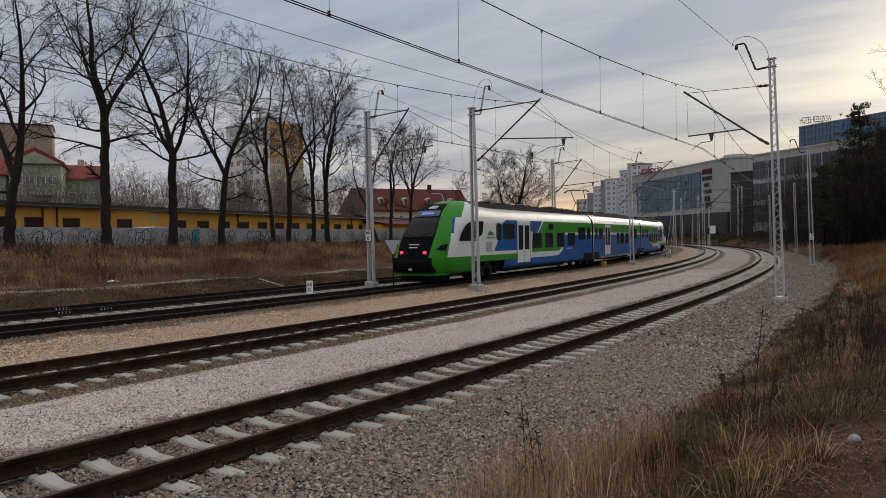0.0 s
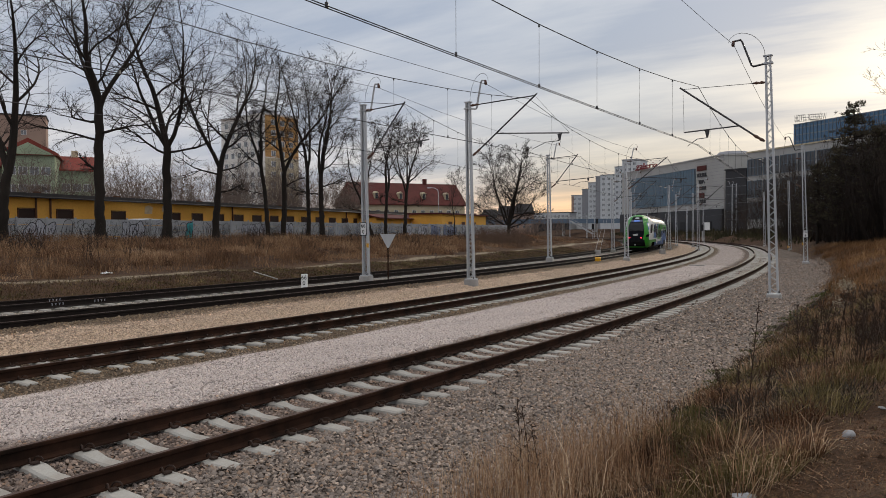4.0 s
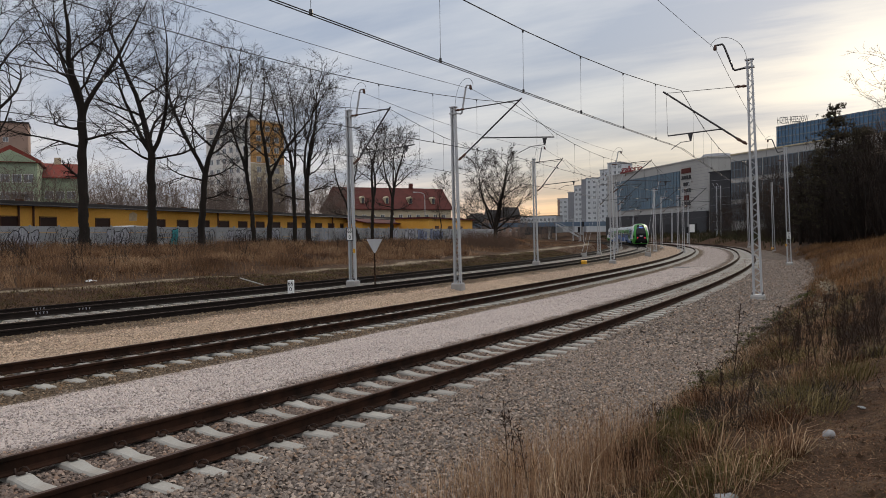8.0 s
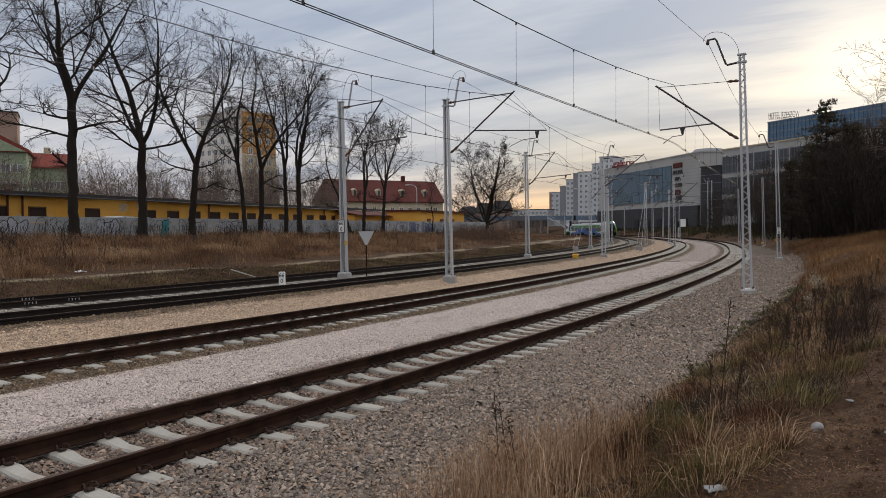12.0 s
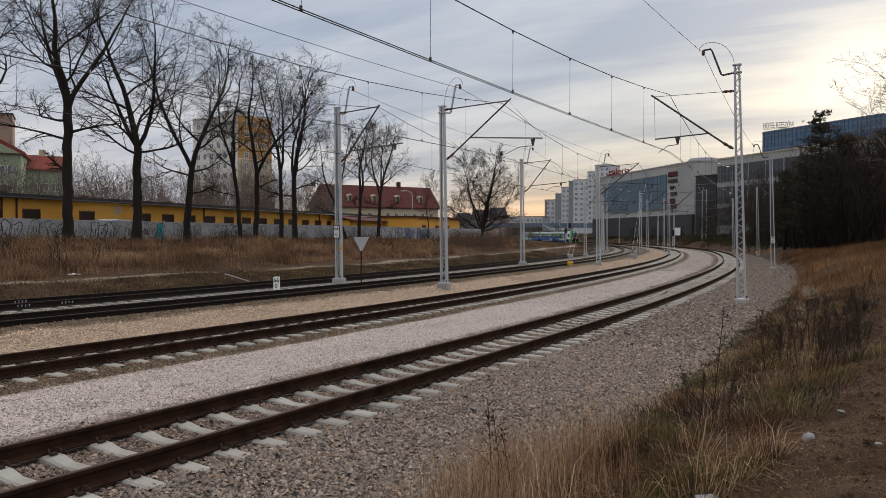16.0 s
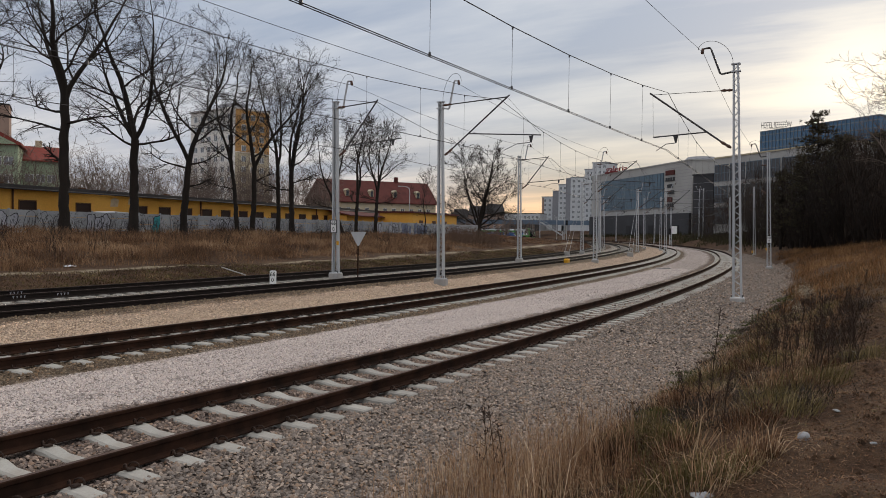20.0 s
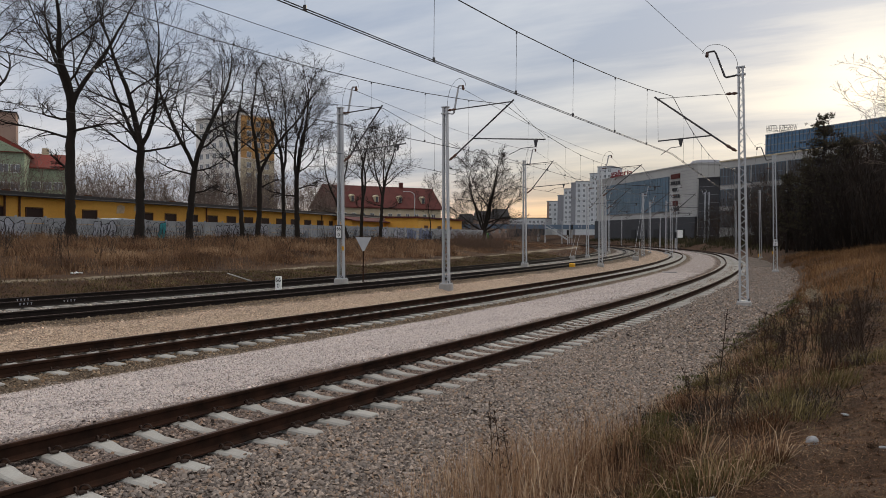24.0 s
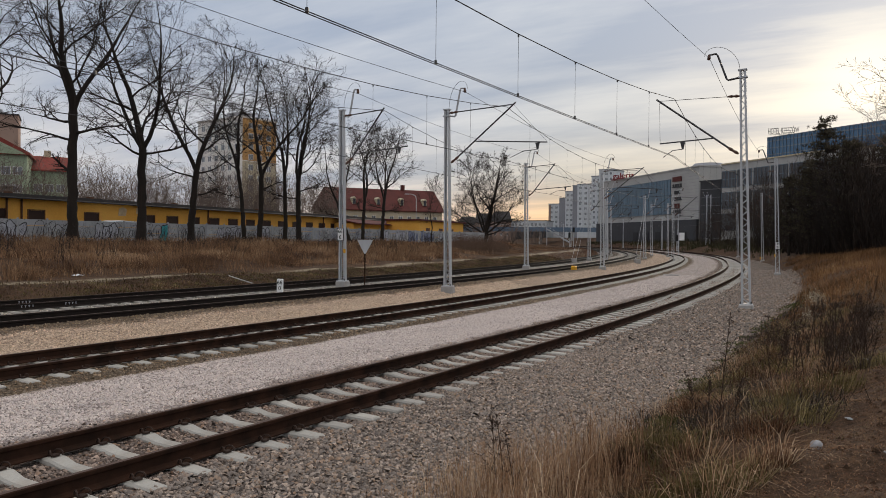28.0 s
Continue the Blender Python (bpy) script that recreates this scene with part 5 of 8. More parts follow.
def middle_car():
    car = thing("middle_train_car", "blue and green middle train car with a raised pantograph", "train car", group="train cars")
    sh = Shape()
    rings = [car_ring(lambda z: d, lambda z: 1.0) for d in (0.35, CAR2 / 2, CAR2 - 0.35)]
    n = len(rings[0])
    for i in range(2):
        for k in range(n - 1):
            a = [rings[i][k], rings[i][k + 1], rings[i + 1][k + 1], rings[i + 1][k]]
            zc = sum(p[2] for p in a) / 4
            sh.add(a, [(0, 1, 2, 3)], 0 if zc > 3.15 else 1)
    for r in (rings[0], rings[-1]):
        sh.add(r, [tuple(range(n))], 2)
    part("body_shell", sh, [T_SILVER, T_WHITE, T_BLACK], car, smooth=True)
    side_panel("green_panel", [(0.45, 3.12), (CAR2 - 0.45, 3.12), (CAR2 - 0.45, 2.46), (0.45, 2.46)], T_GREEN, car)
    side_panel("blue_panel", [(0.45, 2.28), (CAR2 - 0.45, 2.28), (CAR2 - 0.45, 0.62), (0.45, 0.62)], T_BLUE, car)
    for x0, x1, z0, z1 in ((0.9, 1.6, 1.95, 2.8), (2.0, 3.4, 1.95, 2.8), (8.4, 9.4, 1.5, 2.43), (9.8, 11.3, 1.5, 2.43), (11.9, 13.3, 1.5, 2.43), (13.9, 15.3, 1.9, 2.8), (15.8, 17.2, 1.9, 2.8)):
        side_window(x0, x1, z0, z1, car)
    side_door(4.0, 5.95, car)
    recess_shade(car, 0.36, 2.3)
    recess_shade(car, CAR2 - 2.3, CAR2 - 0.36)
    roof_gear(car, ((3.2, 6.2, 0.22, 0.75), (6.8, 9.8, 0.28, 0.8), (10.4, 11.8, 0.18, 0.7), (12.2, 14.8, 0.24, 0.8), (15.4, 17.6, 0.2, 0.75)))
    pantograph(car, 1.0)
    for x in (0.0, CAR2):
        part("gangway", Shape().box((x + (0.1 if x == 0 else -0.1), 0, 2.1), (0.5, 2.5, 2.8)), T_BLACK, car, "black gangway bellows")
    part("underframe_box", Shape().box((CAR2 / 2, 0, 0.45), (9.0, 2.3, 0.3)), T_UNDER, car)
    return car


rear_car = end_car("rear_train_car", "green, white and blue rear driving car with glowing red tail lamps", True)
mid_car = middle_car()
front_car = end_car("front_train_car", "green, white and blue front driving car of the departing train", False, CAR3)

# way of the train along its track
way = np.array([tuple(on_track(2, s)) for s in np.arange(-20, 558, 1.0)])
way_len = np.concatenate([[0], np.cumsum(np.hypot(np.diff(way[:, 0]), np.diff(way[:, 1])))])
way_len -= way_len[20]


def on_way(d):
    return Vector([float(np.interp(d, way_len, way[:, i])) for i in range(3)])


TAIL_AT, SPEED = 28.6, 13.14


def car_pose(d0, d1, flip=False):
    a, b = on_way(d0), on_way(d1)
    if flip:
        a, b = b, a
    return Matrix.Translation(a) @ Matrix.Rotation(math.atan2(b.y - a.y, b.x - a.x), 4, "Z")


def motions():
    times = [0.5 * i for i in range(57)]
    tails = [TAIL_AT + SPEED * t for t in times]
    walk(rear_car, [(t, car_pose(d, d + CAR1)) for t, d in zip(times, tails)])
    walk(mid_car, [(t, car_pose(d + CAR1, d + CAR1 + CAR2)) for t, d in zip(times, tails)])
    walk(front_car, [(t, car_pose(d + CAR1 + CAR2, d + CAR1 + CAR2 + CAR3, True)) for t, d in zip(times, tails)])


# ---- buildings behind ----
def frame_of(p1, p2):
    """A space with x from p1 to p2 along a facade, y away from the viewer."""
    a, b = Vector((*p1, 0)), Vector((*p2, 0))
    x = (b - a).normalized()
    y = Vector((-x.y, x.x, 0))
    m = Matrix((x, y, Vector((0, 0, 1)))).transposed().to_4x4()
    return Matrix.Translation(a) @ m, (b - a).length


def window_mesh(w, h, frame_mat, glass=None, bars=1):
    """Frame with sill and pane of a window, the back on y = 0."""
    t = 0.07
    o, i_ = [(-w / 2 - t, -h / 2 - t), (w / 2 + t, -h / 2 - t), (w / 2 + t, h / 2 + t), (-w / 2 - t, h / 2 + t)], [(-w / 2, -h / 2), (w / 2, -h / 2), (w / 2, h / 2), (-w / 2, h / 2)]
    rings = [[(x, y, z) for x, z in q] for q, y in ((o, 0.05), (o, -0.07), (i_, -0.07), (i_, 0.05))]
    sh = Shape()
    for a, b in zip(rings, rings[1:]):
        sh.add(a + b, [(k, (k + 1) % 4, 4 + (k + 1) % 4, 4 + k) for k in range(4)])
    pane = Shape().box((0, 0.01, 0), (w - 0.02, 0.05, h - 0.02))
    bar_me = fix(Shape().box((0, -0.03, 0), (t, 0.04, h)).mesh("bar", frame_mat)) if bars else None
    return fix(sh.mesh("window", frame_mat)), fix(pane.mesh("pane", glass or WINDOW)), bar_me


def add_window(parent, meshes, m, label=""):
    frame_me, pane_me, bar_me = meshes
    w = part("window", frame_me, None, parent, label, m=m)
    part("pane", pane_me, None, w)
    if bar_me:
        part("bar", bar_me, None, w)
    return w


def windows(parent, mesh, xs, zs, y=-0.03, turn=0.0, x_off=0.0):
    """Windows on the front (turn 0) or on an end wall (turn 90 or -90, then xs run along the depth)."""
    for x in xs:
        for z in zs:
            add_window(parent, mesh, pose(x, y, z) if turn == 0 else pose(x_off, x, z, 0, 0, turn))


def spread(a, b, n):
    return [a + (b - a) * (i + 0.5) / n for i in range(n)]


def house_block(name, label, category, p1, p2, depth, z0, z1, wall, roof=None, group="", ledge=True):
    m, length = frame_of(p1, p2)
    ob = thing(name, label, category, m, group)
    part("wall", Shape().box((length / 2, depth / 2, (z0 + z1) / 2), (length, depth, z1 - z0)), wall, ob)
    if ledge:
        part("roof", Shape().box((length / 2, depth / 2, z1 + 0.2), (length + 0.5, depth + 0.5, 0.4)), roof or ROOF_DARK, ob)
    return ob, length


def gable_roof(parent, length, depth, z1, zr, mat, over=0.5, hip=0.0, hip_end=None):
    hip_end = hip if hip_end is None else hip_end
    a, b, d = -over, length + over, over
    sh = Shape()
    v = [(a, -d, z1), (b, -d, z1), (b, depth + d, z1), (a, depth + d, z1), (a + hip, depth / 2, zr), (b - hip_end, depth / 2, zr)]
    v += [(x, y, z - 0.25) for x, y, z in v[:4]]
    sh.add(v, [(0, 1, 5, 4), (2, 3, 4, 5), (1, 2, 5), (3, 0, 4), (6, 7, 1, 0), (7, 8, 2, 1), (8, 9, 3, 2), (9, 6, 0, 3), (9, 8, 7, 6)])
    return part("roof", sh, mat, parent)


W_FAR = window_mesh(1.35, 1.35, WHITE_PAINT, SKY_TINT_PANE)
W_SMALL = window_mesh(1.0, 1.4, WHITE_PAINT)
W_DARK = window_mesh(1.6, 0.95, BROWN_TRIM, DARK_PANE, bars=0)

# tower block with an orange upper corner
tower, ln = house_block("tower_block", "pale grey eleven-storey tower block with an orange side wall", "apartment building", (-69.6, 203.4), (-54.3, 192.5), 11.5, 1.5, 33.6, TOWER_WALL, TOWER_WALL)
windows(tower, W_FAR, spread(1.0, ln - 0.8, 6), [4.2 + 2.75 * i for i in range(11)])
part("orange_cladding", Shape().box((ln + 0.04, 5.7, 28.0), (0.1, 11.3, 11.0)), ORANGE_WALL, tower, "orange upper side wall")
part("cream_cladding", Shape().box((ln + 0.03, 5.7, 12.0), (0.09, 11.3, 20.6)), CREAM_WALL, tower)
windows(tower, W_FAR, spread(1.2, 10.2, 3), [4.2 + 2.75 * i for i in range(11)], turn=90, x_off=ln + 0.12)
part("lift_house", Shape().box((ln * 0.5, 7, 35.0), (6, 5, 2.6)), MID_WALL, tower)

# long house with a red hipped roof
red, ln = house_block("red_roofed_house", "long cream building with a dark red tiled roof and dormers", "house", (-31.2, 188.6), (-2.2, 203.6), 13.0, 1.5, 9.9, CREAM_WALL, ledge=False)
gable_roof(red, ln, 13.0, 9.9, 15.9, RED_ROOF, hip=1.4, hip_end=0.0)
windows(red, W_SMALL, spread(1.0, ln - 1.0, 12), [4.2, 7.6])
for x in spread(4.0, ln - 1.5, 4):
    d = part("dormer", Shape().box((x, 2.1, 12.1), (0.95, 2.4, 1.5)).slab([(x - 0.58, 12.8), (x + 0.58, 12.8), (x, 13.3)], "y", 0.7, 3.6), CREAM_WALL, red)
    part("dormer_window", W_SMALL[1], None, d, m=pose(x, 0.86, 12.05) @ Matrix.Diagonal((0.7, 1, 1, 1)))
part("chimney", Shape().box((ln * 0.72, 6.5, 16.0), (1.0, 0.8, 2.4), bevel=0.05), RED_ROOF, red)

# mint-green houses
g1, ln = house_block("green_house", "mint-green house with balconies and a red tiled roof", "house", tuple(polar(-33.0, 151).xy), tuple(polar(-29.9, 150).xy), 11.0, 1.5, 16.6, GREEN_WALL, ledge=False)
sh = Shape().slab([(-0.6, 16.4), (ln + 0.6, 16.4), (ln + 0.6, 16.8), (ln * 0.5, 19.4), (-0.6, 16.8)], "y", -0.6, 11.6)
part("roof", sh, BRIGHT_ROOF, g1)
part("gable", Shape().slab([(0, 16.5), (ln, 16.5), (ln * 0.5, 18.6)], "y", -0.64, -0.5), GREEN_WALL, g1)
windows(g1, W_FAR, spread(0.5, ln - 0.5, 4), [4.5, 7.5, 10.5, 13.6])
for z in (5.8, 8.8, 11.8):
    bal = part("balcony", Shape().box((ln * 0.66, -0.6, z - 0.9), (3.4, 1.2, 0.15)), OLD_CONCRETE, g1)
    rail = Shape()
    for i in range(12):
        rail.box((ln * 0.66 - 1.65 + 0.3 * i, -1.18, z - 0.35), (0.03, 0.03, 1.0))
    rail.box((ln * 0.66, -1.18, z + 0.15), (3.4, 0.05, 0.05))
    part("balcony_rail", rail, MID_WALL, bal)
g2, ln = house_block("green_house", "low mint-green house wing with a red tiled roof", "house", tuple(polar(-29.7, 158).xy), tuple(polar(-27.4, 158).xy), 10.0, 1.5, 14.6, GREEN_WALL, ledge=False)
gable_roof(g2, ln, 10.0, 14.6, 17.6, BRIGHT_ROOF, hip=0.5)
windows(g2, W_FAR, spread(0.4, ln - 0.4, 3), [4.5, 7.7, 11.2])
part("chimney", Shape().box((ln * 0.45, 5, 17.9), (1.2, 0.7, 1.6)), CREAM_WALL, g2)
g3, ln = house_block("green_house", "mint-green side wing with a dark red tiled roof", "house", tuple(polar(-36.5, 156).xy), tuple(polar(-33.2, 155).xy), 10.0, 1.5, 14.8, GREEN_WALL, ledge=False)
gable_roof(g3, ln, 10.0, 14.8, 18.0, BRIGHT_ROOF, hip=0.5)
windows(g3, W_FAR, spread(0.4, ln - 0.4, 4), [4.5, 7.7, 11.2])
br, ln = house_block("brown_block", "tall plain brown apartment block", "apartment building", tuple(polar(-35.0, 262).xy), tuple(polar(-30.4, 260).xy), 12.0, 2.0, 38.6, BROWN_WALL)
windows(br, W_FAR, [ln - 6.0], [33.5])
part("roof_vent", Shape().box((ln - 5, 4, 39.8), (1.2, 1.2, 1.6)), MID_WALL, br)

# staggered pale apartment blocks beyond the viaduct
for az0, az1, dist, z1, wall in ((7.55, 8.75, 446, 23.8, GREY_WALL), (8.35, 9.1, 436, 26.8, MID_WALL), (8.8, 9.45, 428, 30.0, GREY_WALL), (9.35, 9.75, 420, 32.8, MID_WALL), (9.7, 10.95, 412, 33.0, GREY_WALL), (10.75, 11.5, 402, 36.4, GREY_WALL), (11.3, 12.4, 392, 39.0, GREY_WALL)):
    ap, ln = house_block("pale_apartment_block", "pale grey apartment block with rows of small windows", "apartment building", tuple(polar(az0, dist).xy), tuple(polar(az1, dist - 3).xy), 14.0, 2.0, z1, wall, MID_WALL, group="far apartment blocks")
    if wall is GREY_WALL:
        n = max(2, int(ln / 2.6))
        windows(ap, W_FAR, spread(0.3, ln - 0.3, n), [z1 - 2.0 - 2.8 * i for i in range(int((z1 - 8) / 2.8))])
part("brown_gable", Shape().box((0.7, -0.05, 13.0), (1.4, 0.12, 21.0)), BROWN_WALL, scene.objects["pale_apartment_block"])

# shopping centre
MALL_A, MALL_B = (65.4, 328.0), (83.1, 248.5)
mall, ln = house_block("shopping_centre", "stone-clad shopping centre with a large blue glass facade", "shopping centre", MALL_A, MALL_B, 60.0, 2.0, 27.6, STONE_WALL, STONE_WALL)
part("dark_plinth", Shape().box((ln / 2, -0.4, 5.9), (ln, 0.9, 8.0)), DARK_WALL, mall, "dark ground floor band")
part("glass_front", Shape().box((36.0, -0.1, 18.4), (54.0, 0.5, 12.4)), FACADE_GLASS, mall, "blue glass front")
for i in range(28):
    part("mullion", Shape().box((9.0 + 2.0 * i, -0.42, 18.4), (0.11, 0.2, 12.6)), MULLION, mall)
for j in range(9):
    part("transom", Shape().box((36.0, -0.41, 12.2 + 1.55 * j), (54.0, 0.16, 0.14)), MULLION, mall)
for j in range(16):
    part("stone_course", Shape().box(((63.4 + ln) / 2, -0.03, 10.4 + 1.1 * j), (ln - 63.4, 0.08, 0.06)), MID_WALL, mall)
for z, wid, mat in ((24.4, 6.0, RED_ROOF), (21.6, 6.5, DARK_WALL), (19.2, 4.0, DARK_WALL), (17.0, 6.0, DARK_WALL), (14.9, 3.4, RED_ROOF), (12.4, 5.5, DARK_WALL)):
    sg = part("shop_sign", Shape().box((67.4, -0.2, z), (wid, 0.3, 1.7 if mat is RED_ROOF else 0.3)), mat, mall, "shop sign without lettering")
    if mat is DARK_WALL:
        for k in range(4):
            part("shop_sign_bar", Shape().box((67.4 - wid / 2 + wid * (k + 0.5) / 4, -0.2, z + 0.5), (wid / 7, 0.25, 1.2)), mat, sg)
for k in range(5):
    part("loading_door", Shape().box((ln - 8 - 9 * k, -0.9, 4.2), (3.6, 0.2, 3.2)), BLACK_PAINT, mall)
letters("roof_letters", "galeria", 3.3, pose(16.6, -1.0, 28.4, 90, 0, 24) @ Matrix.Diagonal((1.3, 1, 1, 1)), RED_SIGN, mall, align="LEFT", depth=0.2)
part("roof_sign_bar", Shape().box((21.5, -1.0, 28.0), (12, 0.2, 0.5)), RED_SIGN, mall)
drum = solid("rooftop_drum", Shape().tube([(0, 0, 18), (0, 0, 29.0), (0, 0, 29.9)], [5.5, 5.5, 4.6], 28), MID_WALL, "round metal-clad drum on the shopping centre roof", "roof structure", pose(90.6, 262.0, 0), smooth=True)
dk, ln = house_block("dark_stair_tower", "dark clad stair tower at the shopping centre's corner", "building", (80.3, 239.0), (84.6, 233.0), 14.0, 1.5, 21.6, DARK_WALL, DARK_WALL)
for k in range(7):
    part("cladding_joint", Shape().box((ln / 2, -0.03, 3.5 + 2.6 * k), (ln, 0.07, 0.08)), MID_WALL, dk)
of, ln = house_block("office_wing", "beige office wing with large grid windows", "office building", (84.8, 232.6), (101.0, 186.0), 25.0, 1.5, 26.4, STONE_WALL, CREAM_WALL)
for k in range(7):
    for j in range(3):
        wn = part("grid_window", Shape().box((3.4 + 6.9 * k, -0.05, 8.6 + 6.6 * j), (6.0, 0.3, 5.2)), WINDOW, of)
        for b in range(5):
            part("mullion", Shape().box((3.4 + 6.9 * k - 3 + 1.5 * b, -0.25, 8.6 + 6.6 * j), (0.14, 0.12, 5.2)), MULLION, wn)
        for b in range(3):
            part("transom", Shape().box((3.4 + 6.9 * k, -0.25, 6.1 + 6.6 * j + 2.5 * b), (6.0, 0.11, 0.14)), MULLION, wn)
# hotel
hotel, ln = house_block("hotel", "blue glass hotel with an illuminated sign frame on its roof", "hotel", (156.8, 369.0), (182.5, 312.0), 30.0, 2.0, 54.0, HOTEL_GLASS, MULLION)
part("side_glass", Shape().box((-0.05, 15, 28), (0.2, 30, 52)), HOTEL_GLASS, hotel)
for i in range(30):
    part("mullion", Shape().box((1.0 + (ln - 2) * i / 29, -0.12, 34), (0.22, 0.25, 40.0)), MULLION, hotel)
for j in range(12):
    part("floor_band", Shape().box((ln / 2, -0.10, 16.0 + 3.3 * j), (ln, 0.22, 0.45)), MULLION, hotel)
sgn = thing("roof_sign", "large dark roof letters on a steel frame above the hotel", "sign", pose(154.8, 363.4, 54.6, 0, 0, -23.6))
letters("sign_letters", "HOTEL RZESZÓW", 4.1, pose(-0.2, -0.3, 0.6, 90, 0, 0) @ Matrix.Diagonal((0.41, 1, 1, 1)), DARK_WALL, sgn, align="LEFT", depth=0.15)
fr = Shape()
for k in range(13):
    fr.box((0.3 + 0.9 * k, 0.1, 0.5), (0.1, 0.1, 1.4))
for z in (0.3, 2.0):
    fr.box((5.8, 0.1, z), (11.6, 0.12, 0.12))
part("sign_frame", fr, DARK_WALL, sgn)

# low far houses and the road viaduct
for az0, az1, dist, ze, zr in ((0.7, 2.0, 426, 10.9, 15.7), (1.9, 3.4, 422, 12.1, 17.5), (3.2, 4.7, 417, 12.8, 18.5), (-1.2, 0.4, 432, 9.6, 13.4)):
    hs, ln = house_block("far_house", "low dark-roofed house far behind the trees", "house", tuple(polar(az0, dist).xy), tuple(polar(az1, dist).xy), 9.0, 1.5, ze, BROWN_WALL, group="far houses", ledge=False)
    gable_roof(hs, ln, 9.0, ze, zr, ROOF_DARK, hip=1.5)
    windows(hs, W_SMALL, spread(0.3, ln - 0.3, 3), [5.5])
lo, ln = house_block("low_hall", "low pale hall far behind the viaduct", "hall", tuple(polar(4.6, 436).xy), tuple(polar(7.4, 428).xy), 12.0, 1.5, 13.4, GREY_WALL)
windows(lo, W_FAR, spread(0.5, ln - 0.5, 9), [11.4])
part("plinth", Shape().box((ln / 2, -0.1, 5.2), (ln, 0.3, 7.4)), DARK_WALL, lo, "dark lower wall")
vm, ln = frame_of((-50.0, 384.0), (86.4, 360.0))
via = thing("road_viaduct", "grey-blue road viaduct with a railing crossing the tracks", "bridge", vm)
part("deck", Shape().box((ln / 2, 5, 7.45), (ln, 11, 1.5)), BLUE_PAINT, via)
part("parapet", Shape().box((ln / 2, -0.05, 8.5), (ln, 0.2, 0.6)), BLUE_PAINT, via)
for i in range(int(ln / 3)):
    part("railing_post", Shape().box((1.5 + 3 * i, -0.05, 9.4), (0.1, 0.1, 1.2)), GALV, via)
part("handrail", Shape().box((ln / 2, -0.05, 10.0), (ln, 0.09, 0.09)), GALV, via)
for x in (6, 20, 36, 57, 69, 96, 112, 128):
    for y in (2, 8):
        part("pier", Shape().tube([(x, y, -0.5), (x, y, 6.9)], 0.65, 12), OLD_CONCRETE, via)
ridge = Shape()
prof = [(-14, -1.0), (-9, 3.5), (-4, 7.0), (0, 8.2), (6, 8.0), (14, 3.0), (18, -1.0)]
rings = []
for i in range(40):
    az = -5.0 + 19.0 * i / 39
    rings.append([polar(az, 520 + d, z * 1.15 + 1.0 * math.sin(i * 1.7) * (z > 3) + 0.5 * math.sin(i * 3.9)) for d, z in prof])
ridge.loft(rings, closed=False, caps=False)
solid("far_bank", ridge, GROUND_DARK, "dark overgrown embankment behind the viaduct", "embankment", kind="structure", smooth=True)
stm, _ = frame_of((46.5, 356.0), (57.0, 351.5))
stair = thing("footbridge_stair", "pale metal stair climbing to the viaduct", "stairs", stm)
for y in (0, 2.2):
    part("stringer", Shape().slab([(0, 7.4), (0, 7.9), (11.5, 1.2), (11.5, 0.7)], "y", y, y + 0.15), GALV, stair)
    part("rail", Shape().tube([(0, y, 9.0), (11.5, y, 2.3)], 0.05, 6), GALV, stair)
for i in range(30):
    part("tread", Shape().box((0.2 + 0.38 * i, 1.1, 7.6 - 0.222 * i), (0.34, 2.2, 0.06)), OLD_CONCRETE, stair)

# ---- yellow depot and the concrete fence ----
dep_m, dep_l = frame_of((-44.0, 44.0), (-4.6, 147.9))
depot = thing("yellow_depot", "long low ochre depot with small dark windows and felt roof", "depot building", dep_m)
OFF = Vector((-37.5 + 44.0, 61.4 - 44.0)).length
part("wall", Shape().box((dep_l / 2, 5, 3.4), (dep_l, 10, 4.2)), YELLOW_WALL, depot)
part("roof", Shape().slab([(-0.6, 5.6), (10.5, 5.4), (10.5, 5.65), (-0.6, 5.85)], "x", -0.5, dep_l + 0.5), ROOF_DARK, depot)
part("fascia", Shape().box((dep_l / 2, -0.62, 5.70), (dep_l + 1, 0.06, 0.22)), ROOF_DARK, depot)
part("gutter", Shape().tube([(0, -0.7, 5.5), (dep_l, -0.7, 5.47)], 0.08, 8), DARK_STEEL, depot)
for x in [8.0, 11.5, 15.0, 18.2, 21.9, 27.9] + [35.3 + 3.5 * i for i in range(22)]:
    if x < dep_l - 1.5:
        add_window(depot, W_DARK, pose(x, -0.03, 4.05), "small brown-framed window")
for x in (OFF + 0.4, OFF + 1.8, OFF + 26.0, OFF + 52.0):
    part("downpipe", Shape().tube([(x, -0.15, 1.5), (x, -0.15, 5.45)], 0.09, 8), BROWN_TRIM, depot)
for x, z, w, h in ((OFF + 13.2, 4.8, 1.1, 0.9), (OFF + 15.4, 5.0, 0.8, 0.7), (OFF + 33.0, 4.9, 0.6, 0.8)):
    part("plaster_patch", Shape().slab([(x - w / 2, z - h / 2), (x + w * 0.4, z - h * 0.45), (x + w / 2, z + h * 0.3), (x, z + h / 2), (x - w * 0.45, z + h * 0.3)], "y", -0.012, -0.004), PATCH, depot, "pale patch of bare plaster")
for x in (OFF + 3.0, OFF + 12.0, OFF + 24.0, OFF + 40.0, OFF + 60.0):
    part("roof_vent", Shape().box((x, 3, 5.95), (0.5, 0.5, 0.5)), BROWN_TRIM, depot)
m2, l2 = frame_of((-14.6, 112.0), (-8.6, 128.0))
shed = thing("lean_to_shed", "ochre lean-to shed with a sloping reddish roof", "shed", m2)
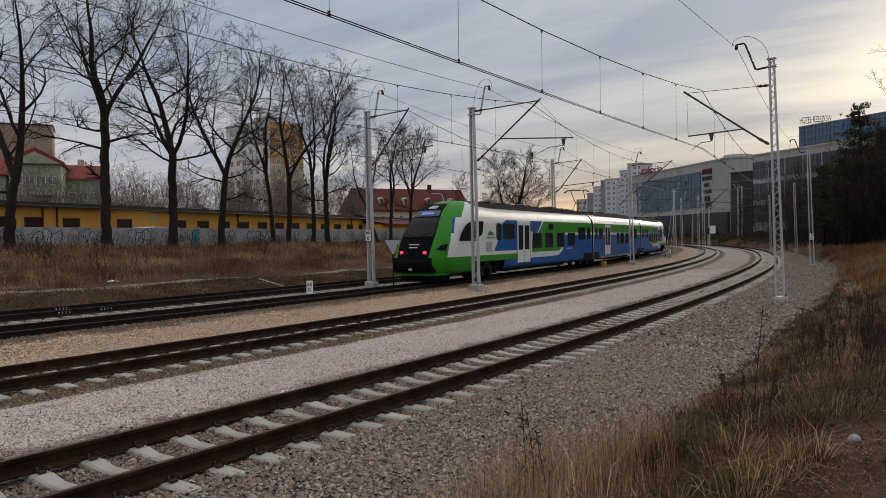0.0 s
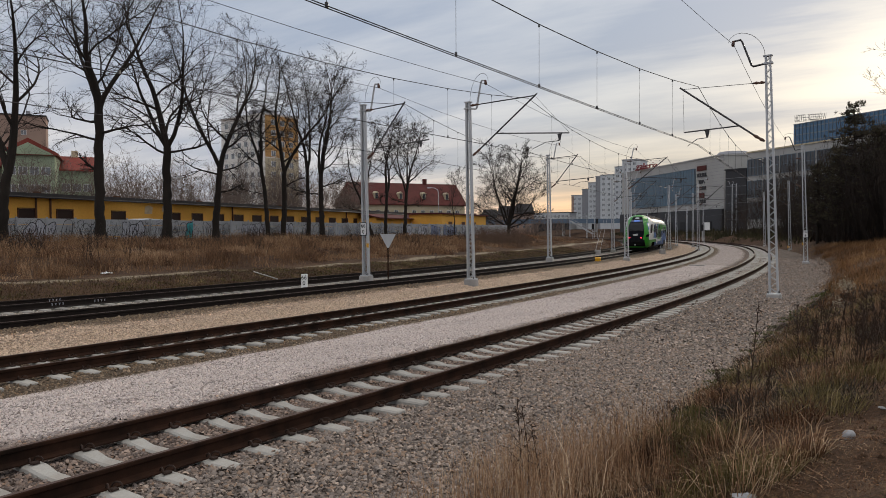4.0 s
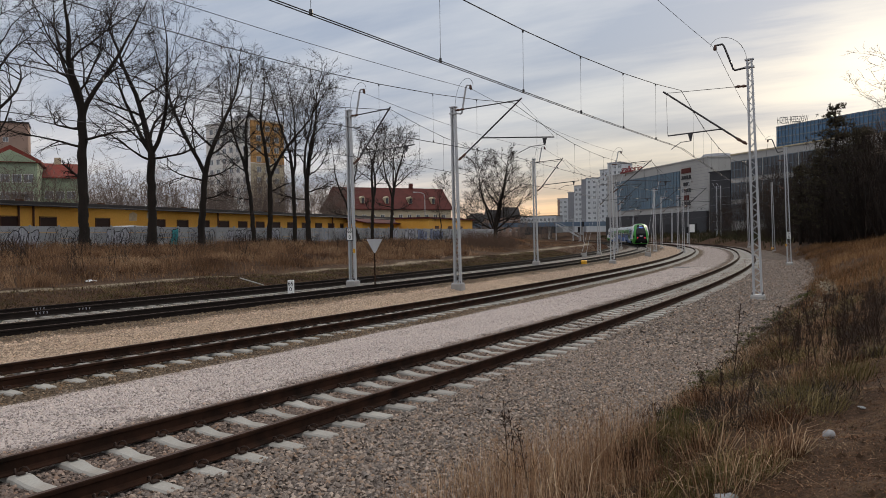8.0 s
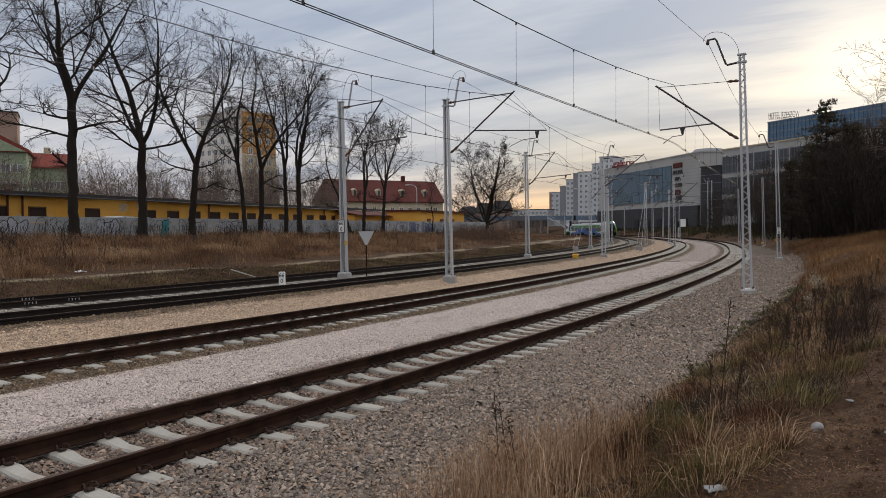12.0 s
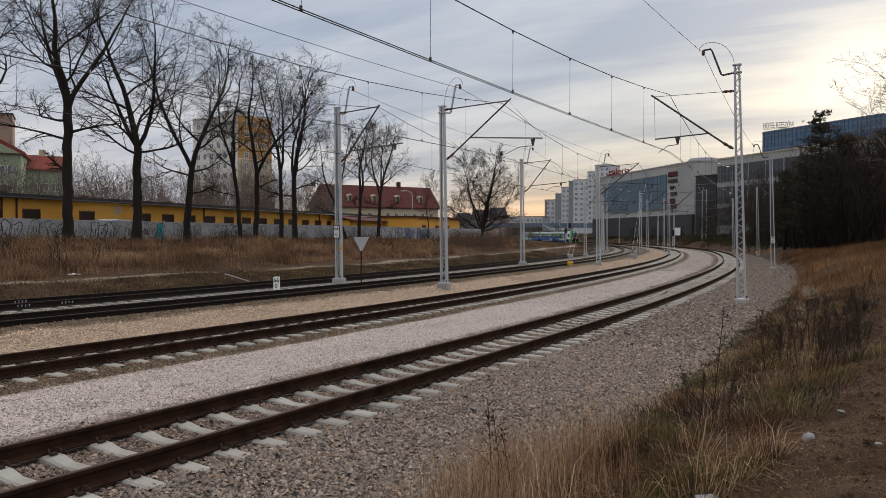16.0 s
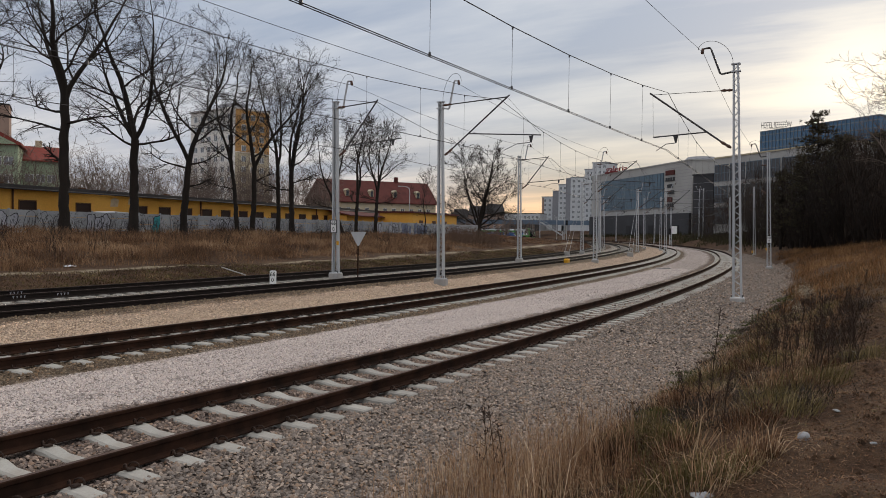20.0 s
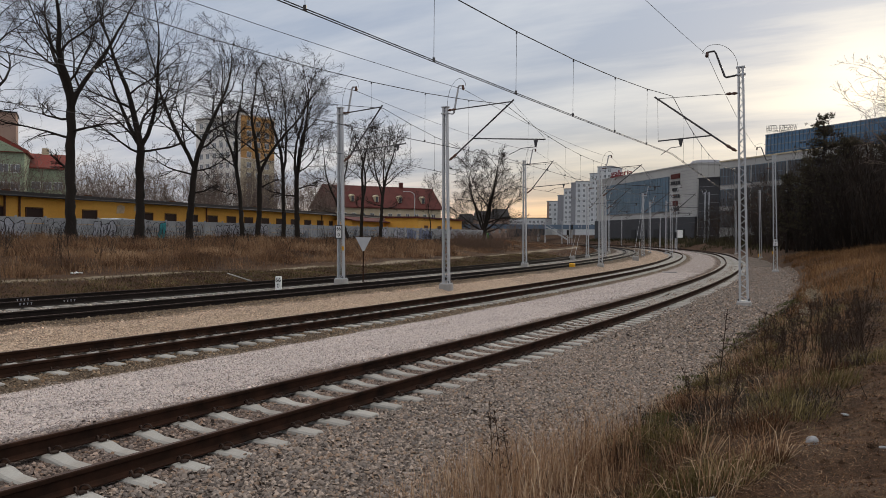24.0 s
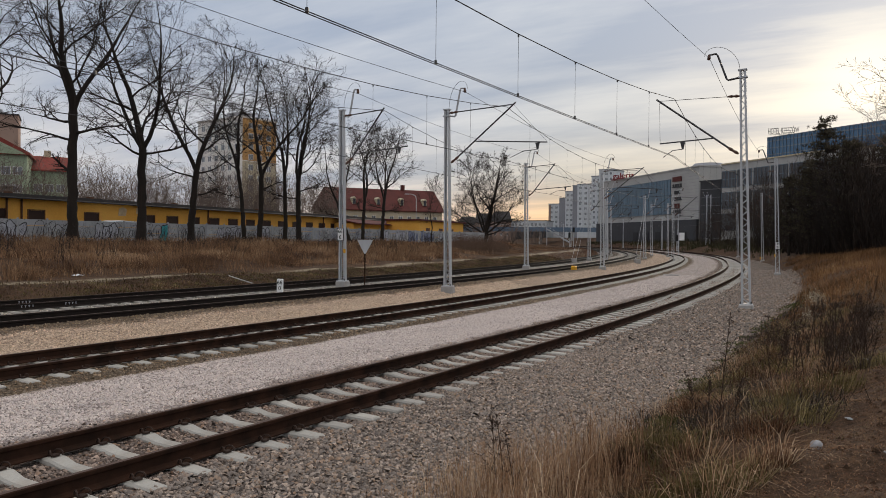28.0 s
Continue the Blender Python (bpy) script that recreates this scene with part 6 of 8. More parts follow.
part("wall", Shape().box((l2 / 2, 2.0, 3.2), (l2, 4, 3.0)), YELLOW_WALL, shed)
part("roof", Shape().slab([(-0.8, 4.55), (4.5, 5.6), (4.5, 5.75), (-0.8, 4.7)], "x", -0.3, l2 + 0.3), RED_ROOF, shed)
m3, l3 = frame_of((-5.0, 121.0), (2.5, 141.0))
yel = thing("ochre_store", "ochre store with dark doors beside the depot", "store building", m3)
part("wall", Shape().box((l3 / 2, 3, 3.3), (l3, 6, 4.2)), YELLOW_WALL, yel)
part("roof", Shape().box((l3 / 2, 3, 5.5), (l3 + 0.6, 6.8, 0.25)), RED_ROOF, yel)
for x in (3.5, 9.5, 15.0):
    part("door", Shape().box((x, -0.04, 3.0), (1.5, 0.1, 2.4)), BROWN_TRIM, yel)

FENCE_A, FENCE_DIR, FENCE_LEN = Vector((-50.0, 30.5, 0)), Vector((0.4695, 0.8829, 0)), 120.0
fence_m = Matrix.Translation(FENCE_A) @ Matrix.Rotation(math.atan2(FENCE_DIR.y, FENCE_DIR.x), 4, "Z")
fence = thing("concrete_fence", "grey precast concrete panel fence covered in graffiti", "fence", fence_m)
PANEL = 2.5
slabs = []
for j in range(4):
    slabs.append(fix(Shape().box((PANEL / 2, 0, 1.62 + 0.51 * j + 0.25), (PANEL - 0.14, 0.07, 0.495), bevel=0.02).mesh("panel", FENCE_GREY)))
post_me = fix(Shape().box((0, 0, 2.6), (0.16, 0.16, 2.35), bevel=0.03).mesh("post", FENCE_GREY))
for i in range(int(FENCE_LEN / PANEL)):
    part("post", post_me, None, fence, m=pose(i * PANEL, 0, random.uniform(-0.03, 0.03)))
    for me in slabs:
        part("panel", me, None, fence, m=pose(i * PANEL, random.uniform(-0.01, 0.01), random.uniform(-0.01, 0.01)))


def band(pts, r, closed=True):
    """A flat painted line along points in the plane of the fence."""
    m = len(pts)
    left, right = [], []
    for i in range(m):
        a = pts[(i - 1) % m] if closed or i else pts[i]
        b = pts[(i + 1) % m] if closed or i < m - 1 else pts[i]
        dx, dz = b[0] - a[0], b[1] - a[1]
        q = math.hypot(dx, dz) or 1.0
        left.append((pts[i][0] - dz / q * r, 0, pts[i][1] + dx / q * r))
        right.append((pts[i][0] + dz / q * r, 0, pts[i][1] - dx / q * r))
    return Shape().add(left + right, [(i, m + i, m + (i + 1) % m, (i + 1) % m) for i in range(m if closed else m - 1)])


def squiggle(rng, x, z, w, h, n, r):
    """A painted stroke: a flat wavy band."""
    a, f = rng.uniform(0, 6), rng.uniform(8, 14)
    ts = [i / (n - 1) for i in range(n)]
    return band([(x + w * (t - 0.5) + 0.25 * w * math.sin(a + t * 9), z + h * 0.5 * math.sin(a * 2 + t * f)) for t in ts], r, False)


def letter_outline(rng, w, h):
    """A fat rounded graffiti letter as a closed outline."""
    n = 22
    a0, k1, k2 = rng.uniform(0, 6.28), rng.choice((2, 3)), rng.choice((3, 4, 5))
    pts = []
    for i in range(n):
        a = 2 * math.pi * i / n
        r = 1 + 0.16 * math.sin(k1 * a + a0) + 0.12 * math.sin(k2 * a + 2 * a0)
        c, s = math.cos(a), math.sin(a)
        q = max(abs(c), abs(s)) ** 0.55
        pts.append((0.5 * w * r * c / q + 0.12 * s * w, 0.5 * h * r * s / q))
    return pts


rng = random.Random(11)
x = 24.0
while x < FENCE_LEN - 4:
    style = rng.random()
    count = rng.randint(3, 5)
    fill0 = (INK_PALE if style < 0.45 else (INK_BLUE if style < 0.55 else None))
    line = INK_BLUE if style > 0.85 else INK
    lw = rng.uniform(0.75, 1.05)
    y0 = -0.055
    for k in range(count):
        fill = INK_TEAL if 46.2 < x < 48.6 else fill0
        cz = 2.62 + rng.uniform(-0.1, 0.1)
        o = [(x + lw * 0.5 + a, cz + b) for a, b in letter_outline(rng, lw * 1.05, rng.uniform(1.35, 1.75))]
        o = [(a, min(3.6, max(1.66, b))) for a, b in o]
        if fill:
            part("graffiti_fill", Shape().slab(o, "y", y0 - 0.003 - 0.002 * (k % 2), y0), fill, fence, "sprayed graffiti letter")
        part("graffiti_line", band(o, 0.035 if fill else 0.022), line, fence, m=pose(0, y0 - 0.008 - 0.002 * (k % 2), 0))
        if rng.random() < 0.8:
            part("graffiti_line", squiggle(rng, x + lw * 0.5, cz, lw * 0.4, 0.7, 12, 0.022), line, fence, m=pose(0, y0 - 0.013, 0))
        x += lw * rng.uniform(0.85, 1.0)
    x += rng.uniform(0.3, 2.6)

# white tarpaulin roof behind the fence
tarp = solid("white_tarpaulin", Shape().slab([(-2.9, 3.52), (2.9, 3.45), (2.9, 3.6), (-1.9, 3.82), (-2.9, 3.62)], "y", 0, 2.5), CLOTH_WHITE, "white sheeting over a stack behind the fence", "tarpaulin", fence_m @ pose(45.0, 1.0, 0))
lamp = thing("street_lamp", "tall street lamp with a curved arm", "street lamp", pose(-6.4, 139.0, 1.8, 0, 0, 0))
part("pole", Shape().tube([(0, 0, 0), (0, 0, 8.0), (-0.15, 0, 8.6), (-0.8, 0, 8.95), (-1.5, 0, 9.0)], [0.09, 0.07, 0.06, 0.05, 0.05], 8), GALV, lamp)
part("head", Shape().box((-1.8, 0, 8.97), (0.75, 0.28, 0.14), bevel=0.05), GALV, lamp)

barrier = thing("barrier_rail", "weathered orange rail on short posts at the end of the path", "barrier", pose(7.1, 112.0, ground_z(7.1, 112.0) - 0.1, 0, 0, -14))
part("rail", Shape().tube([(0, 0, 1.1), (1.3, 0, 0.85), (2.7, 0, 0.5)], 0.07, 6), BARRIER_PAINT, barrier)
for px, pz in ((0.1, 1.1), (1.4, 0.85), (2.6, 0.55)):
    part("post", Shape().box((px, 0.1, pz / 2), (0.12, 0.1, pz)), BARRIER_PAINT, barrier)


# ---- trees ----
THIN = [1.0]


def grow(shapes, p, d, length, radius, level, rng, spec):
    """One bare branch and all that it carries, curving up to the light; spec: rise, wander, counts for each level, last level."""
    rise, wander, counts, last = spec
    n = (6, 6, 5, 3, 1)[min(level, 4)]
    pts, rad = [p.copy()], [radius]
    d = d.normalized()
    turn_x, turn_y = rng.gauss(0, wander), rng.gauss(0, wander)
    for i in range(n):
        turn_x, turn_y = 0.5 * turn_x + rng.gauss(0, wander), 0.5 * turn_y + rng.gauss(0, wander)
        d = (d + Vector((turn_x, turn_y, rng.gauss(0, wander * 0.7) + rise * (1.0, 1.0, 0.5, 0.2, 0.0)[level] * (1.0 - 0.6 * d.z)))).normalized()
        p = p + d * (length / n)
        pts.append(p)
        rad.append(max((0.02, 0.014, 0.009, 0.0065, 0.0045)[level] * THIN[0], radius * (1 - 0.80 * (i + 1) / n)))
    (shapes[0] if level < 3 else shapes[1]).tube(pts, rad, 6 if level < 2 else (4 if level < 3 else 3), caps=False)
    if level >= last:
        return
    count = counts[level + 1]
    for k in range(count):
        t = 0.16 + 0.84 * (k + rng.random()) / count
        f = t * n
        i = min(int(f), n - 1)
        q = pts[i].lerp(pts[i + 1], min(1.0, f - i))
        ahead = (pts[i + 1] - pts[i]).normalized()
        side = Vector((rng.gauss(0, 1), rng.gauss(0, 1), rng.gauss(0, 0.6)))
        side = (side - ahead * side.dot(ahead)).normalized()
        ang = rng.uniform(0.55, 1.15) * (1.0 - 0.3 * t)
        grow(shapes, q, ahead * math.cos(ang) + side * math.sin(ang), length * rng.uniform(0.40, 0.62) * (1.12 - 0.55 * t), max((0.03, 0.02, 0.013, 0.0095, 0.0075)[level + 1] * THIN[0], min(rad[i] * 0.75, radius * rng.uniform(0.34, 0.5))), level + 1, rng, spec)


def bare_tree(name, x, y, z, h, trunk_r, fork, seed, label, leaders=((0.05, 0),), wide=5.0, low=(), boughs=9, counts=(0, 0, 8, 6, 4), rise=0.09, erect=1.0, last=4, group="bare trees", wood_mat=None, twig_mat=None, lean=(0, 0)):
    """A trunk that forks into leaders (tilt, direction in degrees); boughs along them fill an egg-shaped crown, wide metres out; low: (height, direction, length) of single low boughs."""
    rng = random.Random(seed)
    tree = thing(name, label, "tree", pose(x, y, z), group)
    trunk, twigs, woods = Shape(), Shape(), []
    spec = (rise, 0.16, counts, last)
    pts, rad = [], []
    n = 18
    for i in range(n + 1):
        t = i / n
        wob = trunk_r * 0.16
        pts.append(Vector((lean[0] * t + 0.10 * math.sin(seed + 3 * t) + rng.uniform(-wob, wob), lean[1] * t + 0.08 * math.sin(seed * 2 + 4 * t) + rng.uniform(-wob, wob), fork * t - 0.3 * (i == 0))))
        rad.append(trunk_r * (1.45, 1.2, 1.06)[i] if i < 3 else trunk_r * (1 - 0.20 * t) * rng.uniform(0.94, 1.07))
    trunk.tube(pts, rad, 10)
    mid_z, half_z = fork + 0.50 * (h - fork), 0.58 * (h - fork)

    def room(q, d):
        """How far a bough may reach before it leaves the crown."""
        far = 0.6
        while far < 14:
            e = q + d * far
            if ((e.x - pts[-1].x) ** 2 + (e.y - pts[-1].y) ** 2) / wide ** 2 + ((e.z - mid_z) / half_z) ** 2 > 1.0:
                break
            far += 0.3
        return far

    def bough(q, d, length, radius):
        wood = Shape()
        grow((wood, twigs), q - d * radius * 0.5, d, length, radius, 1, rng, spec)
        woods.append(wood)

    for hz, deg, length in low:
        f = max(0.0, min(1.0, hz / fork)) * n
        i = min(int(f), n - 1)
        a = radians(deg)
        bough(pts[i].lerp(pts[i + 1], f - i), Vector((math.cos(a), math.sin(a), 0.12)).normalized(), length, rad[i] * 0.36)
    for tilt, deg in leaders:
        a = radians(deg)
        d = Vector((math.sin(tilt) * math.cos(a), math.sin(tilt) * math.sin(a), math.cos(tilt)))
        share = (1.0, 1.0, 0.78, 0.66, 0.58, 0.52, 0.48, 0.44, 0.4)[len(leaders)]
        r = rad[-1] * (0.97 if tilt == min(q[0] for q in leaders) else share)
        p = pts[-1].copy()
        length = min(room(p, d) * 1.06, (h - fork) / max(0.5, math.cos(tilt)))
        lp, lr = [pts[-3].copy(), p.copy()], [r * 0.9, r]
        m = 10
        for i in range(m):
            d = (d + Vector((rng.gauss(0, 0.10), rng.gauss(0, 0.10), 0.05))).normalized()
            p = p + d * length / m
            lp.append(p.copy())
            lr.append(max(0.022, r * (1 - 0.94 * (i + 1) / m)))
        trunk.tube(lp, lr, 8, caps=False)
        a0 = rng.uniform(0, 6.28)
        for j in range(boughs):
            t = 0.06 + 0.92 * (j + rng.random()) / boughs
            f = 1 + t * m
            i = min(int(f), m)
            q = lp[i].lerp(lp[i + 1], min(1.0, f - i))
            ahead = (lp[i + 1] - lp[i]).normalized()
            ang = a0 + j * 2.4 + rng.uniform(-0.4, 0.4)
            tl = erect * (1.0 - 0.5 * t) * rng.uniform(0.75, 1.1)
            out = Vector((math.cos(ang), math.sin(ang), 0))
            bd = (ahead * math.cos(tl) + out * math.sin(tl)).normalized()
            bough(q, bd, min(room(q, bd), 0.45 * h) * rng.uniform(0.8, 1.08), max(0.03, lr[i] * rng.uniform(0.34, 0.52)))
    part("trunk", trunk, wood_mat or BARK, tree, smooth=True)
    for wood in woods:
        part("bough", wood, wood_mat or BARK, tree)
    part("twig_crown", twigs, twig_mat or TWIG, tree, "fine bare twigs", kind="stuff")
    return tree


THIN[0] = 1.1
BIG = "tall leafless tree with a dark trunk before the fence"
TWO, THREE = ((0.22, 200), (0.16, 20)), ((0.42, 195), (0.10, 80), (0.38, 10))
for i, (x, y, h, r, fork, leaders, wide, boughs, erect, low, lean) in enumerate((
        (-35.5, 54.2, 22.5, 0.42, 5.5, TWO, 5.5, 9, 1.0, ((4.6, 200, 5.0),), (0.8, 0)),
        (-31.1, 60.7, 25.0, 0.43, 11.0, ((0.34, 165), (0.06, 0), (0.36, 15)), 6.6, 7, 1.05, ((8.6, 190, 6.0), (9.2, 0, 5.5), (10.2, 170, 5.5), (6.0, 185, 2.0)), (0.1, 0)),
        (-27.8, 66.5, 24.0, 0.43, 8.6, ((0.62, 175), (0.10, 150), (0.44, 5)), 6.4, 9, 1.05, ((8.0, 190, 6.0), (8.2, 5, 5.5)), (0.1, 0)),
        (-25.3, 72.2, 24.0, 0.36, 7.2, ((0.10, 40), (0.34, 190)), 6.0, 12, 1.05, ((6.6, 178, 5.0), (7.0, 5, 4.5), (4.8, 10, 3.0)), (0.4, 0)),
        (-21.8, 79.0, 21.0, 0.25, 7.0, ((0.18, 170), (0.10, 10)), 4.4, 9, 0.9, ((5.0, 185, 3.0),), (-0.9, 0)),
        (-20.9, 80.8, 22.0, 0.31, 7.5, ((0.16, 190), (0.20, 5)), 4.6, 10, 0.9, ((6.0, 0, 3.0),), (0.2, 0)),
        (-19.0, 84.6, 22.0, 0.26, 8.0, ((0.12, 180), (0.16, 20)), 4.6, 10, 0.9, ((5.5, 170, 3.0),), (0.1, 0)),
        (-17.8, 86.9, 23.0, 0.33, 7.2, ((0.16, 185), (0.05, 90), (0.26, 5)), 5.4, 9, 0.92, ((6.2, 10, 3.5), (5.4, 185, 3.0)), (0.0, 0)),
        (-12.6, 94.1, 15.0, 0.24, 5.0, ((0.34, 175), (0.20, 10)), 3.8, 7, 0.9, ((3.5, 180, 3.0),), (-1.6, 0)),
        (-11.6, 99.0, 17.0, 0.26, 6.0, ((0.12, 180), (0.18, 5)), 3.8, 9, 0.85, ((4.5, 185, 2.6),), (0.1, 0)),
        (-9.4, 103.3, 17.8, 0.28, 6.2, ((0.25, 180), (0.08, 90), (0.25, 0)), 4.6, 8, 0.85, ((4.6, 0, 3.2), (5.0, 180, 3.0)), (0.0, 0)))):
    bare_tree("bare_tree", x, y, 1.55, h - 1.5, r * 0.96, fork, 20 + i, BIG, leaders, wide, low, boughs, erect=erect, lean=lean)
bare_tree("young_bare_tree", -2.8, 116.1, 1.6, 10.5, 0.10, 2.5, 41, "slim young leafless tree by the fence", wide=2.4, boughs=14, counts=(0, 0, 6, 5, 3), erect=0.8)
THIN[0] = 1.9
bare_tree("spreading_bare_tree", 6.9, 146.0, 1.6, 17.2, 0.56, 1.8, 42, "broad leafless tree with a wide crown at the fence's end", ((1.05, 180), (0.62, 200), (0.25, 160), (0.12, 30), (0.55, 340), (1.0, 0), (0.8, 80)), 8.6, counts=(0, 0, 7, 6, 4), boughs=9, erect=1.15, low=((1.6, 350, 7.0), (1.7, 185, 6.5)))
THIN[0] = 1.0
# wood and twigs in a pale colour that paints the low sun's glow
bare_tree("bare_tree", 30.9, 49.6, ground_z(30.9, 49.6) - 0.1, 13.4, 0.17, 4.0, 43, "leafless birch-like tree before the dark thicket, its pale colour holding the backlight", ((0.3, 180), (0.1, 90), (0.3, 0)), 3.4, counts=(0, 0, 7, 6, 4), boughs=10, erect=0.8, wood_mat=FAR_TWIG, twig_mat=FAR_TWIG)


def far_wood(name, places, label, seed, mat, h0, h1):
    """A belt of bare young wood; nobody could count it."""
    rng = random.Random(seed)
    sh = Shape()
    for x, y, z in places:
        h = rng.uniform(h0, h1)
        for k in range(rng.randint(2, 4)):
            a = rng.uniform(0, 6.28)
            top = Vector((x + 0.27 * h * math.cos(a), y + 0.27 * h * math.sin(a), z + h * rng.uniform(0.75, 1.0)))
            base_p = Vector((x, y, z))
            sh.tube([base_p, base_p.lerp(top, 0.5) + Vector((rng.gauss(0, 0.2), 0, 0)), top], [0.09, 0.05, 0.015], 3, caps=False)
            for j in range(18):
                t = rng.uniform(0.2, 0.98)
                q = base_p.lerp(top, t)
                d = Vector((rng.gauss(0, 1), rng.gauss(0, 1), rng.uniform(0.4, 1.4))).normalized() * h * rng.uniform(0.1, 0.22)
                sh.tube([q, q + d], [0.024, 0.008], 3, caps=False)
                for _ in range(3):
                    q2 = q + d * rng.uniform(0.3, 0.9)
                    d2 = (d.normalized() + Vector((rng.gauss(0, 0.6), rng.gauss(0, 0.6), rng.gauss(0, 0.4)))).normalized() * h * 0.08
                    sh.tube([q2, q2 + d2], [0.014, 0.005], 3, caps=False)
    return solid(name, sh, mat, label, "bare wood", kind="stuff")


rng = random.Random(5)
belt = []
for i in range(230):
    az = rng.uniform(-33.0, -9.0)
    belt.append(tuple(polar(az, rng.uniform(128, 175), 1.5)))
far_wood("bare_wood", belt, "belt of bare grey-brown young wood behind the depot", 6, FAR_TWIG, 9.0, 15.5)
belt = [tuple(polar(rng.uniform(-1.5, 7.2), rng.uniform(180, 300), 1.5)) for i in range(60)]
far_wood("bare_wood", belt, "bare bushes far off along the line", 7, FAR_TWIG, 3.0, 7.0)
belt = []
for i in range(260):
    s = rng.uniform(48, 150)
    edge_l = -(7.5 + max(0, 92 - s) * 0.13)
    q = along(s, edge_l - rng.random() ** 1.5 * 26)
    belt.append((q.x, q.y, ground_z(q.x, q.y)))
far_wood("dark_thicket", belt, "dense dark leafless thicket on the bank", 8, TWIG, 4.0, 9.5)


def pine(x, y, h, crown, seed, label, width=3.0):
    rng = random.Random(seed)
    tree = thing("pine_tree", label, "pine tree", pose(x, y, ground_z(x, y) - 0.1), "pine trees")
    part("trunk", Shape().tube([(0, 0, -0.2), (0.1, 0, h * 0.5), (0, 0.1, h)], [0.2, 0.14, 0.03], 8), BARK, tree)
    limbs = Shape()
    V, F = [], []
    for k in range(112):
        t = rng.random() ** 0.85
        z = h * (crown + (1 - crown) * t)
        reach = width * (1 - 0.8 * t ** 1.8) * rng.uniform(0.4, 1.15)
        a = rng.uniform(0, 6.28)
        p0 = Vector((0, 0, z))
        p1 = Vector((reach * math.cos(a), reach * math.sin(a), z + reach * rng.uniform(0.05, 0.4)))
        limbs.tube([p0, p0.lerp(p1, 0.5) - Vector((0, 0, 0.08)), p1], [0.05, 0.03, 0.012], 4, caps=False)
        for c in range(6):
            q = p0.lerp(p1, 0.35 + 0.65 * rng.random()) + Vector((rng.gauss(0, 0.22), rng.gauss(0, 0.22), rng.gauss(0, 0.15)))
            for b in range(24):
                d = Vector((rng.gauss(0, 1), rng.gauss(0, 1), rng.gauss(0.4, 0.8))).normalized() * rng.uniform(0.16, 0.34)
                w = Vector((rng.gauss(0, 1), rng.gauss(0, 1), rng.gauss(0, 1))).normalized() * 0.032
                o = len(V)
                V += [tuple(q - w), tuple(q + w), tuple(q + d)]
                F.append((o, o + 1, o + 2))
    part("limb_frame", limbs, BARK, tree)
    part("needles", Shape().add(V, F), NEEDLE, tree, "dark green needle tufts", kind="stuff")


for i, (az, dist, h, crown, w) in enumerate(((26.7, 88, 14.6, 0.30, 3.8), (25.8, 93, 10.5, 0.2, 3.0), (24.5, 108, 10.5, 0.15, 3.4), (28.3, 84, 11.2, 0.2, 3.4), (30.4, 80, 10.6, 0.1, 3.4))):
    q = polar(az, dist)
    pine(q.x, q.y, h, crown, 60 + i, "dark pine with a ragged crown on the bank" if h > 14 else "dark low conifer in the thicket on the bank", w)


# ---- grass, brush and loose stones ----
def blades(name, pos, h, w, lean, mat, label, category, seed, curl=0.5):
    """Thin bent blades, each of five corners."""
    rng = np.random.default_rng(seed)
    n = len(h)
    a = rng.uniform(0, 2 * np.pi, n)
    side = np.stack([np.cos(a), np.sin(a), np.zeros(n)], 1) * w[:, None]
    bend = np.stack([lean[:, 0], lean[:, 1], np.zeros(n)], 1)
    mid = pos + bend * (0.35 * h)[:, None] + np.array([0, 0, 0.58])[None] * h[:, None]
    tip = pos + bend * h[:, None] * (1 + curl) + np.stack([np.zeros(n), np.zeros(n), h * np.clip(1.0 - 0.35 * np.hypot(lean[:, 0], lean[:, 1]), 0.35, 1)], 1)
    V = np.stack([pos - side, pos + side, mid + side * 0.8, mid - side * 0.8, tip], 1).reshape(-1, 3)
    me = bpy.data.meshes.new(name)
    me.vertices.add(5 * n)
    me.vertices.foreach_set("co", V.astype(np.float32).ravel())
    base_i = np.arange(n)[:, None] * 5
    loops = (base_i + np.array([0, 1, 2, 3, 3, 2, 4])[None]).ravel()
    me.loops.add(7 * n)
    me.loops.foreach_set("vertex_index", loops.astype(np.int32))
    me.polygons.add(2 * n)
    starts = (np.arange(n)[:, None] * 7 + np.array([0, 4])[None]).ravel()
    me.polygons.foreach_set("loop_start", starts.astype(np.int32))
    me.update(calc_edges=True)
    me.validate()
    me.materials.append(mat)
    return solid(name, me, None, label, category, kind="stuff")


def scatter(n, s0, s1, l0, l1, seed, clump=0.0, clumps=0):
    """Random places in a stretch beside the tracks, in tufts where asked."""
    rng = np.random.default_rng(seed)
    if clumps:
        cs, cl = rng.uniform(s0, s1, clumps), rng.uniform(l0, l1, clumps)
        i = rng.integers(0, clumps, n)
        s, l = cs[i] + rng.normal(0, clump, n), cl[i] + rng.normal(0, clump, n)
    else:
        s, l = rng.uniform(s0, s1, n), rng.uniform(l0, l1, n)
    a = np.interp(s, S, TURN)
    x, y = np.interp(s, S, LINE_X) - l * np.sin(a), np.interp(s, S, LINE_Y) + l * np.cos(a)
    z = height(s, l)
    return np.stack([x, y, z], 1), s, l, rng


def keep(mask, *arrays):
    return [a[mask] for a in arrays]


def fence_side(p):
    """Metres in front of the fence."""
    rel = p[:, :2] - np.array(FENCE_A.xy)
    return rel[:, 0] * FENCE_DIR.y - rel[:, 1] * FENCE_DIR.x


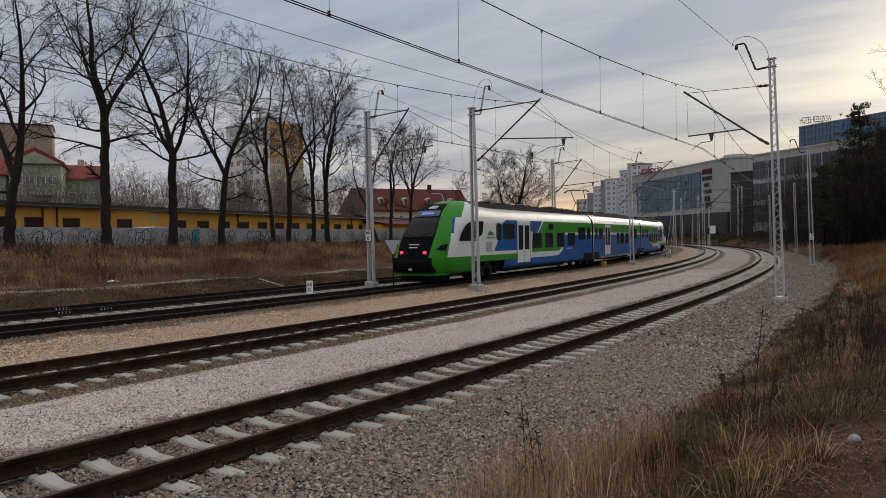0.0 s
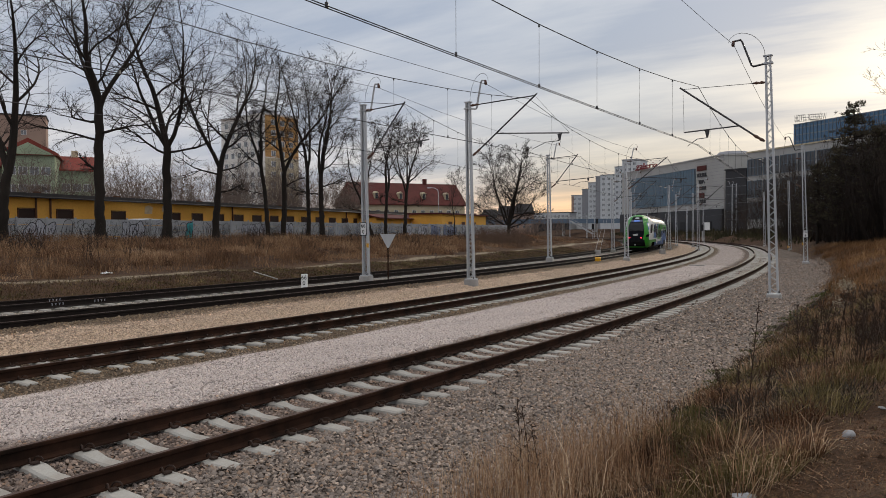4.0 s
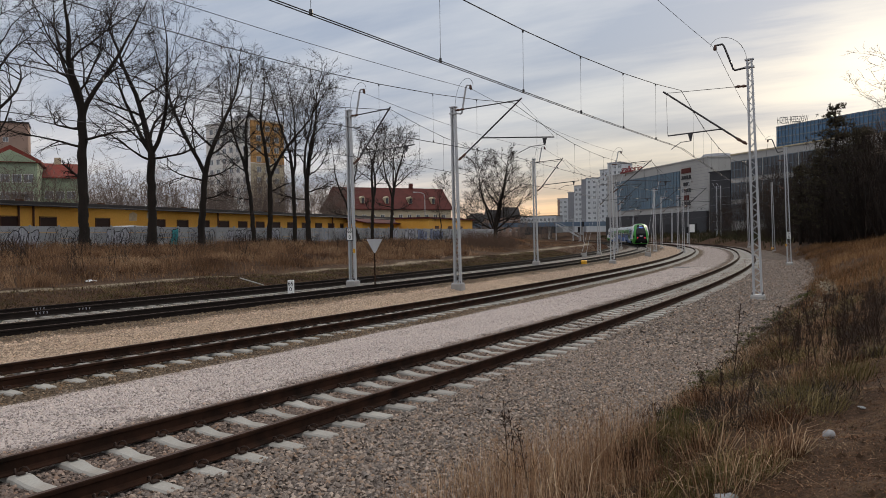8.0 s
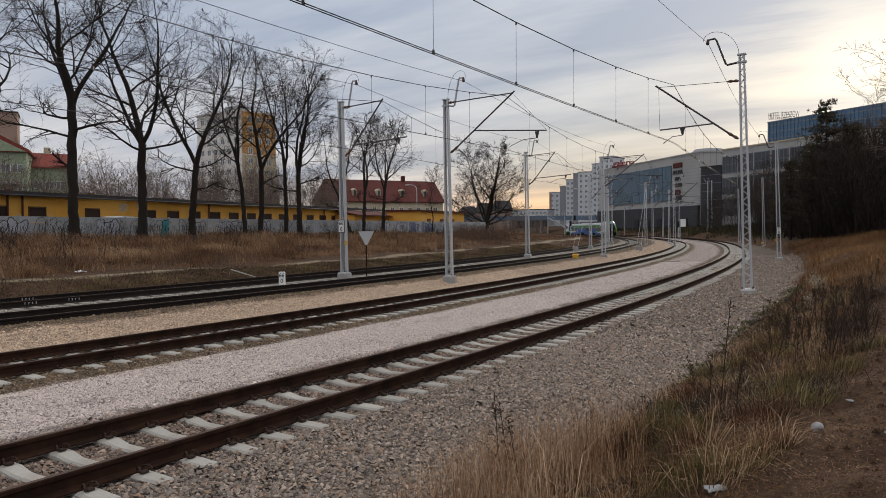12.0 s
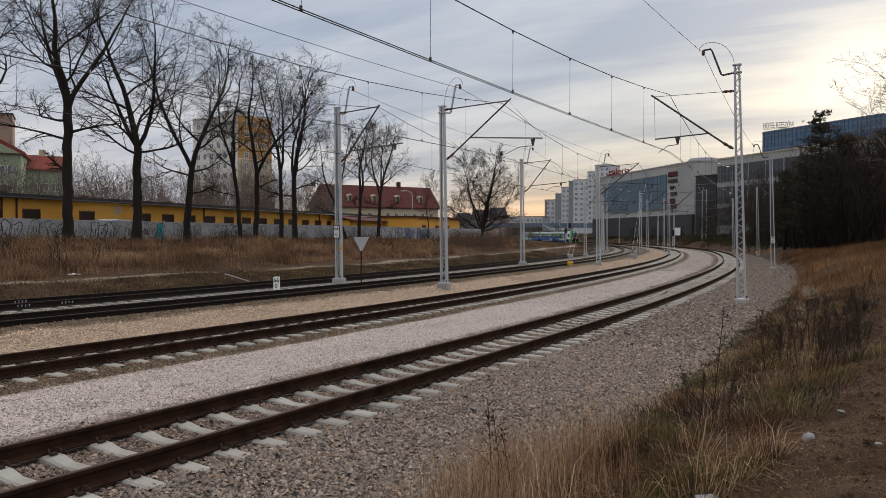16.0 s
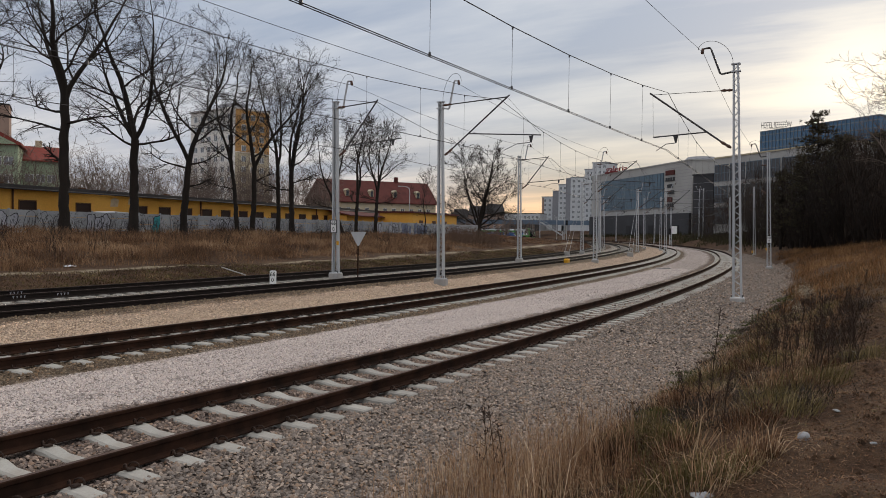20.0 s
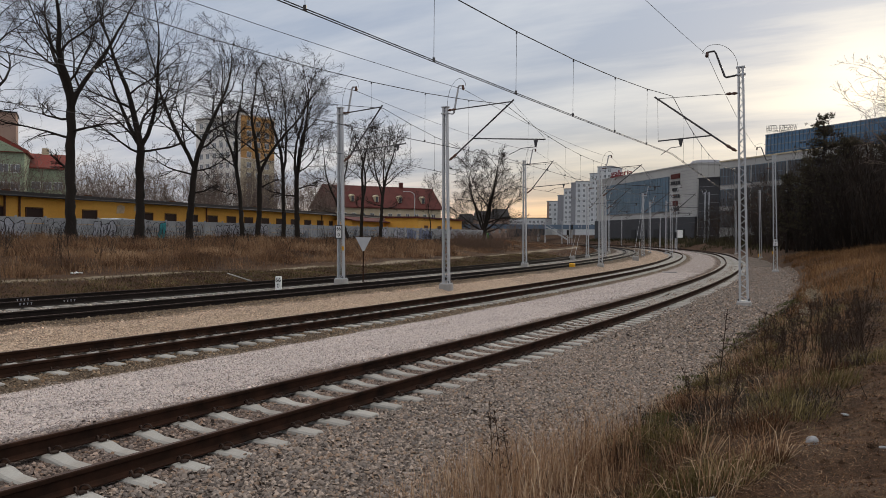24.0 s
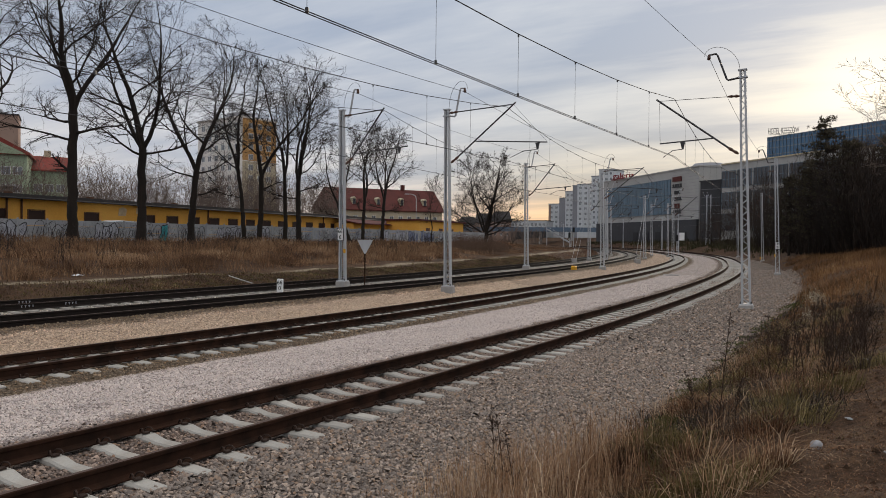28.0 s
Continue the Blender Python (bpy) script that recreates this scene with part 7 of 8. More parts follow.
# brush on the left bank
def left_brush():
    p, s, l, rng = scatter(150000, 4, 150, 25.4, 66, 3, 0.5, 6000)
    ok = (fence_side(p) > 0.3) & (l > 25.7 + 0.6 * np.sin(s * 0.6)) & (p[:, 1] > 12)
    p, s, l = keep(ok, p, s, l)
    n = len(p)
    tall = 0.45 + 0.35 * np.sin(s * 0.21 + 1.0) * np.sin(l * 0.3) + 0.5 * rng.random(n)
    h = np.clip(tall * np.clip((l - 25.0) / 3.0, 0.35, 1.0), 0.2, 1.5)
    h = h * (1 - 0.78 * np.clip((s - 78) / 14, 0, 1) * np.clip((37 - l) / 4, 0, 1))
    blades("dry_brush", p, h, rng.uniform(0.004, 0.013, n), rng.normal(0, 0.45, (n, 2)), RUSSET, "russet dead grass and brush covering the bank", "brush", 31)
    p, s, l, rng = scatter(76000, 8, 95, 18.9, 23.5, 8, 0.5, 4500)
    n = len(p)
    blades("verge_grass", p, rng.uniform(0.04, 0.20, n), rng.uniform(0.004, 0.012, n), rng.normal(0, 0.8, (n, 2)), BANK, "short dead grass on the track verge", "grass", 32)
    p, s, l, rng = scatter(46000, 90, 200, 18.9, 46, 9, 0.7, 3800)
    p, s, l = keep((fence_side(p) > 0.3) & ((np.abs(l - 24.3 - 0.3 * np.sin(s * 0.4)) > 1.3) | (s > 150)), p, s, l)
    n = len(p)
    blades("mound_grass", p, rng.uniform(0.06, 0.30, n), rng.uniform(0.006, 0.016, n), rng.normal(0, 0.7, (n, 2)), RUSTY, "rough dark brown grass on the low mound by the far tracks", "grass", 36)
    # dark bare shrubs standing out of the brush
    rs = random.Random(77)
    sh = Shape()
    for i in range(260):
        s1, l1 = rs.uniform(6, 120), rs.uniform(29, 56)
        q = along(s1, l1)
        if (q.x - FENCE_A.x) * FENCE_DIR.y - (q.y - FENCE_A.y) * FENCE_DIR.x < 0.5:
            continue
        z = ground_z(q.x, q.y)
        for k in range(7):
            d = Vector((rs.gauss(0, 0.35), rs.gauss(0, 0.35), 1)).normalized() * rs.uniform(0.8, 2.3)
            b0 = Vector((q.x + rs.gauss(0, 0.25), q.y + rs.gauss(0, 0.25), z))
            sh.tube([b0, b0 + d], [0.012, 0.004], 3, caps=False)
            for _ in range(3):
                e = b0 + d * rs.uniform(0.4, 0.9)
                sh.tube([e, e + Vector((rs.gauss(0, 0.3), rs.gauss(0, 0.3), rs.uniform(0.15, 0.5)))], [0.007, 0.003], 3, caps=False)
    solid("bank_shrubs", sh, TWIG, "dark bare stems standing in the brush", "shrubs", kind="stuff")
    sh = Shape()
    for i in range(110):
        az1, d1 = rs.uniform(0.2, 4.3), rs.uniform(86, 106)
        q = polar(az1, d1)
        z = ground_z(q.x, q.y)
        for k in range(9):
            d = Vector((rs.gauss(0, 0.3), rs.gauss(0, 0.3), 1)).normalized() * rs.uniform(1.0, 2.3)
            b0 = Vector((q.x + rs.gauss(0, 0.35), q.y + rs.gauss(0, 0.35), z - 0.05))
            sh.tube([b0, b0 + d], [0.011, 0.004], 3, caps=False)
            for _ in range(4):
                e = b0 + d * rs.uniform(0.3, 0.95)
                sh.tube([e, e + Vector((rs.gauss(0, 0.25), rs.gauss(0, 0.25), rs.uniform(0.15, 0.5)))], [0.007, 0.003], 3, caps=False)
    solid("bush_thicket", sh, BUSH, "brown bare bushes at the end of the fence", "bushes", kind="stuff")


left_brush()


def patchy(s, l, f=1.0):
    """A slow uneven pattern between 0 and 1."""
    return np.clip(0.5 + 0.34 * np.sin(s * 0.83 * f + 1.7 * np.sin(l * 1.1 * f)) + 0.3 * np.sin(l * 2.3 * f + 1.3 * np.sin(s * 0.57 * f)), 0, 1)


def tufts(name, s, l, count, h0, h1, radius, mat, label, seed, out=0.6, w0=0.0016, w1=0.0036, category="grass"):
    """Tussocks: blades that lean away from the middle of each tuft."""
    rng = np.random.default_rng(seed)
    s, l = np.asarray(s, float), np.asarray(l, float)
    i = rng.integers(0, len(s), count * len(s))
    size = rng.uniform(0.6, 1.25, len(s))[i]
    a, r = rng.uniform(0, 2 * np.pi, len(i)), np.sqrt(rng.random(len(i)))
    off = np.stack([np.cos(a), np.sin(a)], 1) * r[:, None]
    turn_ = np.interp(s, S, TURN)
    x = (np.interp(s, S, LINE_X) - l * np.sin(turn_))[i] + off[:, 0] * radius * size
    y = (np.interp(s, S, LINE_Y) + l * np.cos(turn_))[i] + off[:, 1] * radius * size
    ss, ll = where(x, y)
    ok = (np.hypot(x, y) > 2.4)
    p = np.stack([x, y, height(ss, ll)], 1)[ok]
    n = len(p)
    h = (rng.uniform(h0, h1, len(i)) * size * (1.1 - 0.5 * r))[ok]
    lean = (off * out)[ok] * rng.uniform(0.3, 1.3, (n, 1)) + rng.normal(0, 0.30, (n, 2))
    return blades(name, p, h, rng.uniform(w0, w1, n), lean, mat, label, category, seed + 1)


def brush_clumps():
    """Rounded clumps of dead stems that stand out of the brush."""
    rng0 = np.random.default_rng(93)
    s, l = rng0.uniform(8, 110, 420), 26.2 + 24 * rng0.random(420) ** 1.3
    p = np.array([tuple(along(a, b)) for a, b in zip(s, l)])
    ok = (fence_side(p) > 0.9) & ((s < 74) | (l > 36))
    s, l = s[ok], l[ok]
    half = len(s) // 2
    tufts("dark_brush_clumps", s[:half], l[:half], 190, 0.3, 0.9, 0.85, RUSTY, "dark red-brown clumps of dead stems on the bank", 97, 0.8, 0.003, 0.009, "brush")
    tufts("brush_clumps", s[half:], l[half:], 150, 0.35, 1.0, 0.75, RUSSET, "rounded clumps of russet dead stems on the bank", 95, 0.8, 0.003, 0.009, "brush")


brush_clumps()


def right_bank():
    far_enough = lambda p, d=2.2: np.hypot(p[:, 0], p[:, 1]) > d
    rng0 = np.random.default_rng(91)
    # low mat of dead and olive grass over dark soil
    p, s, l, rng = scatter(120000, 0.5, 40, -16, -4.35, 11, 0.15, 5200)
    edge = -4.3 - 0.5 * (0.5 + 0.5 * np.sin(s * 1.1 + 2.0 * np.sin(s * 0.37)))
    bare = np.clip((-l - 6.6 - 0.3 * np.sin(s * 0.9)) / 0.5, 0, 1) * np.clip((19 - s) / 5, 0, 1)
    p, s, l, bare = keep(far_enough(p) & (l < edge) & (rng.random(len(s)) > bare * 0.72), p, s, l, bare)
    n = len(p)
    h = rng.uniform(0.02, 0.17, n) * (1 - 0.75 * bare) * (0.25 + 1.2 * patchy(s, l, 1.4))
    blades("dead_grass", p, h, rng.uniform(0.0016, 0.0036, n), rng.normal(0, 0.9, (n, 2)), BANK, "matted dead and olive grass over dark soil on the bank", "grass", 33)
    # half-green tussocks
    ts = np.concatenate([[9.3, 9.7, 9.0, 7.0, 7.3, 6.7, 14.2, 11.0, 12.6], rng0.uniform(7.5, 22, 58)])
    tl = np.concatenate([[-6.55, -6.35, -6.75, -6.5, -6.25, -6.2, -5.8, -6.9, -7.3], rng0.uniform(-6.9, -4.9, 58)])
    tufts("green_tufts", ts, tl, 330, 0.10, 0.36, 0.30, GREENISH, "tussocks of half-green grass among the dead grass", 34, 0.75, 0.0018, 0.0040)
    # mossy grass along the edge of the stones
    ms = np.concatenate([[14.5, 13.6, 15.5, 21.5, 23.0, 24.5, 27.5, 29.0, 12.0, 10.6, 16.8, 18.4], rng0.uniform(9, 34, 26)])
    ml = np.concatenate([[-4.6, -4.75, -4.5, -4.35, -4.4, -4.5, -4.5, -4.55, -4.9, -5.2, -4.7, -4.6], -4.5 - np.abs(rng0.normal(0, 0.45, 26))])
    tufts("mossy_grass", ms, ml, 700, 0.03, 0.12, 0.42, MOSS, "low bright green mossy grass at the edge of the stones", 46, 0.5, 0.002, 0.005)
    # pale straw tussocks
    tufts("grass_bunches", rng0.uniform(6.3, 21, 66), rng0.uniform(-6.9, -4.7, 66), 85, 0.16, 0.50, 0.19, REED, "bunches of pale leaning dead grass", 38, 1.1, 0.0018, 0.0040)
    # rust-brown tussocks
    tufts("rusty_tufts", np.concatenate([[8.5, 8.3, 8.8, 9.2], rng0.uniform(7, 26, 46)]), np.concatenate([[-5.05, -5.25, -4.95, -5.2], rng0.uniform(-7.0, -4.7, 46)]), 300, 0.12, 0.42, 0.26, RUSTY, "rust-brown dead tussocks on the bank", 48, 0.7)
    # tall pale reed grass by the stones
    p, s, l, rng = scatter(2100, 6.3, 8.9, -5.6, -3.6, 13, 0.22, 60)
    p, s, l, hs = keep(far_enough(p, 3.0), p, s, l, rng.uniform(0.35, 1.0, len(s)) * np.clip(1.2 - np.abs(l + 4.8) / 2.2, 0.45, 1))
    n = len(p)
    blades("tall_dry_grass", p, hs, rng.uniform(0.0014, 0.0032, n), rng.normal(0, 0.2, (n, 2)), REED, "tall pale dry grass at the edge of the stones", "grass", 35)
    # orange-brown hump further on
    p, s, l, rng = scatter(90000, 21, 95, -24, -5.0, 15, 0.35, 3600)
    p, s, l = keep(l < -5.1 - 0.5 * np.sin(s * 0.5), p, s, l)
    n = len(p)
    blades("russet_grass", p, rng.uniform(0.2, 0.75, n) * np.clip((s - 18) / 8, 0.3, 1) * (0.5 + 0.7 * patchy(s, l, 0.5)), rng.uniform(0.003, 0.008, n), rng.normal(0, 0.5, (n, 2)), HUMP, "orange-brown dead grass on the hump beside the line", "grass", 37)
    # dead leaves and stalks lying on the bare soil
    p, s, l, rng = scatter(75000, 4, 20, -10.2, -6.3, 18, 0.12, 6000)
    p, s, l = keep(far_enough(p), p, s, l)
    n = len(p)
    blades("leaf_litter", p + np.array([0, 0, 0.006]), rng.uniform(0.005, 0.020, n), rng.uniform(0.0015, 0.0065, n), rng.normal(0, 1.3, (n, 2)), LITTER, "dead leaves and stalks on bare soil", "leaf litter", 39)
    # straw lying flat
    p, s, l, rng = scatter(26000, 2, 20, -10, -5.6, 28, 0.22, 520)
    p, s, l = keep(far_enough(p), p, s, l)
    n = len(p)
    blades("lying_straw", p + np.array([0, 0, 0.008]), rng.uniform(0.012, 0.05, n), rng.uniform(0.0008, 0.0017, n), rng.normal(0, 1.1, (n, 2)), RUSSET, "straw lying flat on the soil", "straw", 45)
    # clods and crumbs on the trodden soil
    p, s, l, rng = scatter(5200, 4.5, 18, -9.5, -6.4, 29, 0.3, 260)
    p, s, l = keep(far_enough(p, 3.0), p, s, l)
    n = len(p)
    r = 0.008 + 0.028 * rng.random(n) ** 3
    a = rng.uniform(0, 6.283, n)
    ring = np.stack([np.stack([np.cos(a + k * 1.571) * rng.uniform(0.7, 1.2, n), np.sin(a + k * 1.571) * rng.uniform(0.7, 1.2, n), -0.4 * np.ones(n)], 1) for k in range(4)] + [np.stack([rng.normal(0, 0.2, n), rng.normal(0, 0.2, n), rng.uniform(0.5, 0.8, n)], 1)], 1)
    V = (p[:, None] + ring * r[:, None, None]).reshape(-1, 3)
    faces = [(5 * k + i, 5 * k + (i + 1) % 4, 5 * k + 4) for k in range(n) for i in range(4)]
    me = bpy.data.meshes.new("soil_clods")
    me.from_pydata(V.tolist(), [], faces)
    me.materials.append(CLOD)
    solid("soil_clods", me, None, "small clods and crumbs on the trodden soil", "soil", kind="stuff")
    # inside of the thicket on the bank: lifted near-black blades paint its shade
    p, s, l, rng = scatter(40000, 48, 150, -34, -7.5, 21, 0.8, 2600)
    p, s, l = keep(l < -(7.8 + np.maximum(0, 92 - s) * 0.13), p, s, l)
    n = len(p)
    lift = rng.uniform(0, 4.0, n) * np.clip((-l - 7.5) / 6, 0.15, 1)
    blades("thicket_growth", p + np.stack([0 * lift, 0 * lift, lift], 1), rng.uniform(0.6, 2.2, n), rng.uniform(0.012, 0.05, n), rng.normal(0, 0.35, (n, 2)), THICKET, "dark loose blades filling the thicket, the shade inside it put into their colour", "thicket", 41)
    # its taller bare crowns, bush by bush
    rng = np.random.default_rng(51)
    m = 330
    az, dist = np.radians(rng.uniform(22.3, 38.0, m)), rng.uniform(68, 112, m)
    top = np.interp(np.degrees(az), [22, 23.5, 25, 26, 28, 30, 38], [0.075, 0.105, 0.128, 0.145, 0.150, 0.138, 0.13]) * dist * rng.uniform(0.66, 1.0, m)
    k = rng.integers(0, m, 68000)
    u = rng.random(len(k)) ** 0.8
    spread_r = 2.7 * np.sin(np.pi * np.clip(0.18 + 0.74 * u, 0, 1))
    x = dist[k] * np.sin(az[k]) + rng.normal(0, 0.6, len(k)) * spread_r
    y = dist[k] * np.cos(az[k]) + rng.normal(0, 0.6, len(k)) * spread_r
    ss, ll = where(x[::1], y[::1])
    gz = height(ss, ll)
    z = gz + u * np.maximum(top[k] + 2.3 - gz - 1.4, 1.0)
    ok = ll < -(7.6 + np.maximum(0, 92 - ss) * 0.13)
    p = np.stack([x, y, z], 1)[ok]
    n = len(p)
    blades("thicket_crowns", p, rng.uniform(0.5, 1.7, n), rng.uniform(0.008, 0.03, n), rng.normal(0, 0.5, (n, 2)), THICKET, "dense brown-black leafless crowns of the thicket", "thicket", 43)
    # bare trees in front of the far offices
    m = 150
    az, dist = np.radians(rng.uniform(18.2, 24.5, m)), rng.uniform(150, 215, m)
    top = np.interp(np.degrees(az), [18, 19.5, 21, 23, 24.5], [0.03, 0.055, 0.075, 0.088, 0.095]) * dist * rng.uniform(0.5, 1.0, m)
    k = rng.integers(0, m, 22000)
    u = rng.random(len(k)) ** 0.7
    spread_r = 3.0 * np.sin(np.pi * np.clip(0.15 + 0.78 * u, 0, 1))
    x = dist[k] * np.sin(az[k]) + rng.normal(0, 0.6, len(k)) * spread_r
    y = dist[k] * np.cos(az[k]) + rng.normal(0, 0.6, len(k)) * spread_r
    ss, ll = where(x, y)
    p = np.stack([x, y, height(ss, ll) + u * top[k]], 1)[ll < -8.5]
    n = len(p)
    blades("far_thicket", p, rng.uniform(0.7, 2.2, n), rng.uniform(0.010, 0.035, n), rng.normal(0, 0.45, (n, 2)), THICKET, "leafless brown trees before the offices", "thicket", 44)
    # dark low clumps at the edge of the stones, near-black for contrast
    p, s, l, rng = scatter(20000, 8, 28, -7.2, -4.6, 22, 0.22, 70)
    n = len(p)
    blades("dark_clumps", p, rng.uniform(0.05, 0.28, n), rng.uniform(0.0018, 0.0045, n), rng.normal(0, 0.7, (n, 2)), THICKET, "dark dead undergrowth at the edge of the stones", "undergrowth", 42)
    # dark rough growth beyond the bend
    p, s, l, rng = scatter(26000, 120, 330, -60, -5.5, 19, 1.2, 900)
    n = len(p)
    blades("dark_growth", p, rng.uniform(0.4, 1.6, n), rng.uniform(0.03, 0.09, n), rng.normal(0, 0.35, (n, 2)), FAR_GREEN, "dark green-brown growth beyond the bend", "brush", 40)


SCRAP = material("dirty_white_scrap", (0.42, 0.42, 0.43), 0.8, vary=0.5, scale=14, fine=60, bump=0.2)
CLOD = material("soil_clod", (0.10, 0.060, 0.038), 0.95, vary=0.4, scale=3, fine=30, bump=0.3, per_island=0.6, spec=0.05)
LITTER = leaf_material("leaf_litter", [(0.0, (0.03, 0.014, 0.008)), (0.4, (0.10, 0.048, 0.026)), (0.72, (0.20, 0.11, 0.06)), (1.0, (0.40, 0.27, 0.17))], trans=0.1, patch_scale=0.9)
# brown-black of the bare crowns; in the thicket's fill also its inner shade
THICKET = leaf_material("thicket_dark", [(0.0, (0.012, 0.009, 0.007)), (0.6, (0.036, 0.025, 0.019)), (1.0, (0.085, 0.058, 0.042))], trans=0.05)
FAR_GREEN = leaf_material("far_growth", [(0.0, (0.015, 0.016, 0.008)), (0.5, (0.04, 0.038, 0.018)), (1.0, (0.09, 0.07, 0.035))])
right_bank()


def weed(x, y, h, seed, plume=False):
    rs = random.Random(seed)
    z = ground_z(x, y)
    w = thing("dead_weed", "dry brown weed with a pale seed head" if plume else "dead brown branching weed stalk", "weed", pose(x, y, z - 0.02), "dead weeds")
    top = Vector((rs.gauss(0, 0.16) * h, rs.gauss(0, 0.16) * h, h))
    part("stem", Shape().tube([(0, 0, 0), top * 0.5 + Vector((rs.gauss(0, 0.02), 0, 0)), top], [0.0065, 0.005, 0.003], 5), WEED, w)
    sh = Shape()
    for k in range(14):
        t = rs.uniform(0.25, 1.0)
        q = top * t
        d = Vector((rs.gauss(0, 0.5), rs.gauss(0, 0.5), rs.uniform(0.5, 1.0))).normalized() * h * rs.uniform(0.10, 0.28) * (1.25 - t)
        sh.tube([q, q + d], [0.003, 0.0012], 3, caps=False)
        for j in range(4):
            e = q + d * rs.uniform(0.3, 1.0)
            sh.tube([e, e + Vector((rs.gauss(0, 0.03), rs.gauss(0, 0.03), rs.uniform(0, 0.05)))], [0.004, 0.0015], 3, caps=False)
    part("shoot_growth", sh, WEED, w, kind="stuff")
    if plume:
        V, F = [], []
        for k in range(160):
            q = top + Vector((rs.gauss(0, 0.06), rs.gauss(0, 0.06), rs.gauss(0, 0.05)))
            d = Vector((rs.gauss(0, 1), rs.gauss(0, 1), rs.gauss(0, 1))).normalized() * 0.022
            e = Vector((rs.gauss(0, 1), rs.gauss(0, 1), rs.gauss(0, 1))).normalized() * 0.012
            o = len(V)
            V += [tuple(q), tuple(q + d), tuple(q + d * 0.5 + e)]
            F.append((o, o + 1, o + 2))
        part("seed_head", Shape().add(V, F), SEED, w, "pale fluffy seed head", kind="stuff")


SEED = leaf_material("seed_fluff", [(0.0, (0.30, 0.25, 0.18)), (1.0, (0.55, 0.49, 0.38))])
rs = random.Random(9)
for i, (s, l, h, pl) in enumerate(((8.8, -6.07, 1.3, False), (8.7, -5.95, 0.75, False), (8.95, -6.2, 0.6, False), (13.8, -6.4, 1.05, True), (13.9, -6.55, 1.0, True), (14.1, -6.75, 0.95, True), (13.7, -6.3, 0.9, True), (9.5, -5.2, 0.45, False), (7.6, -4.3, 0.95, False), (7.8, -4.1, 1.05, False), (7.4, -4.6, 0.8, False), (10.4, -5.5, 0.5, False), (12.0, -5.2, 0.5, False))):
    q = along(s, l)
    weed(q.x, q.y, h, 200 + i, pl)
for i in range(46):
    q = along(rs.uniform(11.3, 15.0), rs.uniform(-7.25, -6.1))
    weed(q.x, q.y, rs.uniform(0.45, 1.0), 300 + i)
for i in range(16):
    q = along(rs.uniform(15.0, 22.0), rs.uniform(-7.3, -5.2))
    weed(q.x, q.y, rs.uniform(0.4, 0.85), 400 + i)


def litter(x, y, r, seed, label, mat):
    """A flat crumpled scrap: a dented sheet with folds, lying on the ground."""
    rs = random.Random(seed)
    n = 7
    top, low = [], []
    for j in range(n):
        for i in range(n):
            u, v = 2 * i / (n - 1) - 1, 2 * j / (n - 1) - 1
            q = 1 - 0.25 * rs.random() * max(abs(u), abs(v))
            z = 0.22 * r * rs.random() + 0.18 * r * (1 - max(abs(u), abs(v)))
            top.append((u * r * q, v * r * 0.6 * q, z + 0.006))
            low.append((u * r * q, v * r * 0.6 * q, z))
    grid = [(j * n + i, j * n + i + 1, (j + 1) * n + i + 1, (j + 1) * n + i) for j in range(n - 1) for i in range(n - 1)]
    sh = Shape().add(top, grid).add(low, [tuple(reversed(f)) for f in grid])
    solid("litter", sh, mat, label, "litter", pose(x, y, ground_z(x, y) + 0.015, 0, 0, rs.uniform(0, 90)), "litter on the bank")


for s, l, r, lab, mat in ((6.5, -6.53, 0.09, "crumpled white plastic bag in the grass", SCRAP), (13.2, -7.23, 0.07, "scrap of white paper on the bank", SCRAP), (8.9, -7.22, 0.04, "scrap of white paper on the bank", SCRAP), (7.3, -7.55, 0.03, "scrap of white paper on the bank", SCRAP)):
    q = along(s, l)
    litter(q.x, q.y, r, int(s * 10), lab, mat)
q = along(7.7, -7.06)
solid("field_stone", Shape().loft([[(0.050 * f * math.cos(a) * (1 + 0.12 * math.sin(3 * a)), 0.040 * f * math.sin(a), z * 0.6) for a in [k * math.pi / 5 for k in range(10)]] for f, z in ((0.8, -0.03), (1.0, 0.02), (0.95, 0.06), (0.6, 0.095), (0.2, 0.105))]), SCRAP, "grey rounded stone lying on the bare soil", "stone", pose(q.x, q.y, ground_z(q.x, q.y)), smooth=True)
for s, l, r in ((16.5, 27.0, 0.5), (17.3, 27.4, 0.35), (24.0, 26.8, 0.3)):
    q = along(s, l)
    litter(q.x, q.y, r, int(s * 7), "pale rubble and rags beside the dirt path", CLOTH_WHITE)
q = along(29, 20.4)
solid("fallen_pole", Shape().tube([(-0.75, 0, 0.25), (0.75, 0.2, 0.6)], 0.03, 6), OLD_CONCRETE, "pale pole lying on the verge", "pole", pose(q.x, q.y, ground_z(q.x, q.y) - 0.1, 0, 0, 150))


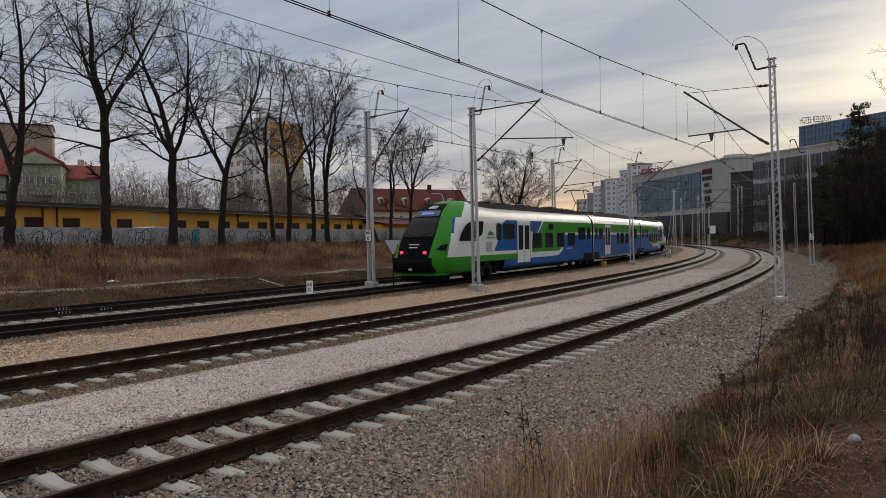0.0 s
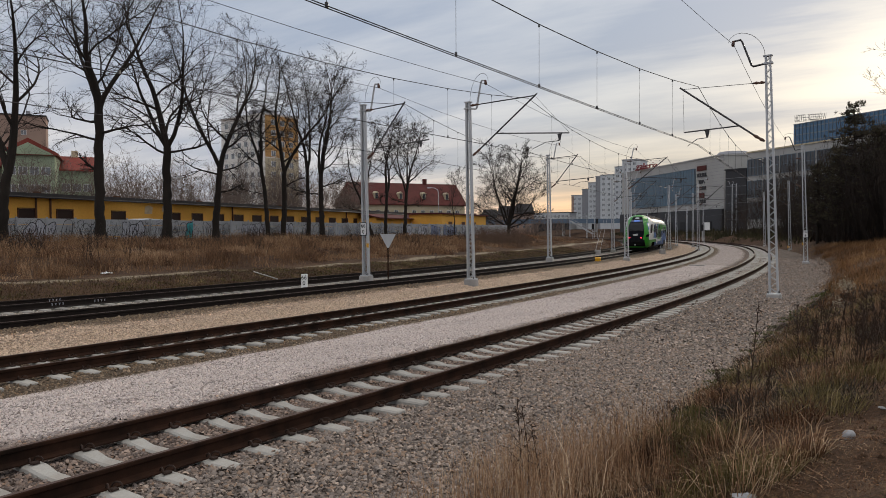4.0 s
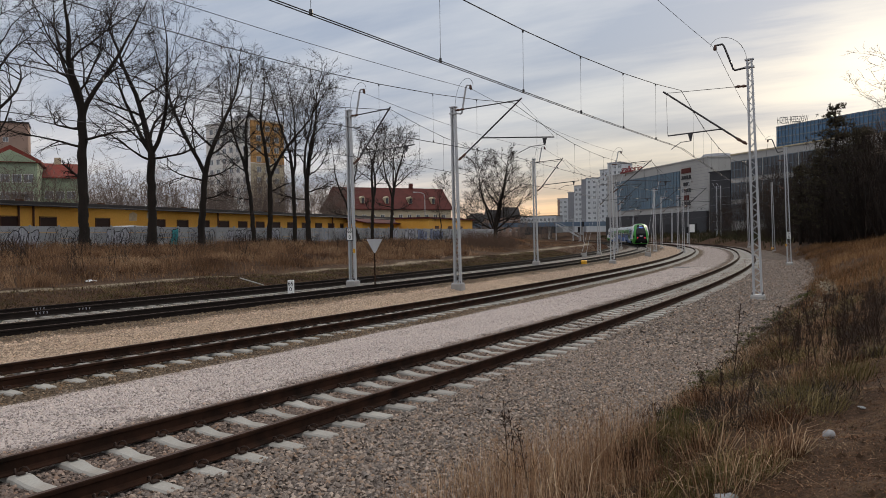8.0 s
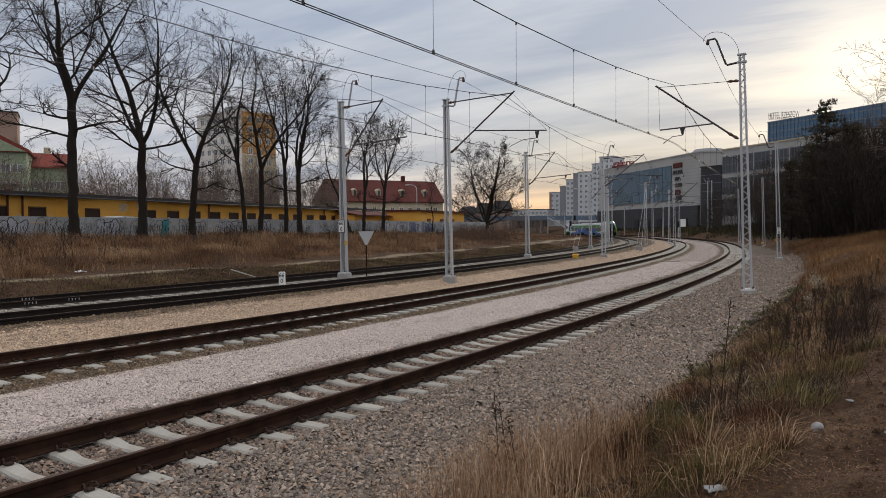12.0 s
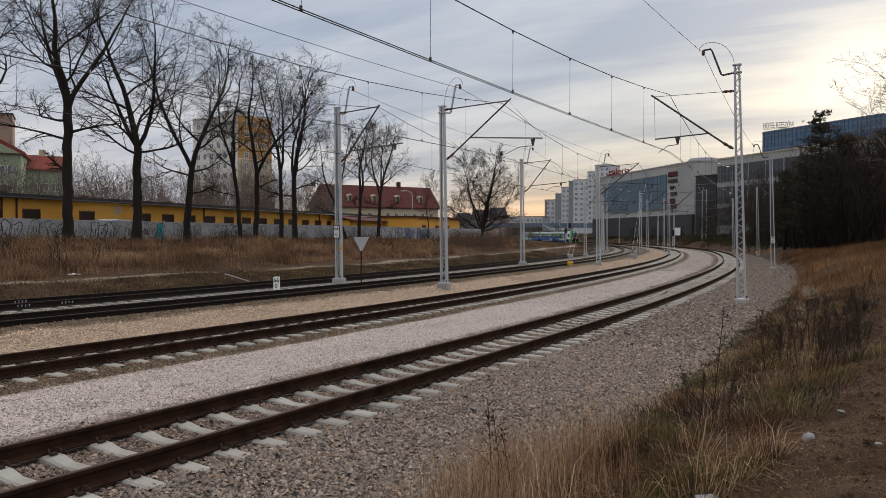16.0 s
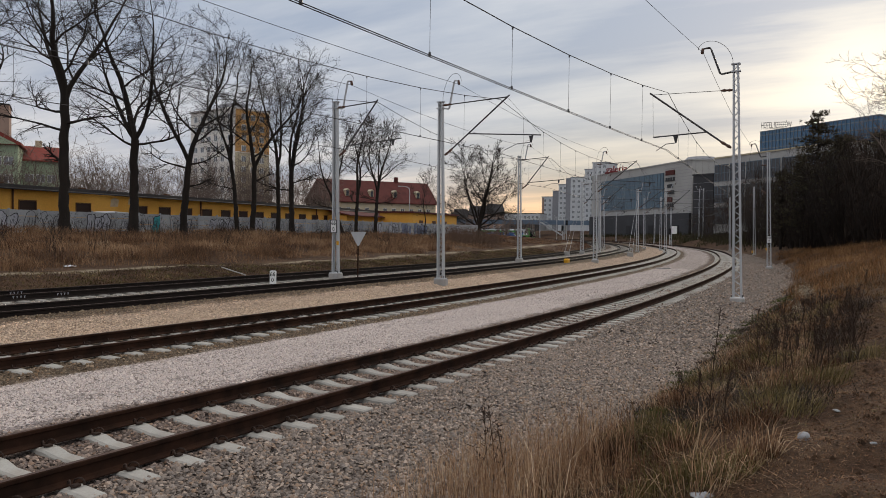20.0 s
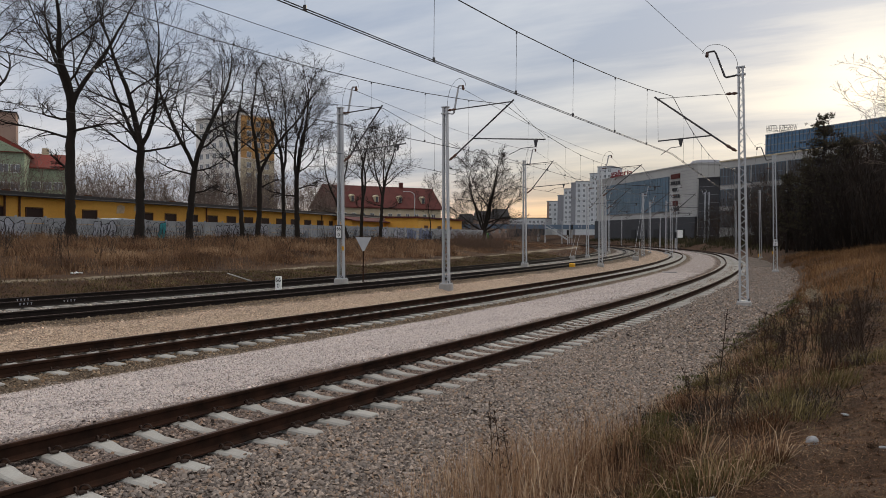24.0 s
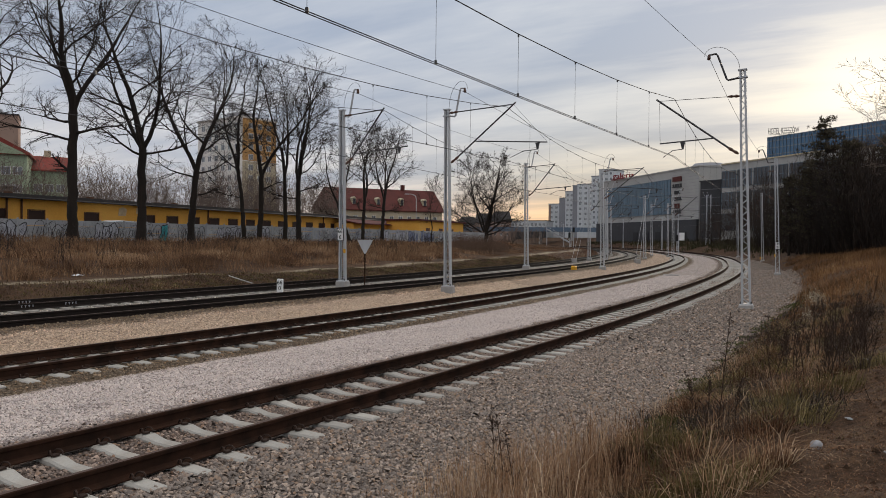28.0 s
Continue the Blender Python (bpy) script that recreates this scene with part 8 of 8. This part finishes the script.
def loose_stones(name, n, s0, s1, l0, l1, r0, r1, seed, label, fade=0.0, mat=None):
    """Angular stones lying on the bed, as one sheet of separate lumps."""
    rng = np.random.default_rng(seed)
    s, l = rng.uniform(s0, s1, n), rng.uniform(l0, l1, n)
    if fade:
        s = s0 + (s1 - s0) * rng.random(n) ** fade
    a = np.interp(s, S, TURN)
    x, y = np.interp(s, S, LINE_X) - l * np.sin(a), np.interp(s, S, LINE_Y) + l * np.cos(a)
    r = rng.uniform(r0, r1, n) * (0.7 + 0.6 * rng.random(n) ** 2)
    z = np.maximum(bed_height(l) + bed_wave(s, l), np.where(l < -4.0, height(s, l), -9.0)) + r * rng.uniform(-0.1, 0.55, n)
    # keep the sleepers and rails clear
    phase = np.mod(s + 19.85 + 0.3, 0.6) - 0.3
    on_sleeper = (np.abs(l) < 1.2) & (np.abs(phase) < 0.115)
    on_sleeper |= (np.abs(l - 6.66) < 1.2) & (np.abs(np.mod(s + 1.8 + 0.3, 0.6) - 0.3) < 0.10)
    on_rail = (np.abs(np.abs(l) - 0.7535) < 0.10) | (np.abs(np.abs(l - 6.66) - 0.7535) < 0.09)
    ok = ~(on_sleeper | on_rail)
    x, y, z, r, s, l = x[ok], y[ok], z[ok], r[ok], s[ok], l[ok]
    n = len(x)
    corner = np.array([(0.95, 0.55, -0.35), (-0.55, 0.9, -0.35), (-1.0, -0.5, -0.35), (0.5, -0.95, -0.35), (0.42, 0.05, 0.62), (-0.35, 0.22, 0.70), (-0.1, -0.42, 0.60)])
    tri = np.array([(0, 1, 5), (0, 5, 4), (1, 2, 5), (2, 3, 6), (2, 6, 5), (3, 0, 4), (3, 4, 6), (4, 5, 6)])
    a1, a2, a3 = rng.uniform(0, 6.283, n), rng.normal(0, 0.5, n), rng.normal(0, 0.5, n)
    q = np.stack([np.cos(a2 / 2) * np.cos(a3 / 2), np.sin(a2 / 2), np.sin(a3 / 2), 0 * a1], 1)
    q = np.stack([q[:, 0] * np.cos(a1 / 2), q[:, 1] * np.cos(a1 / 2) - q[:, 2] * np.sin(a1 / 2), q[:, 2] * np.cos(a1 / 2) + q[:, 1] * np.sin(a1 / 2), q[:, 0] * np.sin(a1 / 2)], 1)
    q /= np.linalg.norm(q, axis=1, keepdims=True)
    w_, x_, y_, z_ = q.T
    R = np.stack([np.stack([1 - 2 * (y_ ** 2 + z_ ** 2), 2 * (x_ * y_ - z_ * w_), 2 * (x_ * z_ + y_ * w_)], -1), np.stack([2 * (x_ * y_ + z_ * w_), 1 - 2 * (x_ ** 2 + z_ ** 2), 2 * (y_ * z_ - x_ * w_)], -1), np.stack([2 * (x_ * z_ - y_ * w_), 2 * (y_ * z_ + x_ * w_), 1 - 2 * (x_ ** 2 + y_ ** 2)], -1)], 1)
    pts = corner[None] * (1 + rng.normal(0, 0.2, (n, 7, 3))) * np.stack([rng.uniform(0.8, 1.25, n), rng.uniform(0.7, 1.0, n), rng.uniform(0.6, 1.0, n)], 1)[:, None]
    pts = np.einsum("nij,nkj->nki", R, pts) * r[:, None, None]
    V = (pts + np.stack([x, y, z], 1)[:, None]).reshape(-1, 3)
    me = bpy.data.meshes.new(name)
    me.vertices.add(7 * n)
    me.vertices.foreach_set("co", V.astype(np.float32).ravel())
    loops = (np.arange(n)[:, None, None] * 7 + tri[None]).ravel()
    me.loops.add(len(loops))
    me.loops.foreach_set("vertex_index", loops.astype(np.int32))
    me.polygons.add(8 * n)
    me.polygons.foreach_set("loop_start", (np.arange(8 * n) * 3).astype(np.int32))
    me.update(calc_edges=True)
    me.validate()
    me.materials.append(mat or LOOSE)
    me.shade_smooth()
    put_uv(me, np.repeat(np.stack([s, l], 1), 7, axis=0))
    return solid(name, me, None, label, "ballast stones", kind="stuff")


loose_stones("ballast_stones", 52000, 3.5, 18, -5.0, -1.0, 0.018, 0.034, 1, "coarse grey-brown ballast stones beside the near track")
loose_stones("ballast_stones", 24000, 2.5, 20, -1.0, 0.95, 0.018, 0.034, 2, "coarse ballast stones between the near rails")
loose_stones("ballast_stones", 32000, 18, 78, -4.9, 1.6, 0.028, 0.050, 3, "ballast stones further along the near track", fade=1.6)
loose_stones("pale_stones", 62000, 3.0, 26, 1.75, 4.9, 0.014, 0.026, 4, "pale pinkish gravel between the tracks", fade=1.15, mat=GRAVEL)
loose_stones("ballast_stones", 9500, 2.5, 26, 0.9, 1.95, 0.018, 0.034, 9, "brown ballast stones along the edge of the pale gravel", fade=1.2)
loose_stones("pale_stones", 14000, 26, 60, 1.75, 4.9, 0.022, 0.036, 14, "pale pinkish gravel further along the tracks", fade=1.5, mat=GRAVEL)
loose_stones("beige_stones", 24000, 6, 40, 7.9, 10.4, 0.016, 0.030, 5, "beige gravel between the tracks", fade=1.25, mat=GRAVEL)
loose_stones("ballast_stones", 14000, 5, 34, 4.9, 7.9, 0.020, 0.036, 6, "brown ballast stones under the second track", fade=1.3)
loose_stones("ballast_stones", 8000, 8, 46, 10.2, 11.75, 0.02, 0.036, 7, "grey-brown ballast stones beside the old track", fade=1.2)
loose_stones("pale_stones", 7000, 8, 46, 13.8, 16.2, 0.02, 0.034, 8, "pale ballast stones between the old tracks", fade=1.2)


motions()
